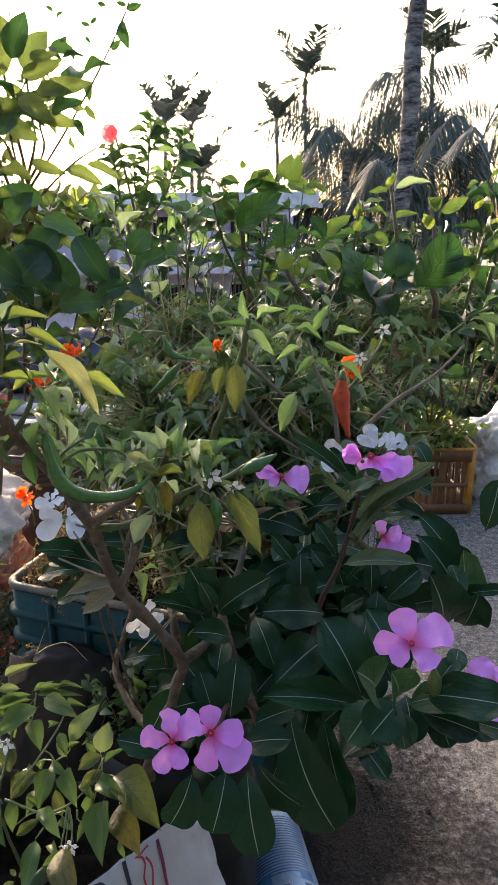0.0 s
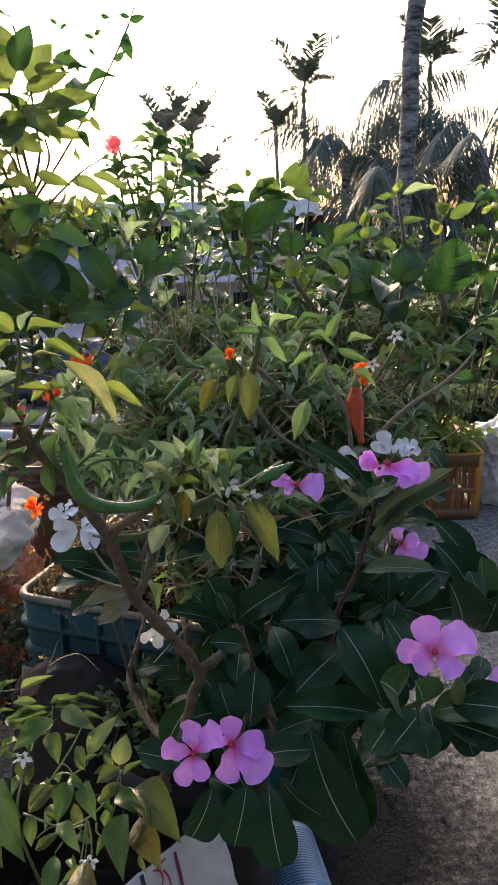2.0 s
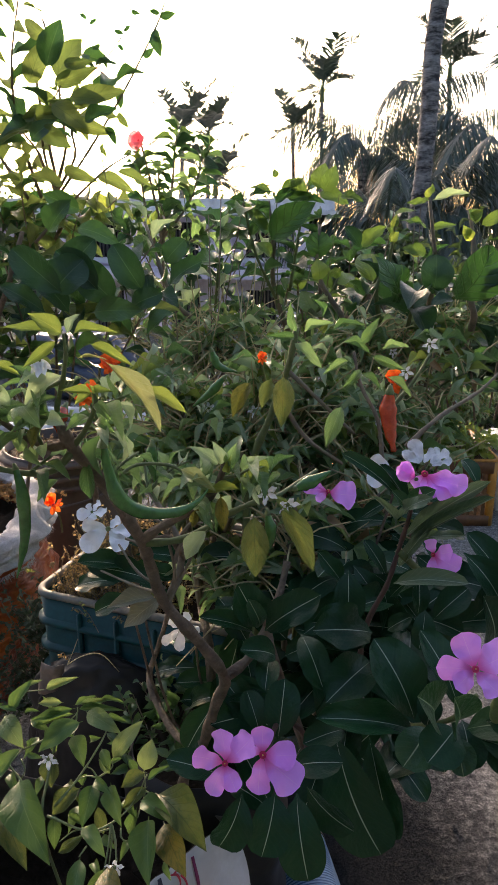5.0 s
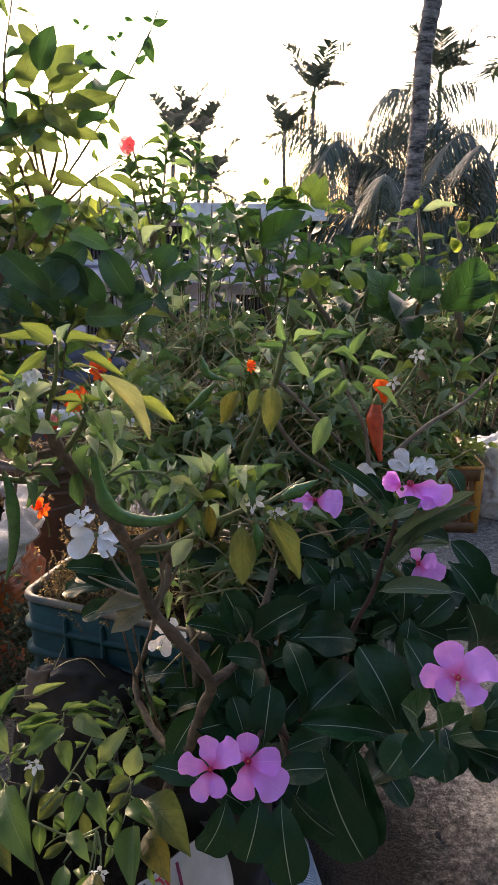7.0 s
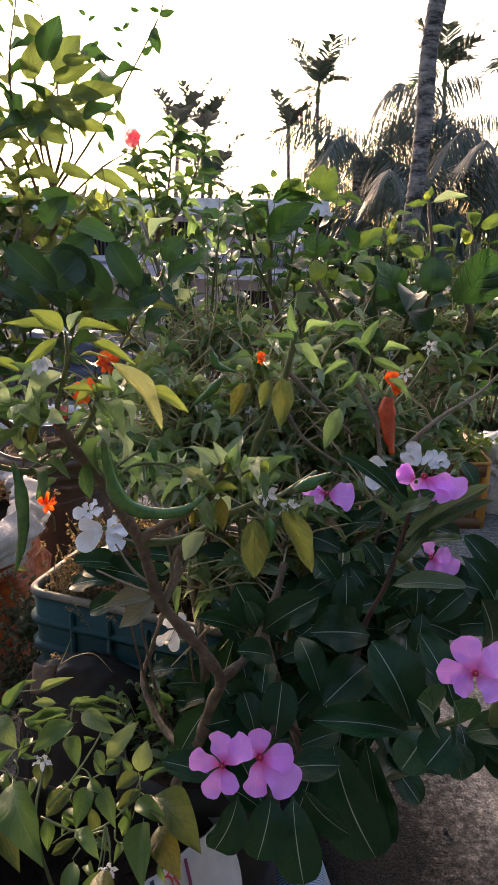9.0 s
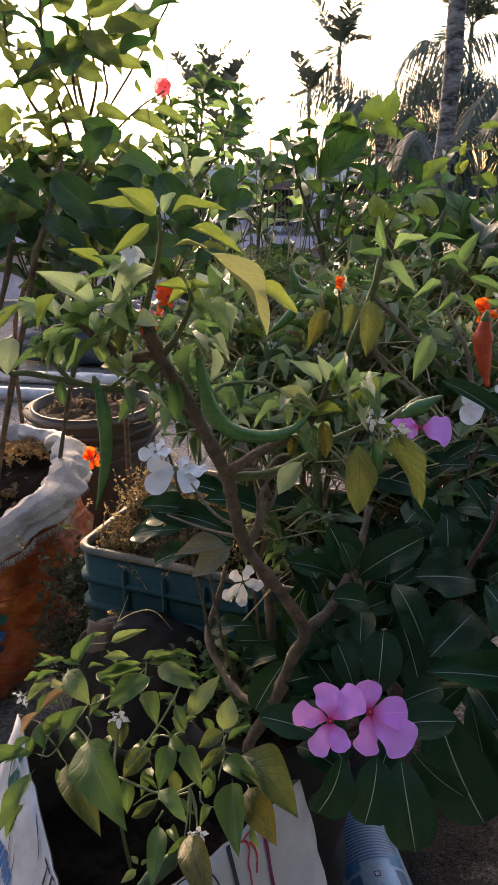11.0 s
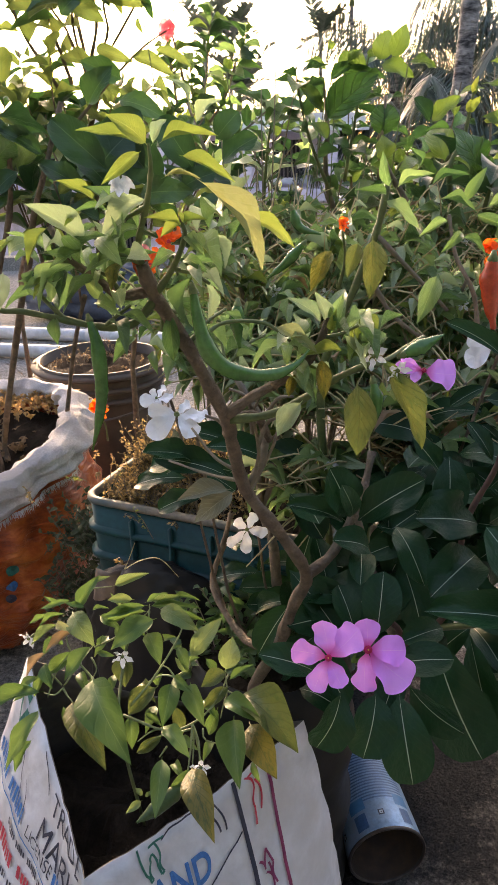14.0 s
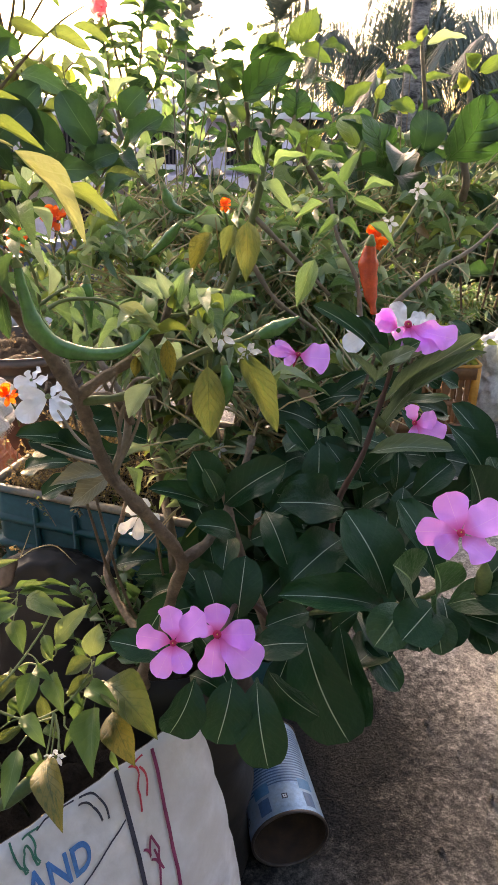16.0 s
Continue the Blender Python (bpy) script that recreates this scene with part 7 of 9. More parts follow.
pod(second, [(0.1020, 0.6250, 0.7897), (0.1014, 0.6250, 0.7713), (0.1051, 0.6250, 0.7487), (0.1094, 0.6250, 0.7319)], 0.0076, "chili_ripe", label="ripe red chili, wrinkled and glossy", tip=0.25)
pod(second, [(-0.0576, 0.6000, 0.8302), (-0.0518, 0.6000, 0.8164), (-0.0351, 0.6000, 0.8107)], 0.0038)
pod(second, [(-0.0479, 0.6200, 0.8021), (-0.0617, 0.6200, 0.7869), (-0.0779, 0.6200, 0.7736)], 0.0042)
leaf(second, "chili_gold", (-0.0237, 0.6400, 0.7944), (-0.0417, 0.6300, 0.7612), 0.45)
leaf(second, "chili_olive", (0.0049, 0.6100, 0.8082), (0.0036, 0.6000, 0.7610), 0.46)
leaf(second, "chili_olive", (-0.0058, 0.6100, 0.8039), (-0.0140, 0.6000, 0.7779), 0.5)
leaf(second, "chili", (0.0589, 0.6200, 0.7780), (0.0444, 0.6100, 0.7395), 0.42)
leaf(second, "chili_dark", (0.0741, 0.6200, 0.8061), (0.0922, 0.6100, 0.7929), 0.35)
for k, (a, b, w) in enumerate((((0.0130, 0.6200, 0.8339), (0.0387, 0.6000, 0.8138), 0.40), ((0.0151, 0.6200, 0.8380), (-0.0118, 0.6000, 0.8425), 0.32), ((0.0171, 0.6200, 0.8420), (0.0102, 0.6200, 0.8691), 0.42), ((0.0214, 0.6200, 0.8420), (0.0479, 0.6100, 0.8526), 0.40),
                               ((0.0469, 0.6200, 0.8424), (0.0750, 0.6100, 0.8510), 0.36), ((0.0559, 0.6200, 0.8346), (0.0810, 0.6100, 0.8256), 0.40))):
    leaf(second, ("chili", "chili_dark", "chili")[k % 3], a, b, w * 0.78, rng.uniform(-40, 40))
for k, (a, b, w) in enumerate((((0.0733, 0.6200, 0.8308), (0.0883, 0.6200, 0.8568), 0.42), ((0.0824, 0.6200, 0.8228), (0.1120, 0.6100, 0.8119), 0.34), ((0.0907, 0.6200, 0.8270), (0.1143, 0.6100, 0.8321), 0.36), ((0.0384, 0.6300, 0.8538), (0.0292, 0.6300, 0.8713), 0.50),
                               ((0.0746, 0.6200, 0.8103), (0.0573, 0.6100, 0.7945), 0.42), ((0.0970, 0.6200, 0.8044), (0.1188, 0.6100, 0.7870), 0.32), ((0.0633, 0.6200, 0.8184), (0.0394, 0.6100, 0.8067), 0.36))):
    leaf(second, ("chili_dark", "chili", "chili", "chili_dark")[k % 4], a, b, w * 0.85, rng.uniform(-40, 40))
star_flower(second, (0.1421, 0.6600, 0.8270), (0.2, -0.9, -0.2), 0.010, 10)
star_flower(second, (0.1218, 0.6600, 0.8001), (-0.2, -0.9, -0.2), 0.009, 30)


# ---- pink periwinkle ----
vinca = thing("periwinkle", (0.03, 0.60, 0.345), "pink flowering periwinkle with glossy dark leaves and pale midribs", "periwinkle", "periwinkles")
twig(vinca, [(-0.02, 0.62, 0.345), (0.0570, 0.5000, 0.5242), (0.0677, 0.5000, 0.5693), (0.0746, 0.5050, 0.6204), (0.0899, 0.5100, 0.6551), (0.0982, 0.5150, 0.6839), (0.1051, 0.5150, 0.7156), (0.1072, 0.5150, 0.7338)], 0.0028, 0.0015, "stem_red", "stem", 5, 9)
twig(vinca, [(-0.02, 0.60, 0.345), (0.0278, 0.4700, 0.5235), (0.0066, 0.4500, 0.5740), (-0.0046, 0.4000, 0.5858), (-0.0077, 0.3920, 0.5881)], 0.003, 0.0016, "stem_red")
twig(vinca, [(0.0570, 0.5000, 0.5242), (0.0907, 0.4600, 0.5612), (0.1069, 0.4300, 0.5861), (0.1218, 0.4000, 0.6185), (0.1241, 0.3720, 0.6577)], 0.0026, 0.0014, "stem")
twig(vinca, [(0.0278, 0.4700, 0.5235), (0.0014, 0.4900, 0.5942), (-0.0052, 0.5000, 0.6167), (-0.0137, 0.5050, 0.6371)], 0.004, 0.002, "bark")
twig(vinca, [(0.0982, 0.5150, 0.6839), (0.1262, 0.5300, 0.6556), (0.1403, 0.5500, 0.6611)], 0.003, 0.002, "stem")
FRONT, DOWN = (0.1, -0.85, 0.5), (0.0, -1.0, -0.25)
set_flower(vinca, (-0.0315, 0.372, 0.6006), (-0.15, -0.8, 0.58), (((-0.035, 0.3847, 0.6173), 0.77), ((-0.0531, 0.3768, 0.6016), 0.67), ((-0.0401, 0.3619, 0.5845), 0.65), ((-0.0234, 0.3615, 0.5882), 0.65), ((-0.0137, 0.3798, 0.616), 0.81)), label="pink five-petalled flower with a red eye")
set_flower(vinca, (-0.0075, 0.386, 0.5958), (0.12, -0.82, 0.56), (((-0.0085, 0.3962, 0.6109), 0.85), ((0.0151, 0.3884, 0.5944), 0.83), ((0.0171, 0.3775, 0.5782), 0.81), ((-0.0103, 0.372, 0.5759), 0.77), ((-0.0225, 0.3872, 0.6008), 0.72)), label="pink five-petalled flower with a red eye")
set_flower(vinca, (0.1191, 0.365, 0.6814), (-0.05, -0.68, 0.73), (((0.1133, 0.3809, 0.6958), 0.84), ((0.143, 0.3725, 0.6901), 0.92), ((0.132, 0.3538, 0.6719), 0.88), ((0.1059, 0.3569, 0.673), 0.74), ((0.0958, 0.3661, 0.6808), 0.64)), label="pink five-petalled flower with a red eye")
set_flower(vinca, (0.1116, 0.505, 0.7539), (0.0, -0.8, 0.55), (((0.1039, 0.4975, 0.743), 0.85), ((0.1171, 0.4941, 0.7381), 1.0), ((0.1327, 0.4957, 0.7404), 0.85), ((0.143, 0.4992, 0.7454), 0.62)), label="drooping pink flower seen edge-on")
set_flower(vinca, (0.0447, 0.567, 0.7134), (0.1, -0.75, 0.65), (((0.0689, 0.5671, 0.7098), 1.25), ((0.0267, 0.5715, 0.7214), 0.36), ((0.0216, 0.5666, 0.7165), 0.4), ((0.0337, 0.5599, 0.7069), 0.5)), label="half-open pink flower turned sideways")
set_flower(vinca, (0.1291, 0.525, 0.6763), (-0.45, -0.8, 0.4), (((0.1267, 0.5322, 0.6879), 0.85), ((0.1435, 0.5198, 0.6822), 0.95), ((0.1482, 0.5114, 0.6706), 0.85), ((0.1302, 0.5181, 0.6638), 0.85)), label="pink flower turned aside with a red eye")
petal_flower(vinca, (0.1733, 0.3680, 0.6477), (0.30, -0.40, 0.86), 0.0225, spin=40, w=0.9, cup=0.04, tube=0.006)
furled = set_flower(vinca, (0.1048, 0.5000, 0.7512), (-0.2, -0.8, 0.5), (((0.0888, 0.4960, 0.7620), 0.55), ((0.0925, 0.4990, 0.7650), 0.45), ((0.0890, 0.4940, 0.7560), 0.40)), "pink", "calyx", "wilting pale pink flower, half furled")
pod(vinca, [(0.1370, 0.3700, 0.6386), (0.1353, 0.3650, 0.6552), (0.1330, 0.3620, 0.6677)], 0.0045, "calyx", "bud")
# leaves of the flowering shoot in front
vleaf(vinca, (0.1266, 0.3900, 0.6175), (0.1636, 0.3700, 0.6400), 0.46, 0, "vinca_new")
vleaf(vinca, (0.1389, 0.4000, 0.6062), (0.1670, 0.3800, 0.6002), 0.62)
vleaf(vinca, (0.1637, 0.56, 0.6612), (0.1995, 0.54, 0.614), 0.5)
vleaf(vinca, (0.1719, 0.5, 0.6062), (0.1579, 0.48, 0.6653), 0.62)
vleaf(vinca, (0.1978, 0.54, 0.6107), (0.1943, 0.52, 0.6662), 0.5, 0, "vinca_new")
vleaf(vinca, (0.1271, 0.55, 0.6015), (0.1627, 0.53, 0.5992), 0.5)
vleaf(vinca, (0.1277, 0.53, 0.6217), (0.1204, 0.51, 0.5958), 0.6)
vleaf(vinca, (0.0752, 0.49, 0.6188), (0.0281, 0.47, 0.6455), 0.62)
vleaf(vinca, (0.1029, 0.56, 0.616), (0.128, 0.54, 0.6568), 0.3)
vleaf(vinca, (0.2105, 0.55, 0.5746), (0.2152, 0.53, 0.6208), 0.6)
vleaf(vinca, (0.1335, 0.6, 0.6586), (0.1683, 0.58, 0.6158), 0.35)
vleaf(vinca, (0.0932, 0.6, 0.6179), (0.133, 0.58, 0.5834), 0.4)
vleaf(vinca, (0.0731, 0.6, 0.6271), (0.1067, 0.58, 0.5746), 0.4)
vleaf(vinca, (0.1046, 0.4, 0.6095), (0.0848, 0.38, 0.5943), 0.85, 0, "vinca_new")
vleaf(vinca, (0.1177, 0.39, 0.6129), (0.1216, 0.37, 0.5972), 0.75, 0, "vinca_new")
vleaf(vinca, (0.101, 0.385, 0.6314), (0.0864, 0.365, 0.6615), 0.8, 0, "vinca_new")
vleaf(vinca, (0.1129, 0.38, 0.6308), (0.107, 0.36, 0.6651), 0.7, 0, "vinca_new")
vleaf(vinca, (0.1428, 0.4, 0.6139), (0.1669, 0.38, 0.6226), 0.42)
vleaf(vinca, (-0.0377, 0.3950, 0.5694), (-0.0735, 0.3900, 0.5859), 0.50)
vleaf(vinca, (-0.0217, 0.3900, 0.5586), (-0.0367, 0.3750, 0.5268), 0.70, face=DOWN)
vleaf(vinca, (0.0015, 0.4000, 0.5499), (-0.0074, 0.3750, 0.5191), 0.80, face=DOWN)
vleaf(vinca, (0.0170, 0.4050, 0.5456), (0.0252, 0.3750, 0.4985), 0.58, face=DOWN)
vleaf(vinca, (0.0244, 0.4100, 0.5469), (0.0570, 0.3900, 0.5281), 0.70, face=DOWN)
vleaf(vinca, (0.0141, 0.4100, 0.5644), (0.0480, 0.4000, 0.5784), 0.60)
vleaf(vinca, (0.0501, 0.4700, 0.5423), (0.0856, 0.4300, 0.4629), 0.50, face=DOWN)
vleaf(vinca, (0.0772, 0.4700, 0.5404), (0.0957, 0.4400, 0.4665), 0.34, face=DOWN)
vleaf(vinca, (0.0033, 0.4300, 0.5706), (0.0081, 0.4500, 0.6087), 0.62)
vleaf(vinca, (-0.0104, 0.4400, 0.5670), (-0.0212, 0.4600, 0.5897), 0.6)
vleaf(vinca, (0.0542, 0.4600, 0.5554), (0.0225, 0.4400, 0.5583), 0.55)
# narrow leaves of the upright shoot, pale undersides with backlit sheen in their colour
vleaf(vinca, (0.1039, 0.53, 0.6881), (0.1637, 0.51, 0.7467), 0.13, 0, "vinca_under")
vleaf(vinca, (0.1065, 0.52, 0.6892), (0.1647, 0.5, 0.7379), 0.14, 0, "vinca_under")
vleaf(vinca, (0.0972, 0.535, 0.7013), (0.1387, 0.515, 0.7377), 0.14, 0, "vinca_under")
vleaf(vinca, (0.1101, 0.53, 0.6835), (0.1484, 0.51, 0.7012), 0.2, 0, "vinca_under")
vleaf(vinca, (0.0935, 0.5, 0.663), (0.1465, 0.48, 0.6751), 0.27, 0, "vinca_under")
vleaf(vinca, (0.1023, 0.53, 0.6622), (0.1225, 0.51, 0.7117), 0.16, 0, "vinca_under")
vleaf(vinca, (0.0966, 0.53, 0.6984), (0.0744, 0.51, 0.733), 0.15, 0, "vinca_under")
vleaf(vinca, (0.0971, 0.5, 0.7234), (0.1134, 0.48, 0.745), 0.3, 0, "vinca_under")
# the whorl below the flower on the right
vleaf(vinca, (0.1000, 0.4200, 0.5900), (0.0288, 0.4100, 0.6068), 0.32)
vleaf(vinca, (0.1007, 0.4250, 0.5951), (0.0732, 0.4550, 0.6419), 0.60)
vleaf(vinca, (0.1073, 0.4150, 0.5976), (0.1090, 0.4250, 0.6192), 0.75)
vleaf(vinca, (0.1029, 0.4150, 0.5918), (0.0887, 0.3900, 0.5879), 1.20)
vleaf(vinca, (0.1065, 0.4100, 0.5958), (0.1139, 0.3850, 0.5865), 0.95)
vleaf(vinca, (0.1261, 0.4000, 0.6166), (0.1268, 0.3750, 0.5968), 0.70)
vleaf(vinca, (0.1170, 0.4200, 0.5927), (0.1332, 0.4000, 0.5828), 0.75)
vleaf(vinca, (0.1428, 0.4000, 0.6129), (0.1523, 0.3750, 0.5941), 0.70)
vleaf(vinca, (0.1193, 0.3900, 0.6181), (0.0979, 0.3700, 0.6075), 0.95)
vleaf(vinca, (0.1476, 0.4000, 0.6008), (0.1545, 0.3800, 0.5960), 1.2)
vleaf(vinca, (0.1712, 0.4000, 0.5986), (0.1844, 0.3800, 0.5971), 0.9)
vleaf(vinca, (0.1263, 0.4100, 0.6175), (0.1042, 0.4450, 0.6566), 0.42)
vleaf(vinca, (0.1381, 0.3900, 0.6263), (0.1525, 0.3700, 0.6185), 0.6)
vleaf(vinca, (0.1311, 0.3700, 0.6407), (0.1759, 0.3450, 0.6526), 0.54)
vleaf(vinca, (0.1309, 0.3750, 0.6227), (0.1651, 0.3600, 0.6199), 0.62)
vleaf(vinca, (0.1470, 0.3700, 0.6557), (0.1529, 0.3800, 0.6674), 0.8, 0, "vinca_new")
vleaf(vinca, (0.1338, 0.3700, 0.6429), (0.1511, 0.3750, 0.6646), 0.5, 0, "vinca_new")
vleaf(vinca, (0.1682, 0.3800, 0.6107), (0.1939, 0.3600, 0.6149), 0.5)
# middle and upper leaves
vleaf(vinca, (0.0776, 0.4900, 0.6242), (0.0281, 0.4600, 0.6445), 0.52)
vleaf(vinca, (0.0763, 0.4800, 0.6046), (0.0385, 0.4400, 0.5960), 0.60)
vleaf(vinca, (-0.0080, 0.4800, 0.6303), (0.0342, 0.4700, 0.6688), 0.46)
vleaf(vinca, (-0.0134, 0.4850, 0.6305), (-0.0292, 0.4800, 0.6711), 0.62)
vleaf(vinca, (-0.0122, 0.4850, 0.6306), (-0.0206, 0.4750, 0.6610), 0.4, 0, "vinca_new")
vleaf(vinca, (-0.0178, 0.4850, 0.6259), (-0.0585, 0.4700, 0.6474), 0.30)
vleaf(vinca, (0.0008, 0.4800, 0.6076), (-0.0264, 0.4600, 0.6260), 0.55)
vleaf(vinca, (-0.0044, 0.4800, 0.6051), (-0.0070, 0.4500, 0.5970), 0.60)
vleaf(vinca, (0.0216, 0.5000, 0.6149), (0.0383, 0.4600, 0.5912), 0.5)
vleaf(vinca, (0.0597, 0.5200, 0.6633), (0.0590, 0.5000, 0.6252), 0.62)
vleaf(vinca, (0.0900, 0.5150, 0.6617), (0.0728, 0.5300, 0.6862), 0.36)
vleaf(vinca, (0.1351, 0.5300, 0.6127), (0.1648, 0.5400, 0.6375), 0.6)
vleaf(vinca, (0.1193, 0.5200, 0.6227), (0.1204, 0.5300, 0.6509), 0.5)
vleaf(vinca, (0.1037, 0.5100, 0.7213), (0.0816, 0.5300, 0.7522), 0.22)
vleaf(vinca, (0.1039, 0.5100, 0.7193), (0.0521, 0.5400, 0.7580), 0.14)
vleaf(vinca, (0.1023, 0.5050, 0.7269), (0.1176, 0.4900, 0.7471), 0.45, 0, "vinca_new")
vleaf(vinca, (0.0987, 0.5050, 0.7249), (0.0871, 0.5000, 0.7417), 0.5, 0, "vinca_new")
vleaf(vinca, (0.1756, 0.5500, 0.6027), (0.2076, 0.5600, 0.6312), 0.62)
vleaf(vinca, (0.2026, 0.5600, 0.6286), (0.1704, 0.5800, 0.6711), 0.45)
vleaf(vinca, (0.0597, 0.5300, 0.6402), (0.0355, 0.5400, 0.6702), 0.36)
vleaf(vinca, (0.0951, 0.5200, 0.6076), (0.1128, 0.5100, 0.6279), 0.5)
vleaf(vinca, (0.2163, 0.5500, 0.6199), (0.1889, 0.5700, 0.6488), 0.45)
vleaf(vinca, (0.1862, 0.5200, 0.6206), (0.2273, 0.5000, 0.6405), 0.22)
vleaf(vinca, (0.1864, 0.4500, 0.7171), (0.1960, 0.4600, 0.7518), 0.6)
vleaf(vinca, (0.1762, 0.5800, 0.7159), (0.1667, 0.6000, 0.7331), 0.5)
vleaf(vinca, (0.1916, 0.5000, 0.6325), (0.1859, 0.5200, 0.6527), 0.6, 0, "vinca_new")
for k in range(46):
    r = random.Random(1500 + k)
    p = Vector((r.uniform(0.05, 0.17), r.uniform(0.57, 0.68), r.uniform(0.54, 0.63)))
    d = Vector((r.uniform(-1, 1), r.uniform(-1, 0.2), r.uniform(-0.7, 0.5))).normalized() * r.uniform(0.045, 0.07)
    vleaf(vinca, tuple(p), tuple(p + d), r.uniform(0.42, 0.58))
for k in range(100):
    r = random.Random(500 + k)
    p = Vector((r.uniform(-0.06, 0.13), r.uniform(0.57, 0.70), r.uniform(0.38, 0.60)))
    d = Vector((r.uniform(-1, 1), r.uniform(-1, 0.2), r.uniform(-0.6, 0.5))).normalized() * r.uniform(0.05, 0.075)
    vleaf(vinca, tuple(p), tuple(p + d), r.uniform(0.42, 0.55))

# ---- white periwinkles ----
WHITES = (
    ((-0.1459, 0.555, 0.68), (-0.1, -0.8, 0.6), (((-0.1695, 0.5594, 0.6819), 0.56), ((-0.1682, 0.546, 0.6642), 0.62), ((-0.1284, 0.5424, 0.6661), 0.62), ((-0.1203, 0.5518, 0.68), 0.52), ((-0.1357, 0.5603, 0.6888), 0.7))),
    ((-0.1676, 0.585, 0.6826), (-0.2, -0.7, 0.7), (((-0.1818, 0.5851, 0.6786), 0.8), ((-0.1725, 0.5911, 0.6873), 0.7), ((-0.1607, 0.5915, 0.691), 0.8), ((-0.1528, 0.5819, 0.6838), 0.8), ((-0.165, 0.5781, 0.6764), 0.8))),
    ((-0.1001, 0.655, 0.5178), (-0.1, -0.85, 0.5), (((-0.1126, 0.6608, 0.5252), 0.8), ((-0.0919, 0.6627, 0.5326), 0.62), ((-0.0788, 0.6514, 0.516), 0.58), ((-0.1006, 0.6427, 0.4969), 0.48), ((-0.1199, 0.6481, 0.5022), 0.4))),
    ((0.1038, 0.6, 0.723), (-0.3, -0.75, 0.5), (((0.0859, 0.6107, 0.7284), 0.72), ((0.0834, 0.5991, 0.7094), 0.70))),
    ((0.1375, 0.63, 0.7178), (0.0, -0.75, 0.65), (((0.1298, 0.6463, 0.7366), 0.55), ((0.119, 0.6379, 0.7269), 0.45), ((0.1496, 0.6399, 0.7292), 0.45))),
    ((0.1471, 0.64, 0.7131), (0.1, -0.7, 0.7), (((0.1667, 0.6528, 0.7231), 0.36), ((0.1694, 0.6461, 0.716), 0.34), ((0.1594, 0.6421, 0.7134), 0.36), ((0.1569, 0.6541, 0.7258), 0.34))),
)
for centre, nrm, tips in WHITES:
    pl = thing("periwinkle", (-0.05, 0.66, 0.36), "white flowering periwinkle shoot with dark green leaves", "periwinkle", "periwinkles")
    c = Vector(centre)
    z = Vector(nrm).normalized()
    twig(pl, [(-0.05, 0.66, 0.36), (c.x * 0.6 - 0.02, c.y * 0.5 + 0.35, min(0.42, c.z - 0.05)), tuple(c + Vector((0.010, 0.03, -0.03))), tuple(c - z * 0.022)], 0.0017, 0.0011, "bark")
    set_flower(pl, centre, nrm, tips, "white", "calyx", "white five-petalled flower")
    for k in range(5):
        a = k * 2.4 + centre[0] * 40
        b = c + Vector((0.012, 0.05, -0.05 - 0.012 * k))
        vleaf(pl, tuple(b), tuple(b + Vector((math.cos(a) * 0.055, 0.015 + math.sin(a) * 0.02, -0.018))), 0.42)

vleaf(pl, (-0.1374, 0.5800, 0.6288), (-0.1775, 0.5600, 0.6445), 0.40)
vleaf(pl, (-0.1096, 0.5800, 0.6138), (-0.1716, 0.5700, 0.6352), 0.36)


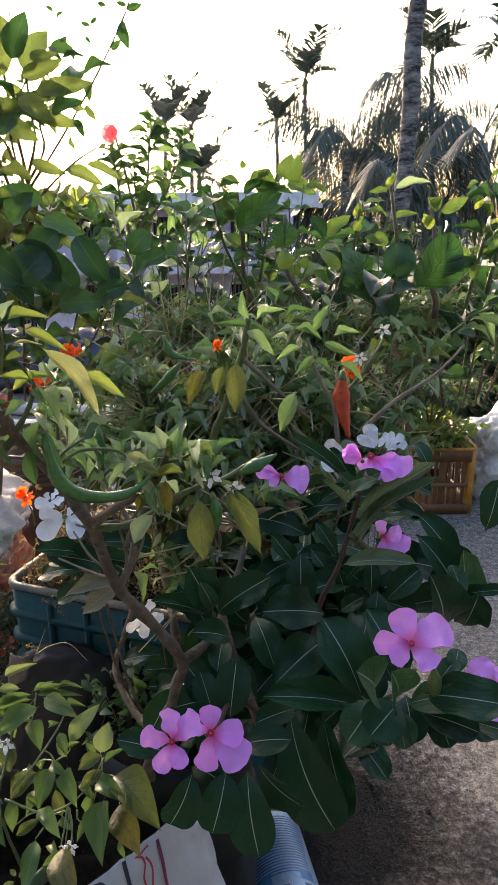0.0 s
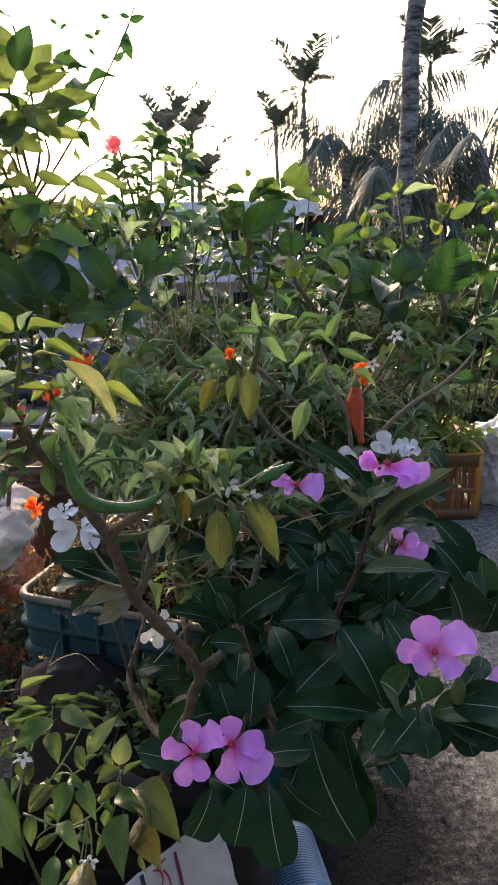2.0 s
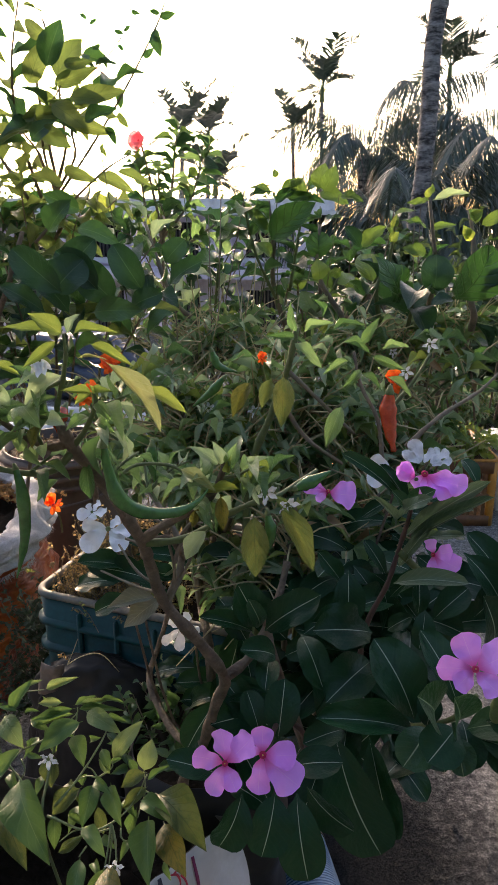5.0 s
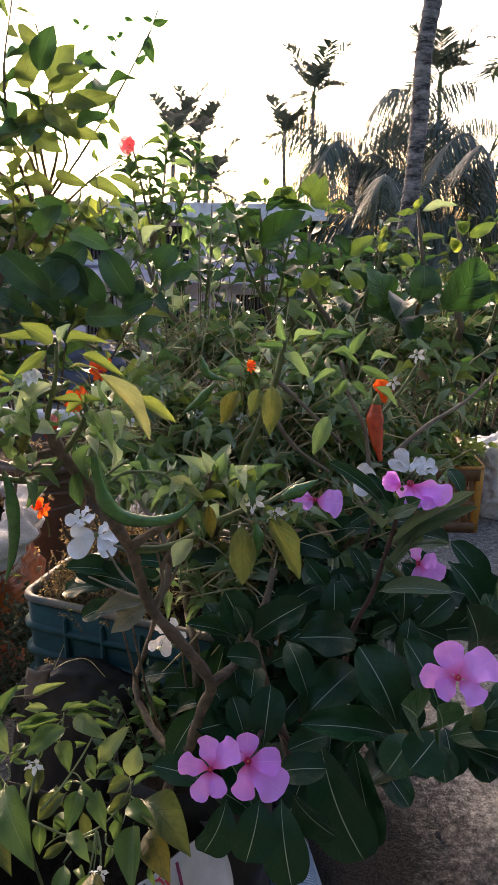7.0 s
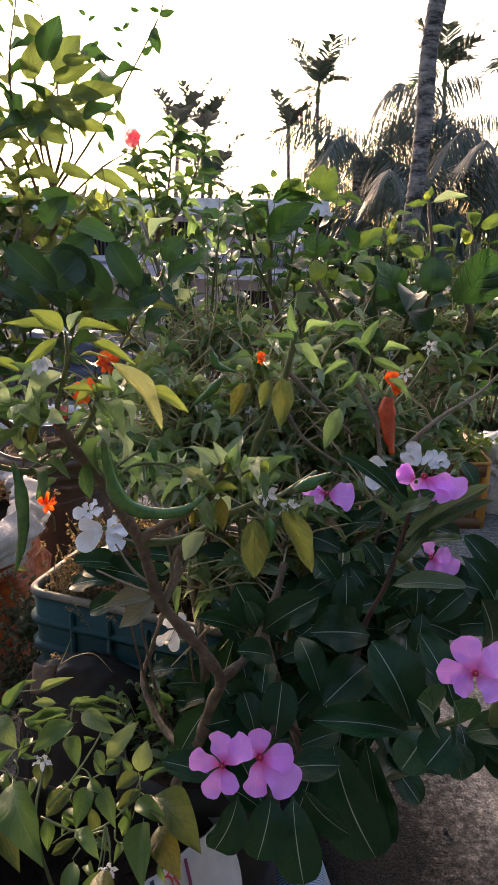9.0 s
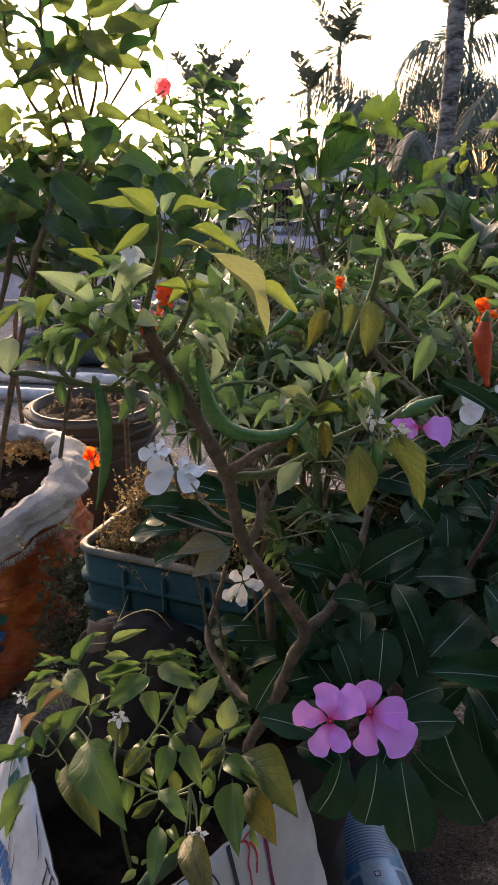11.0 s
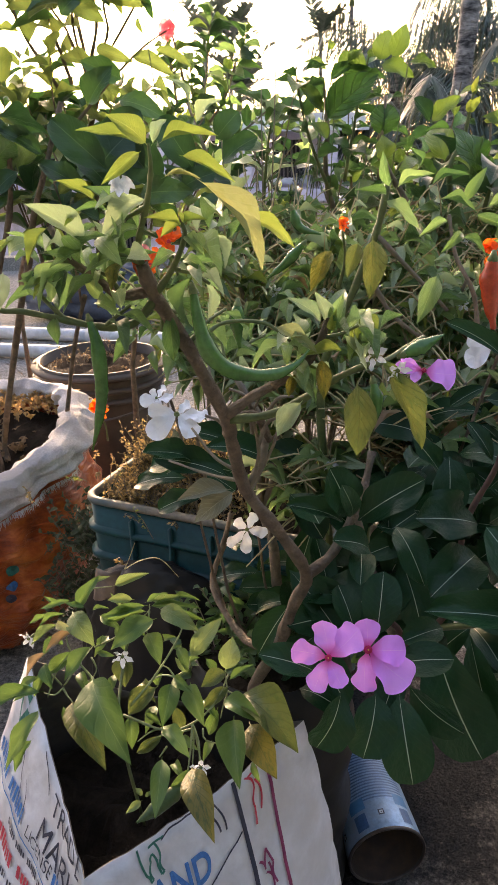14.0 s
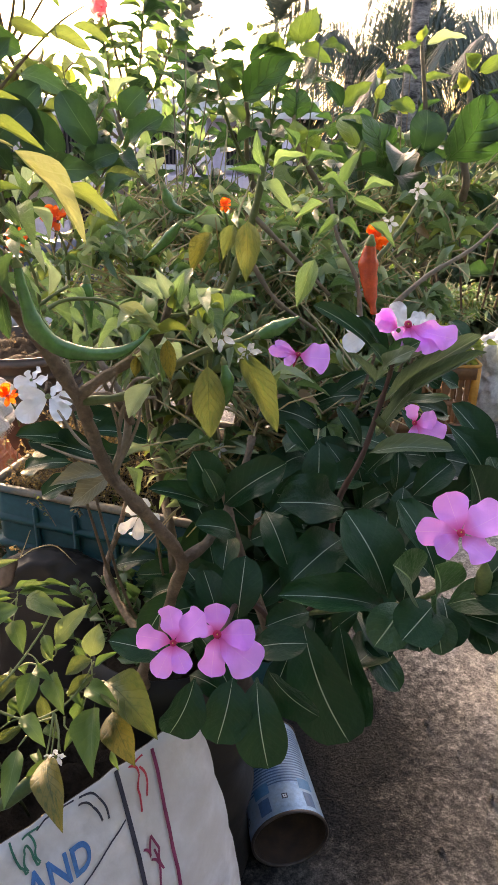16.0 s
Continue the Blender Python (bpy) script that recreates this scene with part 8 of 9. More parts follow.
# ---- the thick of the bed: more chilies behind, with many small leaves ----
def chili_bush(at, z0, height, spread, seed, kinds, leaves=80, extra=760, size=0.032, foot=None, label="dense chili bush of small drooping leaves"):
    """A branching chili: forked woody shoots, leaves set along them, fine foliage filling it."""
    r = random.Random(seed)
    ob = thing("chili_plant", (at[0], at[1], FLOOR), label, "chili plant", "chili plants")
    ends, spots = [], []
    root = Vector((at[0], at[1], z0))
    foot = foot or ((-0.26, 0.26) if z0 > 0.55 else (-0.95 * at[0] - 0.03 if at[0] > 0.05 else 0.01, 0.04))
    twig(ob, [(at[0] + foot[0], at[1] + foot[1], FLOOR), (at[0] + foot[0] * 0.95, at[1] + foot[1] * 0.95, z0 - 0.05), tuple(root)], 0.007, 0.0045, "bark", "stem", 4, 8)
    for k in range(9):
        a = k * 2.4 + r.uniform(-0.3, 0.3)
        reach = spread * r.uniform(0.35, 1.0)
        e = root + Vector((math.cos(a) * reach, math.sin(a) * reach * 0.7, height * r.uniform(0.55, 1.0)))
        mid = root.lerp(e, 0.5) + Vector((r.uniform(-.02, .02), r.uniform(-.02, .02), height * 0.12))
        twig(ob, [tuple(root), tuple(mid), tuple(e)], 0.0042, 0.0016, r.choice(("bark_grey", "stem", "bark_grey")), "branch", 4, 6)
        ends.append((mid, e))
        for q in range(2):
            s = mid.lerp(e, r.uniform(0.1, 0.6))
            e2 = s + Vector((r.uniform(-1, 1), r.uniform(-1, 0.6), r.uniform(0.1, 0.9))) * spread * 0.45
            twig(ob, [tuple(s), tuple(s.lerp(e2, 0.5) + Vector((0, 0, 0.008))), tuple(e2)], 0.002, 0.001, "stem", "branch", 3, 5)
            ends.append((s, e2))
    bm = bmesh.new()
    for k in range(320):
        a, b = ends[r.randrange(len(ends))]
        p = a.lerp(b, r.uniform(0.0, 1.0))
        q = p + Vector((r.uniform(-1, 1), r.uniform(-1, 1), r.uniform(-0.5, 1))) * r.uniform(0.03, 0.09)
        add_tube(bm, [p, p.lerp(q, 0.5) + Vector((0, 0, 0.006)), q], lambda f: 0.0013 - 0.0007 * f, 4, False)
    tagged(part("twig_tangle", bm, M["stem_straw"], ob), kind="stuff")
    for k in range(leaves + extra):
        a, b = ends[r.randrange(len(ends))]
        f = r.uniform(0.15, 1.05) ** 0.7
        p = a.lerp(b, f) + Vector((r.gauss(0, 1), r.gauss(0, 1), r.gauss(0, 1))) * 0.012
        d = Vector((r.uniform(-1, 1), r.uniform(-1, 0.7), r.uniform(-0.9, 0.35))).normalized() * size * r.uniform(0.55, 1.3)
        face = (r.uniform(-.4, .4), r.uniform(-0.35, 0.45), 0.9)
        if k < leaves:
            leaf(ob, kinds[r.randrange(len(kinds))], tuple(p), tuple(p + d), r.uniform(0.26, 0.40), r.uniform(-35, 35), face)
        else:
            spots.append((p, p + d * 0.85, r.uniform(0.22, 0.36), face))
    for a, b in ends:
        grow = (b - a).normalized()
        for k in range(7):
            t = k * 2.4 + r.uniform(-0.4, 0.4)
            d = Vector((math.cos(t), math.sin(t), r.uniform(-0.75, 0.05))).normalized() + grow * 0.35
            p = b - grow * r.uniform(0, 0.025)
            leaf(ob, kinds[r.randrange(len(kinds))], tuple(p), tuple(p + d.normalized() * r.uniform(0.026, 0.050)), r.uniform(0.26, 0.40), r.uniform(-20, 20), (r.uniform(-.3, .3), r.uniform(-0.35, 0.40), 1.0))
    for k, (shade, share) in enumerate((("chili_pale", 0.46), ("chili_dark", 0.28), ("chili", 0.62), ("dry", 0.35), ("chili_lime", 1.0))):
        lot = spots[:round(len(spots) * share)]
        spots = spots[len(lot):]
        if lot:
            leaf_cloud("foliage", ob, lot, shade, "lance", 7, 2, "", seed * 5 + k)
    for k in range(4):
        a, b = ends[r.randrange(len(ends))]
        p = a.lerp(b, r.uniform(0.5, 1.0)) + Vector((0, -0.02, 0))
        star_flower(ob, tuple(p), (r.uniform(-.5, .5), -0.9, -0.2), 0.010, r.uniform(0, 70))
    return ob


MIX = ["chili_lime", "chili", "chili", "chili", "chili_dark", "chili_dark", "chili_pale", "chili_dark"]
chili_bush((0.11, 0.82), 0.46, 0.34, 0.13, 41, MIX, foot=(-0.17, -0.13))
chili_bush((-0.02, 0.84), 0.40, 0.37, 0.16, 42, MIX, foot=(-0.05, -0.15))
chili_bush((-0.09, 0.76), 0.48, 0.34, 0.13, 43, MIX, foot=(0.02, -0.08))
chili_bush((0.02, 0.70), 0.38, 0.30, 0.13, 44, MIX + ["chili_dark"], 40, 180, foot=(-0.08, -0.03))
chili_bush((-0.10, 1.00), 0.40, 0.37, 0.20, 46, MIX + ["chili_olive"])
chili_bush((0.14, 1.06), 0.63, 0.17, 0.16, 47, MIX)
chili_bush((-0.13, 1.16), 0.60, 0.19, 0.16, 49, MIX, 50, 160)
chili_bush((0.36, 2.16), 0.25, 0.26, 0.22, 50, MIX + ["chili_olive"], 60, 600, 0.036, (0.01, 0.01))
chili_bush((0.58, 2.20), 0.25, 0.20, 0.17, 53, MIX + ["chili_olive"], 60, 450, 0.036, (0.01, 0.01))

# orange blossoms among the chilies
for k, (c, s) in enumerate((((-0.1749, 0.7200, 0.7910), 0.011), ((-0.1686, 0.6000, 0.7880), 0.010), ((-0.0154, 0.6600, 0.8110), 0.005), ((0.1160, 0.6800, 0.7836), 0.010), ((-0.3469, 1.0000, 0.5109), 0.013))):
    drop = 0.06
    pl = thing("marigold", (c[0], c[1] + 0.03, c[2] - drop), "orange marigold blossom on a thin stalk", "marigold", "marigolds")
    twig(pl, [(c[0], c[1] + 0.03, c[2] - drop), (c[0] + 0.004, c[1] + 0.015, c[2] - drop * 0.5), (c[0], c[1] + 0.004, c[2] - 0.005)], 0.0016, 0.001, "stem", "stalk")
    petal_flower(pl, c, (0.2 * (-1) ** k, -0.7, 0.4), s * 1.25, "orange", k * 20, 7, 0.55, "dart", "rose_heart", 0.25, (0, 1, 2, 4, 5), "", 0.006)
    petal_flower(pl, (c[0], c[1] + 0.003, c[2]), (0.1, -0.5, 0.8), s * 1.1, "orange", k * 33, 7, 0.75, "petal", "rose_heart", 0.9, (0, 1, 3, 4, 6), "", 0.006)


# ---- hibiscus shrubs ----
def hibiscus(name_label, root):
    return thing("hibiscus", root, name_label, "hibiscus", "hibiscus shrubs")


hib_r = hibiscus("hibiscus shrub with broad round leaves and lime young tips", (0.22, 1.36, FLOOR))
twig(hib_r, [(0.22, 1.36, FLOOR), (0.30, 1.25, 0.5), (0.2252, 1.0500, 0.8190), (0.2166, 1.0000, 0.8784), (0.2016, 1.0000, 0.9670)], 0.008, 0.002, "bark_grey", "stem")
twig(hib_r, [(0.30, 1.25, 0.5), (0.1139, 1.1200, 0.7767), (0.0628, 1.1000, 0.8575), (0.0622, 1.1000, 0.9320)], 0.006, 0.002, "bark_grey")
twig(hib_r, [(0.30, 1.25, 0.66), (0.2690, 0.9800, 0.7950), (0.2545, 0.9500, 0.8442), (0.2539, 0.9500, 0.9021), (0.2475, 0.9700, 0.9515)], 0.006, 0.002, "bark_grey")
twig(hib_r, [(0.30, 1.25, 0.5), (0.1504, 1.0500, 0.8028), (0.1602, 1.0500, 0.8762), (0.1675, 1.0500, 0.9388)], 0.005, 0.0016, "stem")
leaf(hib_r, "hib_vein", (0.2303, 0.9300, 0.8403), (0.2678, 0.9200, 0.9083), 0.86, shape="round", face=(0.2, -0.9, -0.2))
leaf(hib_r, "hib_dark", (0.2094, 0.9700, 0.8427), (0.2128, 0.9800, 0.8942), 0.85, shape="round")
hleaf(hib_r, "hib_dark", (0.2282, 0.9300, 0.8389), (0.1953, 0.9300, 0.8318), 0.7)
hleaf(hib_r, "hib", (0.2532, 0.9300, 0.8496), (0.3096, 0.9300, 0.8728), 0.36)
hleaf(hib_r, "hib_vein", (0.1720, 1.0000, 0.8246), (0.1340, 1.0000, 0.8903), 0.62)
leaf(hib_r, "hib_vein", (0.0609, 1.1000, 0.8827), (0.0606, 1.1000, 0.9223), 1.0, shape="round")
hleaf(hib_r, "hib_lime", (0.0623, 1.0800, 0.8505), (0.0578, 1.0800, 0.8836), 0.9)
hleaf(hib_r, "hib_dark", (0.1226, 1.1000, 0.8988), (0.0962, 1.1000, 0.9333), 0.55)
hleaf(hib_r, "hib_lime", (0.1252, 1.1000, 0.8972), (0.1617, 1.1000, 0.9296), 0.45)
hleaf(hib_r, "hib_lime", (0.2040, 1.0000, 0.9634), (0.1925, 1.0000, 0.9656), 0.8)
hleaf(hib_r, "chili_pale", (0.2056, 1.0000, 0.9633), (0.2543, 1.0000, 0.9722), 0.24)
hleaf(hib_r, "hib_lime", (0.2038, 1.0000, 0.9270), (0.2419, 1.0000, 0.9319), 0.3)
hleaf(hib_r, "hib_lime", (0.2022, 1.0000, 0.9270), (0.1633, 1.0000, 0.9369), 0.25)
hleaf(hib_r, "hib_lime", (0.2041, 1.0000, 0.8936), (0.1687, 1.0000, 0.9013), 0.5)
hleaf(hib_r, "hib", (0.2043, 1.0000, 0.8898), (0.2343, 1.0000, 0.9068), 0.3)
hleaf(hib_r, "hib_lime", (0.2029, 1.0000, 0.9705), (0.2043, 1.0000, 0.9847), 0.5)
hleaf(hib_r, "hib_gold", (0.2475, 0.9500, 0.9112), (0.2400, 0.9500, 0.9300), 0.7)
hleaf(hib_r, "hib_lime", (0.2552, 0.9500, 0.9337), (0.2416, 0.9500, 0.9511), 0.9)
hleaf(hib_r, "hib_lime", (0.2590, 0.9500, 0.9316), (0.2937, 0.9500, 0.9506), 0.4)
hleaf(hib_r, "hib_gold", (0.1648, 1.0500, 0.9062), (0.1656, 1.0500, 0.9249), 0.7)
hleaf(hib_r, "hib_lime", (0.1672, 1.0500, 0.9272), (0.1680, 1.0500, 0.9464), 0.4)
for k, (a, b, w) in enumerate((
    ((0.0669, 1.1, 0.9765), (0.0825, 1.095, 1.0149), 0.60),
    ((0.0888, 1.1, 0.9704), (0.1255, 1.095, 0.9631), 0.40),
    ((0.2451, 0.95, 0.9386), (0.2591, 0.945, 0.9492), 0.70),
    ((0.2443, 0.95, 0.9148), (0.2356, 0.945, 0.9318), 0.70),
    ((0.1558, 1.0, 0.9102), (0.1632, 0.995, 0.9234), 0.60),
    ((0.1538, 1.0, 0.9273), (0.1587, 0.995, 0.9455), 0.35),
    ((0.1702, 1.0, 0.8971), (0.193, 0.995, 0.8893), 0.50),
    ((0.1969, 1.0, 0.9665), (0.203, 0.995, 0.9804), 0.60),
    ((0.1986, 1.0, 0.9621), (0.1705, 0.995, 0.9597), 0.30),
    ((0.3042, 0.95, 0.9702), (0.2892, 0.945, 0.9602), 0.40),
    ((0.3012, 0.95, 0.936), (0.313, 0.945, 0.9494), 0.40),
)):
    hleaf(hib_r, "hib_lime" if k in (0, 1, 8, 9) else "hib_gold", a, b, w)
spray(hib_r, [(0.2997, 0.9500, 0.7990), (0.3148, 0.9500, 0.8802), (0.3302, 0.9700, 0.9367), (0.3238, 0.9800, 0.9721)], ["hib_lime", "hib", "chili_lime"], 12, 0.055, 0.4, "lance", 71, "stem")
spray(hib_r, [(0.3272, 0.9500, 0.8289), (0.3392, 0.9500, 0.8943), (0.3509, 0.9700, 0.9506)], ["hib_lime", "hib", "chili"], 10, 0.055, 0.4, "lance", 72, "stem")
spray(hib_r, [(0.2741, 0.9500, 0.7370), (0.3004, 0.9500, 0.7913), (0.3431, 0.9700, 0.8076)], ["chili", "hib_dark"], 10, 0.06, 0.3, "lance", 73, "stem")
spray(hib_r, [(0.1124, 1.1000, 0.7794), (0.1355, 1.0800, 0.8333), (0.1495, 1.0600, 0.8596)], ["hib", "hib_dark", "hib_lime"], 9, 0.06, 0.6, "heart", 74, "stem")
spray(hib_r, [(0.1886, 1.0200, 0.7900), (0.1915, 1.0000, 0.8323), (0.2026, 0.9800, 0.8570)], ["hib", "hib_dark"], 8, 0.06, 0.6, "heart", 75, "stem")

hib_c = hibiscus("hibiscus shrub with backlit yellow-green leaves", (0.12, 1.45, FLOOR))
twig(hib_c, [(0.12, 1.45, FLOOR), (0.10, 1.42, 0.5), (0.0006, 1.3500, 0.7887), (-0.0077, 1.3000, 0.8941), (-0.0168, 1.3000, 0.9708)], 0.008, 0.002, "bark_grey", "stem")
hleaf(hib_c, "hib_vein", (-0.0142, 1.2000, 0.9042), (0.0604, 1.2000, 0.9654), 0.50)
hleaf(hib_c, "hib_lime", (0.0663, 1.2500, 0.9865), (0.0773, 1.2500, 1.0288), 0.72)
hleaf(hib_c, "hib_lime", (0.0664, 1.2500, 0.9821), (0.1192, 1.2500, 0.9636), 0.42)
hleaf(hib_c, "hib_lime", (-0.0064, 1.3000, 1.0079), (-0.0082, 1.3000, 1.0236), 0.8)
for k, (a, b, w) in enumerate((((-0.0117, 1.3000, 0.9802), (-0.0514, 1.3000, 0.9917), 0.4), ((-0.0069, 1.3000, 0.9660), (0.0331, 1.3000, 0.9909), 0.4), ((0.0033, 1.3000, 0.9847), (0.0430, 1.3000, 1.0075), 0.4), ((-0.0123, 1.3000, 0.9376), (-0.0518, 1.3000, 0.9711), 0.45),
                               ((-0.0158, 1.2500, 0.9190), (-0.0585, 1.2500, 0.9652), 0.32), ((0.0131, 1.3000, 0.9753), (0.0629, 1.3000, 0.9795), 0.35), ((-0.0098, 1.2000, 0.8789), (-0.0377, 1.2000, 0.9017), 0.6))):
    hleaf(hib_c, "hib" if k % 2 else "hib_lime", a, b, w)
spray(hib_c, [(0.0016, 1.3000, 0.7940), (-0.0360, 1.2500, 0.8769), (-0.0542, 1.2500, 0.9423), (-0.0610, 1.2500, 0.9787)], ["hib", "hib_dark", "hib", "hib_lime"], 14, 0.055, 0.5, "heart", 81, "stem")
spray(hib_c, [(0.0226, 1.3000, 0.8143), (0.0330, 1.3000, 0.8840), (0.0431, 1.3000, 0.9514), (0.0549, 1.3000, 1.0028)], ["hib", "hib_dark", "hib", "hib_lime"], 14, 0.052, 0.5, "heart", 82, "stem")
spray(hib_c, [(-0.1141, 1.3000, 0.7741), (-0.1053, 1.3000, 0.8752), (-0.0931, 1.3000, 0.9335)], ["chili_pale", "hib", "hib_dark"], 9, 0.07, 0.55, "heart", 83, "stem")
spray(hib_c, [(-0.1331, 1.2000, 0.7671), (-0.1750, 1.2000, 0.8057), (-0.1999, 1.2000, 0.8712), (-0.2297, 1.2500, 0.9346)], ["hib_dark", "chili_pale", "hib"], 10, 0.08, 0.45, "lance", 84, "bark_grey", 0.0045, 0.002)
spray(hib_c, [(0.0423, 1.2000, 0.7661), (0.0807, 1.2000, 0.8041), (0.1039, 1.2000, 0.8506)], ["hib", "hib_lime"], 9, 0.06, 0.6, "heart", 85, "stem")

hib_l = hibiscus("hibiscus shrub with large dark leaves growing in the woven sack", (-0.52, 1.10, 0.38))
twig(hib_l, [(-0.546, 1.10, 0.38), (-0.5445, 1.1000, 0.4255), (-0.4556, 1.0200, 0.6475), (-0.4109, 0.9700, 0.7326), (-0.3875, 0.9500, 0.7963), (-0.3598, 0.9300, 0.8476), (-0.3303, 0.9300, 0.9229)], 0.0055, 0.003, "bark", "stem")
twig(hib_l, [(-0.54, 1.06, 0.38), (-0.5404, 1.0600, 0.4423), (-0.4790, 1.0000, 0.6732), (-0.4276, 0.9700, 0.7951), (-0.4069, 0.9500, 0.8784)], 0.0055, 0.003, "bark", "stem")
twig(hib_l, [(-0.58, 1.12, 0.38), (-0.5804, 1.1000, 0.4604), (-0.5213, 1.0500, 0.6572), (-0.4607, 1.0000, 0.7789)], 0.0045, 0.003, "bark", "stem")
twig(hib_l, [(-0.47, 1.17, 0.38), (-0.4548, 1.1600, 0.4391), (-0.3995, 1.0800, 0.5872), (-0.3554, 1.0200, 0.6793)], 0.004, 0.003, "bark", "stem")
hleaf(hib_l, "hib_dark", (-0.2700, 0.8800, 0.8504), (-0.3379, 0.8800, 0.9120), 0.50)
hleaf(hib_l, "hib_dark", (-0.2880, 0.9000, 0.8473), (-0.2434, 0.9200, 0.8954), 0.85)
hleaf(hib_l, "hib_dark", (-0.3002, 0.9000, 0.8238), (-0.3642, 0.9000, 0.8629), 0.40)
hleaf(hib_l, "hib", (-0.3475, 0.9000, 0.8656), (-0.4015, 0.9000, 0.8949), 0.35)
hleaf(hib_l, "hib", (-0.3839, 0.9000, 0.8833), (-0.3474, 0.9000, 0.8911), 0.35)
hleaf(hib_l, "hib", (-0.3872, 0.9000, 0.8834), (-0.3992, 0.9000, 0.9088), 0.4)
hleaf(hib_l, "hib_dark", (-0.3827, 0.9000, 0.8486), (-0.4124, 0.8800, 0.8202), 0.6)
for k, (a, b, w) in enumerate((((-0.2209, 0.9500, 0.8323), (-0.2763, 0.9500, 0.8918), 0.7), ((-0.2369, 0.9300, 0.8492), (-0.2978, 0.9300, 0.9070), 0.55), ((-0.2776, 0.9300, 0.8199), (-0.3281, 0.9300, 0.8716), 0.5), ((-0.1813, 0.9500, 0.8470), (-0.2249, 0.9500, 0.9165), 0.55),
                               ((-0.1578, 1.0000, 0.8811), (-0.1242, 1.0000, 0.9171), 0.75), ((-0.1517, 1.0000, 0.8502), (-0.0980, 1.0000, 0.8883), 0.55), ((-0.1984, 0.9500, 0.8246), (-0.1469, 0.9500, 0.8468), 0.6), ((-0.2786, 0.9500, 0.8699), (-0.2358, 0.9500, 0.9202), 0.75))):
    hleaf(hib_l, "hib_dark", a, b, w)
for k, (a, b, w) in enumerate((((-0.2472, 0.9300, 0.8198), (-0.1788, 0.9300, 0.8231), 0.5), ((-0.2961, 0.9300, 0.7899), (-0.3403, 0.9300, 0.8053), 0.5), ((-0.1460, 1.0000, 0.8107), (-0.1845, 0.9800, 0.7816), 0.5), ((-0.2704, 1.0000, 0.9494), (-0.3225, 1.0000, 0.9717), 0.5), ((-0.2805, 1.0000, 0.9273), (-0.2195, 1.0000, 0.9043), 0.45), ((-0.3137, 0.9800, 0.9204), (-0.2782, 0.9800, 0.9634), 0.6))):
    hleaf(hib_l, "hib", a, b, w)
spray(hib_l, [(-0.4345, 0.9500, 0.8163), (-0.4449, 0.9500, 0.8791), (-0.4392, 0.9500, 0.9492)], ["hib", "hib_dark"], 8, 0.08, 0.5, "heart", 91, "bark", 0.004, 0.002)

tree_l = hibiscus("tall leggy hibiscus with toothed leaves against the sun", (-0.72, 1.70, FLOOR))
twig(tree_l, [(-0.72, 1.70, FLOOR), (-0.70, 1.65, 0.6), (-0.4702, 1.5500, 0.9139), (-0.4528, 1.5000, 1.0025), (-0.4641, 1.5000, 1.0873), (-0.4759, 1.5000, 1.1791), (-0.4827, 1.5000, 1.3051)], 0.006, 0.0025, "bark", "stem")
twig(tree_l, [(-0.4528, 1.5000, 1.0025), (-0.4287, 1.5000, 1.0765), (-0.4312, 1.5000, 1.1282), (-0.4370, 1.5000, 1.2279), (-0.4556, 1.5000, 1.3047)], 0.0035, 0.0018, "bark")
twig(tree_l, [(-0.4458, 1.5000, 0.9916), (-0.3864, 1.5000, 1.0657), (-0.3094, 1.5000, 1.1722), (-0.2409, 1.5000, 1.2831), (-0.2196, 1.5000, 1.3296)], 0.0028, 0.0013, "bark")
twig(tree_l, [(-0.4741, 1.4000, 0.8949), (-0.4000, 1.4000, 0.9671), (-0.3294, 1.4000, 1.0268), (-0.2822, 1.4000, 1.0540)], 0.0032, 0.0013, "bark")
for k, (a, b, w) in enumerate((((-0.4090, 1.4000, 1.1807), (-0.3557, 1.4000, 1.2480), 0.75), ((-0.4150, 1.4000, 1.1734), (-0.3324, 1.4000, 1.2027), 0.40), ((-0.3828, 1.4000, 1.1338), (-0.2811, 1.4000, 1.1626), 0.42), ((-0.4620, 1.4000, 1.1721), (-0.4274, 1.4000, 1.2445), 0.6),
                               ((-0.3957, 1.4000, 1.1102), (-0.3048, 1.4000, 1.0901), 0.36), ((-0.3995, 1.4000, 1.1245), (-0.4795, 1.4000, 1.1159), 0.5), ((-0.4037, 1.4000, 1.1340), (-0.4521, 1.4000, 1.1673), 0.5), ((-0.3766, 1.4000, 1.1431), (-0.3681, 1.4000, 1.1756), 0.5))):
    hleaf(tree_l, "hib_olive", a, b, w * 0.82)
for k, (a, b, w) in enumerate((((-0.4094, 1.4000, 1.0326), (-0.3419, 1.4000, 1.0070), 0.4), ((-0.3464, 1.4000, 1.0171), (-0.2734, 1.4000, 0.9863), 0.4), ((-0.3079, 1.4000, 1.0266), (-0.2402, 1.4000, 0.9981), 0.3), ((-0.3304, 1.4000, 1.0759), (-0.3221, 1.4000, 1.0485), 0.4), ((-0.4655, 1.4000, 1.0577), (-0.4918, 1.4000, 1.0184), 0.5), ((-0.4077, 1.4000, 0.9976), (-0.4757, 1.4000, 1.0183), 0.5))):
    hleaf(tree_l, "hib_olive", a, b, w * 0.82)
twig(tree_l, [(-0.3849, 1.5000, 1.1979), (-0.3371, 1.5000, 1.2364), (-0.3008, 1.5000, 1.2791), (-0.2845, 1.5000, 1.3212)], 0.0014, 0.0008, "bark")
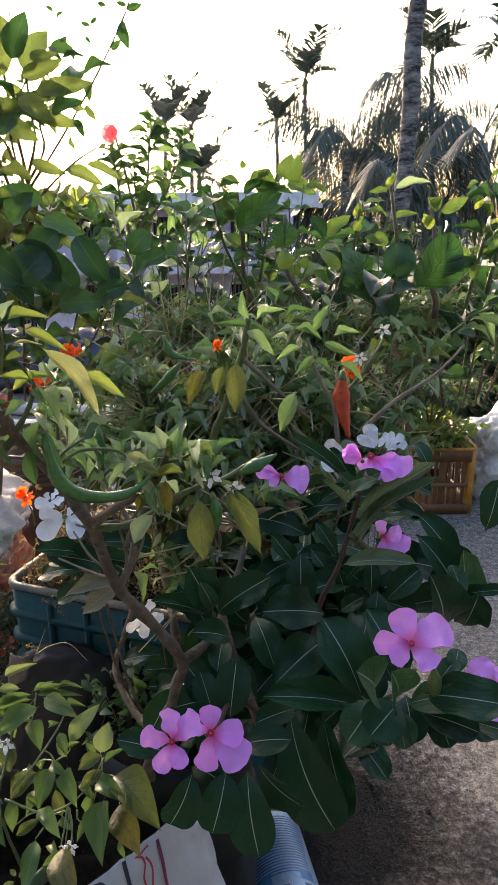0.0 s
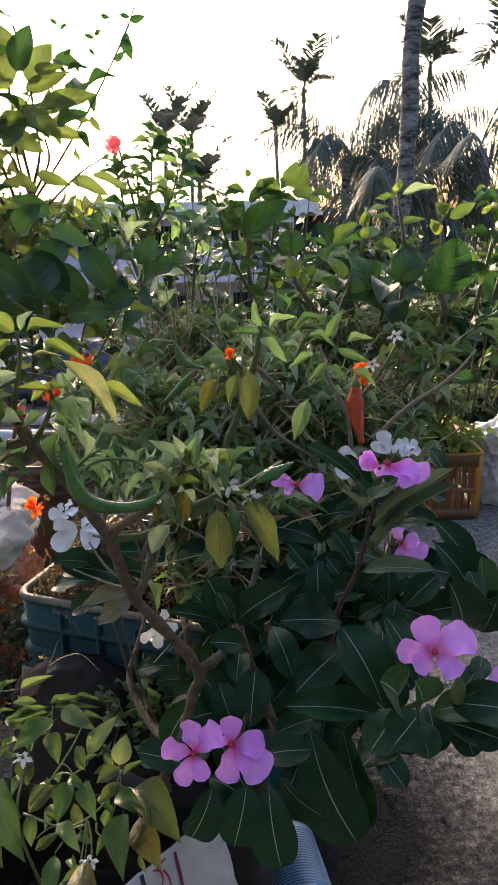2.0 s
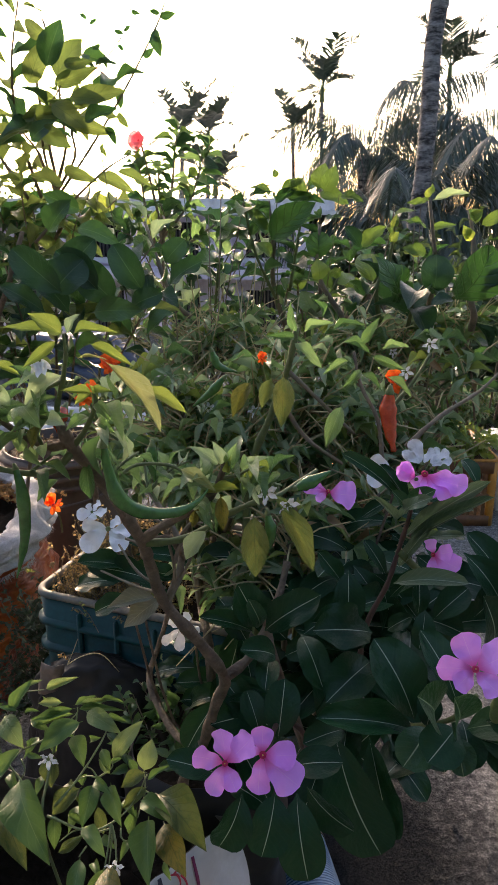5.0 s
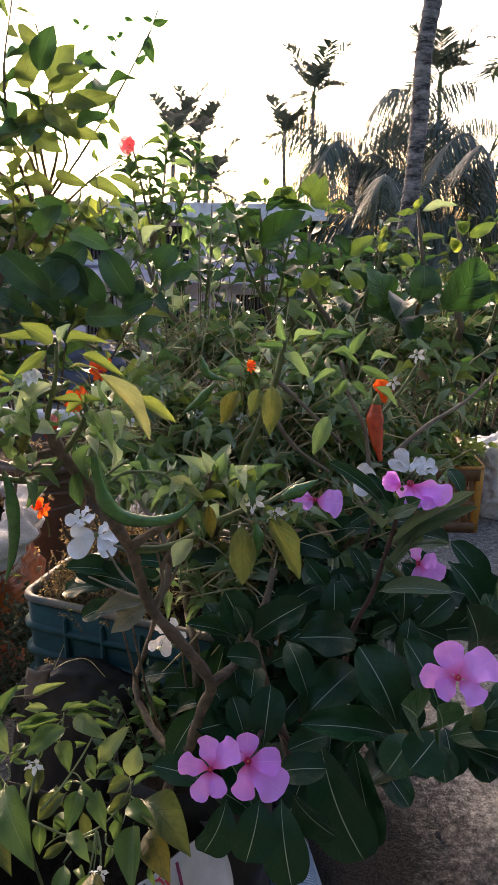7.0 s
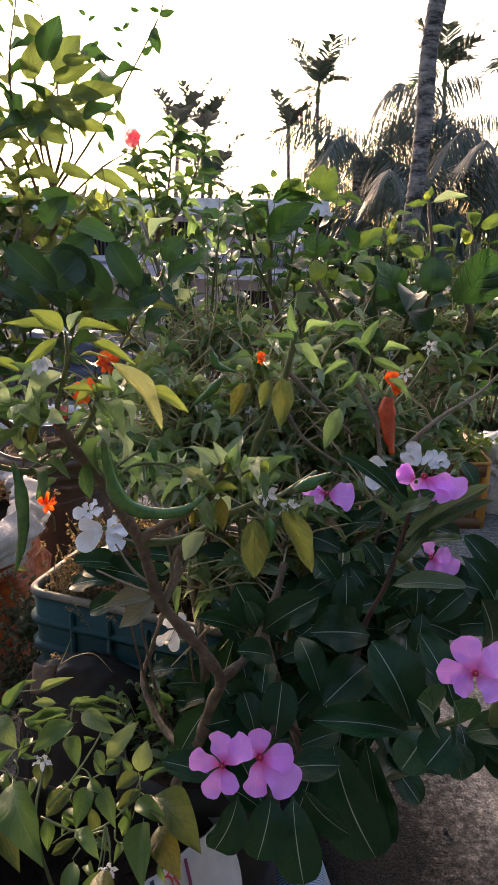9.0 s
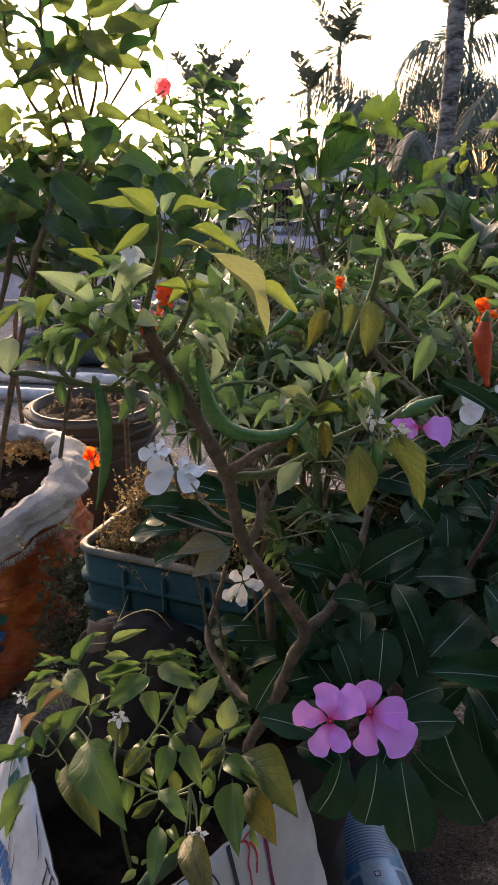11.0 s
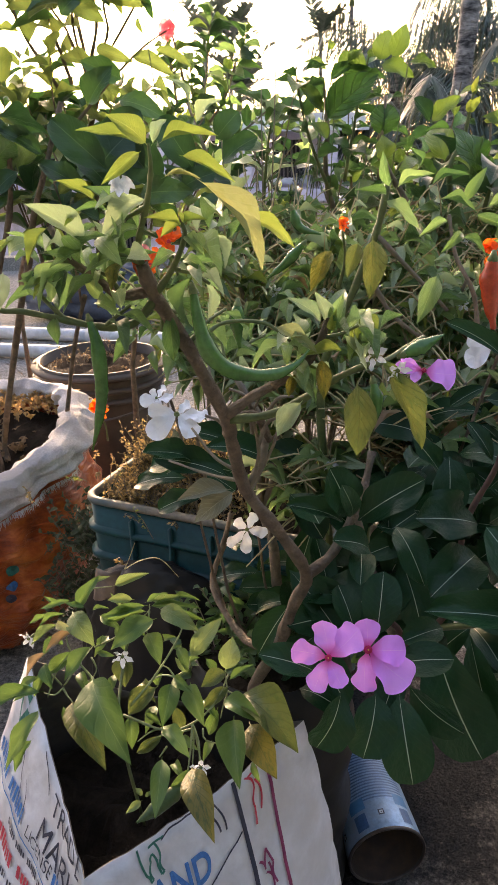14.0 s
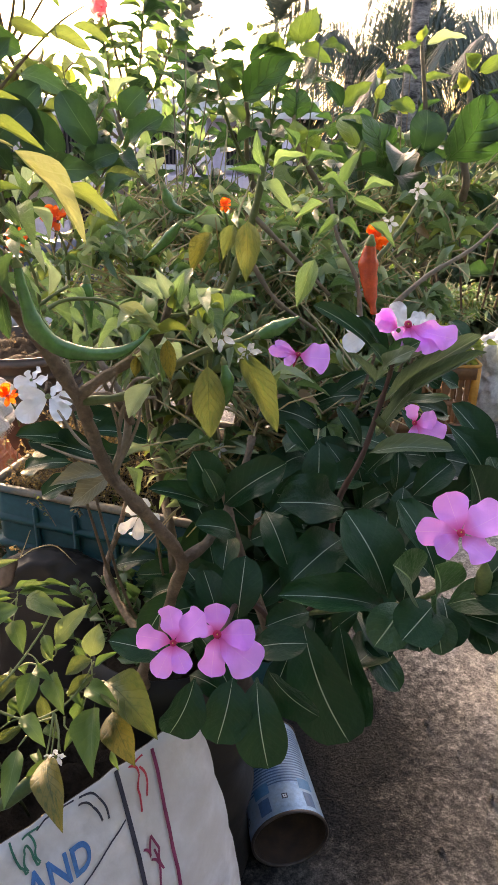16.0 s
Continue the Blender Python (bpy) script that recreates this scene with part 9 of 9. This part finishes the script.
twig(tree_l, [(-0.3371, 1.5000, 1.2364), (-0.3477, 1.5000, 1.2654), (-0.3690, 1.5000, 1.3036)], 0.0012, 0.0008, "bark")
for k, (a, b) in enumerate((((-0.3008, 1.5000, 1.2791), (-0.3199, 1.5000, 1.2841)), ((-0.3006, 1.5000, 1.2820), (-0.2867, 1.5000, 1.2931)), ((-0.3132, 1.5000, 1.2602), (-0.3011, 1.5000, 1.2476)), ((-0.3371, 1.5000, 1.2364), (-0.3366, 1.5000, 1.2170)), ((-0.3459, 1.5000, 1.2606), (-0.3632, 1.5000, 1.2512)), ((-0.2446, 1.5000, 1.2756), (-0.2303, 1.5000, 1.2621)),
                            ((-0.2318, 1.5000, 1.3065), (-0.1992, 1.5000, 1.3126)), ((-0.2395, 1.5000, 1.2878), (-0.2297, 1.5000, 1.2371)))):
    hleaf(tree_l, "hib", a, b, 0.45)
for k, (a, b) in enumerate((((-0.2283, 1.5000, 1.3111), (-0.2494, 1.5000, 1.3170)), ((-0.2648, 1.5000, 1.2356), (-0.2428, 1.5000, 1.2546)), ((-0.2849, 1.5000, 1.3166), (-0.2659, 1.5000, 1.3116)), ((-0.3690, 1.5000, 1.3036), (-0.3843, 1.5000, 1.3132)), ((-0.3645, 1.5000, 1.2941), (-0.3507, 1.5000, 1.3034)), ((-0.3609, 1.5000, 1.2173), (-0.3760, 1.5000, 1.2321)))):
    hleaf(tree_l, "hib", a, b, 0.45)
spray(tree_l, [(-0.4109, 1.5000, 1.2662), (-0.3810, 1.5000, 1.2370), (-0.3397, 1.5000, 1.2072), (-0.3034, 1.5000, 1.1771)], ["hib", "hib_lime"], 8, 0.06, 0.5, "heart", 95, "bark", 0.002, 0.001)

OL = ["hib_olive", "hib_olive", "hib"]
spray(tree_l, [(-0.4706, 1.4500, 0.9794), (-0.5014, 1.4500, 1.0927), (-0.4969, 1.4200, 1.2039), (-0.4632, 1.4000, 1.3238)], OL, 13, 0.085, 0.44, "heart", 401, "bark", 0.0035, 0.0015)
spray(tree_l, [(-0.5118, 1.5000, 0.9758), (-0.5700, 1.4800, 1.0864), (-0.5737, 1.4500, 1.2009), (-0.5417, 1.4500, 1.3475)], OL, 13, 0.085, 0.44, "heart", 402, "bark", 0.0035, 0.0015)
spray(tree_l, [(-0.4321, 1.4200, 0.9833), (-0.4487, 1.4200, 1.0593), (-0.4373, 1.4000, 1.1154), (-0.3956, 1.3800, 1.1679)], OL, 6, 0.080, 0.40, "heart", 403, "bark", 0.0032, 0.0015, 0.35, 0.5)
spray(tree_l, [(-0.4351, 1.4500, 0.9948), (-0.3974, 1.4500, 1.0563), (-0.3921, 1.4200, 1.1030), (-0.3609, 1.4000, 1.1429)], OL, 6, 0.075, 0.38, "heart", 404, "bark", 0.0030, 0.0014, 0.35, 0.55)
spray(tree_l, [(-0.4546, 1.4500, 1.0210), (-0.4714, 1.4500, 1.0672), (-0.4845, 1.4200, 1.0942), (-0.4888, 1.4000, 1.1255)], OL, 6, 0.080, 0.40, "heart", 405, "bark", 0.0030, 0.0014, 0.35, 0.5)

hib_f = hibiscus("far hibiscus shrub with a rose-red flower at its top", (-0.35, 2.25, FLOOR))
twig(hib_f, [(-0.35, 2.25, FLOOR), (-0.36, 2.25, 0.5), (-0.3529, 2.2000, 0.8711), (-0.3773, 2.2000, 1.0331), (-0.4031, 2.2000, 1.1497)], 0.006, 0.003, "bark_grey", "stem")
petal_flower(hib_f, (-0.4100, 2.1800, 1.1584), (-0.3, -0.9, 0.1), 0.029, "rose", 0, 6, 1.1, "petal", "rose_heart", 0.5, None, "rose-red double hibiscus flower")
petal_flower(hib_f, (-0.4062, 2.1700, 1.1588), (-0.1, -0.9, 0.3), 0.018, "rose", 25, 6, 1.1, "petal", "rose_heart", 0.7, None, "rose-red double hibiscus flower")
HM = ["hib", "chili", "hib", "chili", "hib_lime", "hib", "hib_dark"]
spray(hib_f, [(-0.3529, 2.2000, 0.8711), (-0.3189, 2.2000, 1.0167), (-0.3038, 2.2000, 1.1410), (-0.2920, 2.2000, 1.2089)], HM, 28, 0.078, 0.40, "heart", 101, "bark_grey", 0.005, 0.002)
spray(hib_f, [(-0.3615, 2.2000, 0.8712), (-0.2696, 2.2000, 0.9844), (-0.2316, 2.2000, 1.0787), (-0.1950, 2.2000, 1.1627)], HM, 28, 0.078, 0.40, "heart", 102, "bark_grey", 0.005, 0.002)
spray(hib_f, [(-0.3712, 2.2000, 0.8546), (-0.3984, 2.2000, 0.9695), (-0.4090, 2.2000, 1.0648), (-0.4209, 2.2000, 1.1346)], HM, 24, 0.07, 0.40, "heart", 103, "bark_grey", 0.005, 0.002)
spray(hib_f, [(-0.3536, 2.2500, 0.8527), (-0.3625, 2.2500, 1.0027), (-0.3643, 2.2500, 1.1150)], HM, 24, 0.07, 0.40, "heart", 104, "bark_grey", 0.005, 0.002)
spray(hib_f, [(-0.3287, 2.2000, 0.8376), (-0.2217, 2.2000, 0.9030), (-0.1166, 2.2000, 0.9831)], HM, 22, 0.07, 0.40, "heart", 105, "bark_grey", 0.005, 0.002)
spray(hib_f, [(-0.3809, 2.2000, 0.8380), (-0.4632, 2.2000, 0.9050), (-0.5268, 2.2000, 0.9706)], HM, 22, 0.07, 0.40, "heart", 106, "bark_grey", 0.005, 0.002)
for k, (a, b) in enumerate((((-0.4442, 1.9000, 0.9581), (-0.4695, 1.9000, 1.0068)), ((-0.4519, 1.9000, 0.9540), (-0.4806, 1.9000, 0.9654)), ((-0.4397, 1.9000, 0.9581), (-0.4333, 1.9000, 0.9996)), ((-0.3320, 1.9000, 0.9292), (-0.3563, 1.9000, 0.9434)), ((-0.3229, 1.9000, 0.9333), (-0.3180, 1.9000, 0.9640)), ((-0.3174, 1.9000, 0.9248), (-0.2901, 1.9000, 0.9359)))):
    hleaf(hib_f, "hib_gold", a, b, 0.55)


def hib_fill(ob, at, z0, z1, spread, n, seed, kinds, size=0.07, shape="heart", w=0.50):
    """More shoots of a shrub, each ending in a spray of leaves."""
    r = random.Random(seed)
    for k in range(n):
        a = k * 2.4 + r.uniform(-0.4, 0.4)
        e = Vector((at[0] + math.cos(a) * spread[0] * r.uniform(0.3, 1), at[1] + math.sin(a) * spread[1] * r.uniform(0.3, 1), r.uniform(z0 * 0.4 + z1 * 0.6, z1)))
        b = Vector((at[0] * 0.6 + e.x * 0.4, at[1] * 0.6 + e.y * 0.4, z0))
        spray(ob, [tuple(b), tuple(b.lerp(e, 0.55) + Vector((r.uniform(-.02, .02), 0, 0.02))), tuple(e)], kinds, 11, size, w, shape, seed * 13 + k, "bark", 0.0018, 0.001, 0.3, 0.2)


hib_fill(hib_r, (0.36, 1.18), 0.62, 0.90, (0.26, 0.14), 12, 201, ["hib", "hib_dark", "hib", "hib", "hib_dark", "hib_lime"], 0.06)
hib_fill(hib_c, (0.10, 1.42), 0.66, 0.98, (0.26, 0.14), 10, 202, ["hib", "hib_dark", "hib", "hib_dark", "hib", "hib_lime"], 0.052)
hib_fill(hib_c, (-0.08, 1.36), 0.62, 0.86, (0.22, 0.12), 10, 212, ["hib", "hib_dark", "chili", "chili_dark"], 0.06, "lance", 0.45)
hib_fill(hib_l, (-0.36, 1.06), 0.66, 0.93, (0.22, 0.10), 11, 203, ["hib_dark", "hib", "hib_olive", "hib"], 0.065)
hib_fill(tree_l, (-0.66, 1.62), 0.75, 1.05, (0.24, 0.14), 9, 204, ["hib", "hib_dark", "hib"], 0.085)
for k, (a, b, w) in enumerate((((-0.4113, 1.3500, 1.1897), (-0.3779, 1.3500, 1.2670), 0.5), ((-0.3762, 1.3500, 1.1447), (-0.3064, 1.3500, 1.1394), 0.4), ((-0.4325, 1.3500, 1.0951), (-0.3747, 1.3500, 1.0619), 0.5), ((-0.3501, 1.3500, 1.1035), (-0.2874, 1.3500, 1.1257), 0.4), ((-0.4013, 1.3500, 1.2331), (-0.4412, 1.3500, 1.2678), 0.5), ((-0.4074, 1.3500, 1.1361), (-0.3459, 1.3500, 1.0942), 0.5),
                               ((-0.4506, 1.3500, 1.0721), (-0.4004, 1.3500, 1.1086), 0.5), ((-0.3805, 1.3500, 1.1981), (-0.3256, 1.3500, 1.2018), 0.35), ((-0.2995, 1.4000, 1.1282), (-0.2787, 1.4000, 1.0994), 0.4), ((-0.3225, 1.4000, 1.1047), (-0.3043, 1.4000, 1.0708), 0.4))):
    hleaf(tree_l, "hib_olive" if k % 3 else "hib", a, b, w)
hib_fill(tree_l, (-0.72, 1.55), 1.02, 1.40, (0.12, 0.08), 4, 205, ["hib_olive", "hib_olive", "hib"], 0.09)
hib_fill(tree_l, (-0.50, 1.50), 0.80, 1.06, (0.22, 0.10), 7, 207, ["hib_olive", "hib", "hib_olive"], 0.075)
hib_fill(hib_f, (-0.28, 2.2), 0.75, 1.02, (0.45, 0.2), 7, 206, ["hib", "hib_dark", "hib", "chili", "hib_lime"], 0.07)

far_shrub = thing("shrub", (1.15, 3.4, FLOOR), "dark shaded shrub at the edge of the roof", "shrub")
twig(far_shrub, [(1.15, 3.4, FLOOR), (1.16, 3.4, 0.3), (1.2, 3.4, 0.6)], 0.02, 0.008, "bark", "stem")
cloudlets = []
rr = random.Random(77)
for k in range(5200):
    p = Vector((1.22 + rr.gauss(0, 0.34), 3.3 + rr.gauss(0, 0.16), 0.33 + rr.gauss(0, 0.20)))
    p.z = max(p.z, 0.06)
    cloudlets.append((p, p + Vector((rr.uniform(-1, 1), rr.uniform(-1, 1), rr.uniform(-1, 0.3))).normalized() * 0.07, 0.4, (rr.uniform(-.5, .5), -0.4, 0.9)))
leaf_cloud("foliage", far_shrub, cloudlets, "far", "lance", 3, 2, "", 5)

# thin bare stalks and dry grass between the shrubs
for k in range(54):
    r = random.Random(700 + k)
    x, y = r.uniform(-0.22, 0.35) if k < 26 else r.uniform(-0.20, 0.05), r.uniform(1.05, 1.5)
    h = r.uniform(0.70, 1.05) if k < 26 else r.uniform(0.66, 0.88)
    st = thing("dry_stalk", (x, y, FLOOR), "thin bare stalk standing among the shrubs", "stalk", "dry stalks")
    twig(st, [(x, y, FLOOR), (x + r.uniform(-.03, .03), y, h * 0.5), (x + r.uniform(-.08, .08), y + r.uniform(-.05, .05), h)], 0.0015, 0.0008, r.choice(("bark_grey", "bark", "stem")) if k < 26 else r.choice(("stem_straw", "bark_grey", "stem_straw")), "stalk", 4, 5)

# ---- dry weeds over the teal crate, the bucket and the woven sack ----
def weeds(at, size, n, seed, kind, label, z, leaf_len=0.012, tall=0.06, bed=None):
    r = random.Random(seed)
    ob = tagged(thing("weeds", (at[0], at[1], z), label, "weeds"), kind="stuff")
    spots = []
    bm = bmesh.new()
    for k in range(n):
        p = Vector((at[0] + r.gauss(0, 1) * size[0] * 0.5, at[1] + r.gauss(0, 1) * size[1] * 0.5, z))
        if bed and r.random() < 0.97:
            # rooted within the crate: corner, direction of its long side, length, depth
            dx, dy = p.x - bed[0], p.y - bed[1]
            if not (0.02 < dx * bed[2] + dy * bed[3] < bed[4] and 0.02 < dy * bed[2] - dx * bed[3] < bed[5]):
                continue
        e = p + Vector((r.uniform(-.5, .5), r.uniform(-.6, .3), r.uniform(0.2, 1.0))) * tall
        add_tube(bm, [p, p.lerp(e, 0.5) + Vector((0, 0, 0.006)), e], lambda f: 0.0007, 3, False)
        for q in range(9):
            s = p.lerp(e, 0.25 + 0.75 * q / 8)
            d = Vector((r.uniform(-1, 1), r.uniform(-1, 1), r.uniform(-0.4, 0.8))).normalized() * leaf_len * r.uniform(0.5, 1.3)
            spots.append((s, s + d, 0.5, (r.uniform(-1, 1), -0.6, 0.8)))
    part("stalk_tangle", bm, M["bark_grey"], ob)
    leaf_cloud("foliage", ob, spots, kind, "lance", 3, 2, "", seed)
    return ob


BED = (-0.333, 0.849, 0.951, -0.310, 0.31, 0.28)
weeds((-0.230, 0.925), (0.13, 0.13), 2600, 61, "moss", "dry brown creeping weeds spilling over the crate", 0.430, 0.0050, 0.036, BED)
weeds((-0.255, 0.975), (0.09, 0.06), 420, 70, "moss", "taller dry weeds at the back of the crate", 0.44, 0.0060, 0.070, BED)
weeds((-0.12, 0.90), (0.16, 0.10), 90, 62, "chili_olive", "low olive weeds in the crate", 0.42, 0.007, 0.045)
weeds((0.46, 2.16), (0.26, 0.14), 130, 69, "chili_lime", "leafy seedlings filling the slatted crate", 0.232, 0.034, 0.10)
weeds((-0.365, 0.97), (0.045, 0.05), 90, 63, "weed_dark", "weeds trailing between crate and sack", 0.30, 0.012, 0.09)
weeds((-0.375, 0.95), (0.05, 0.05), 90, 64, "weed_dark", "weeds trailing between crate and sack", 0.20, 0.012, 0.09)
weeds((-0.515, 1.60), (0.14, 0.12), 34, 65, "dry", "dead stalks and leaves in the bucket", 0.40, 0.006, 0.06)
weeds((-0.62, 1.14), (0.18, 0.15), 90, 66, "dry", "dry litter on the sack's soil", 0.385, 0.011, 0.02)
weeds((-0.55, 1.25), (0.12, 0.06), 130, 68, "straw", "sunlit straw litter on the sack's soil", 0.425, 0.009, 0.02)
weeds((-0.08, 0.68), (0.10, 0.06), 60, 67, "chili_dark", "low dark weeds in the grow bag", 0.345, 0.02, 0.08)
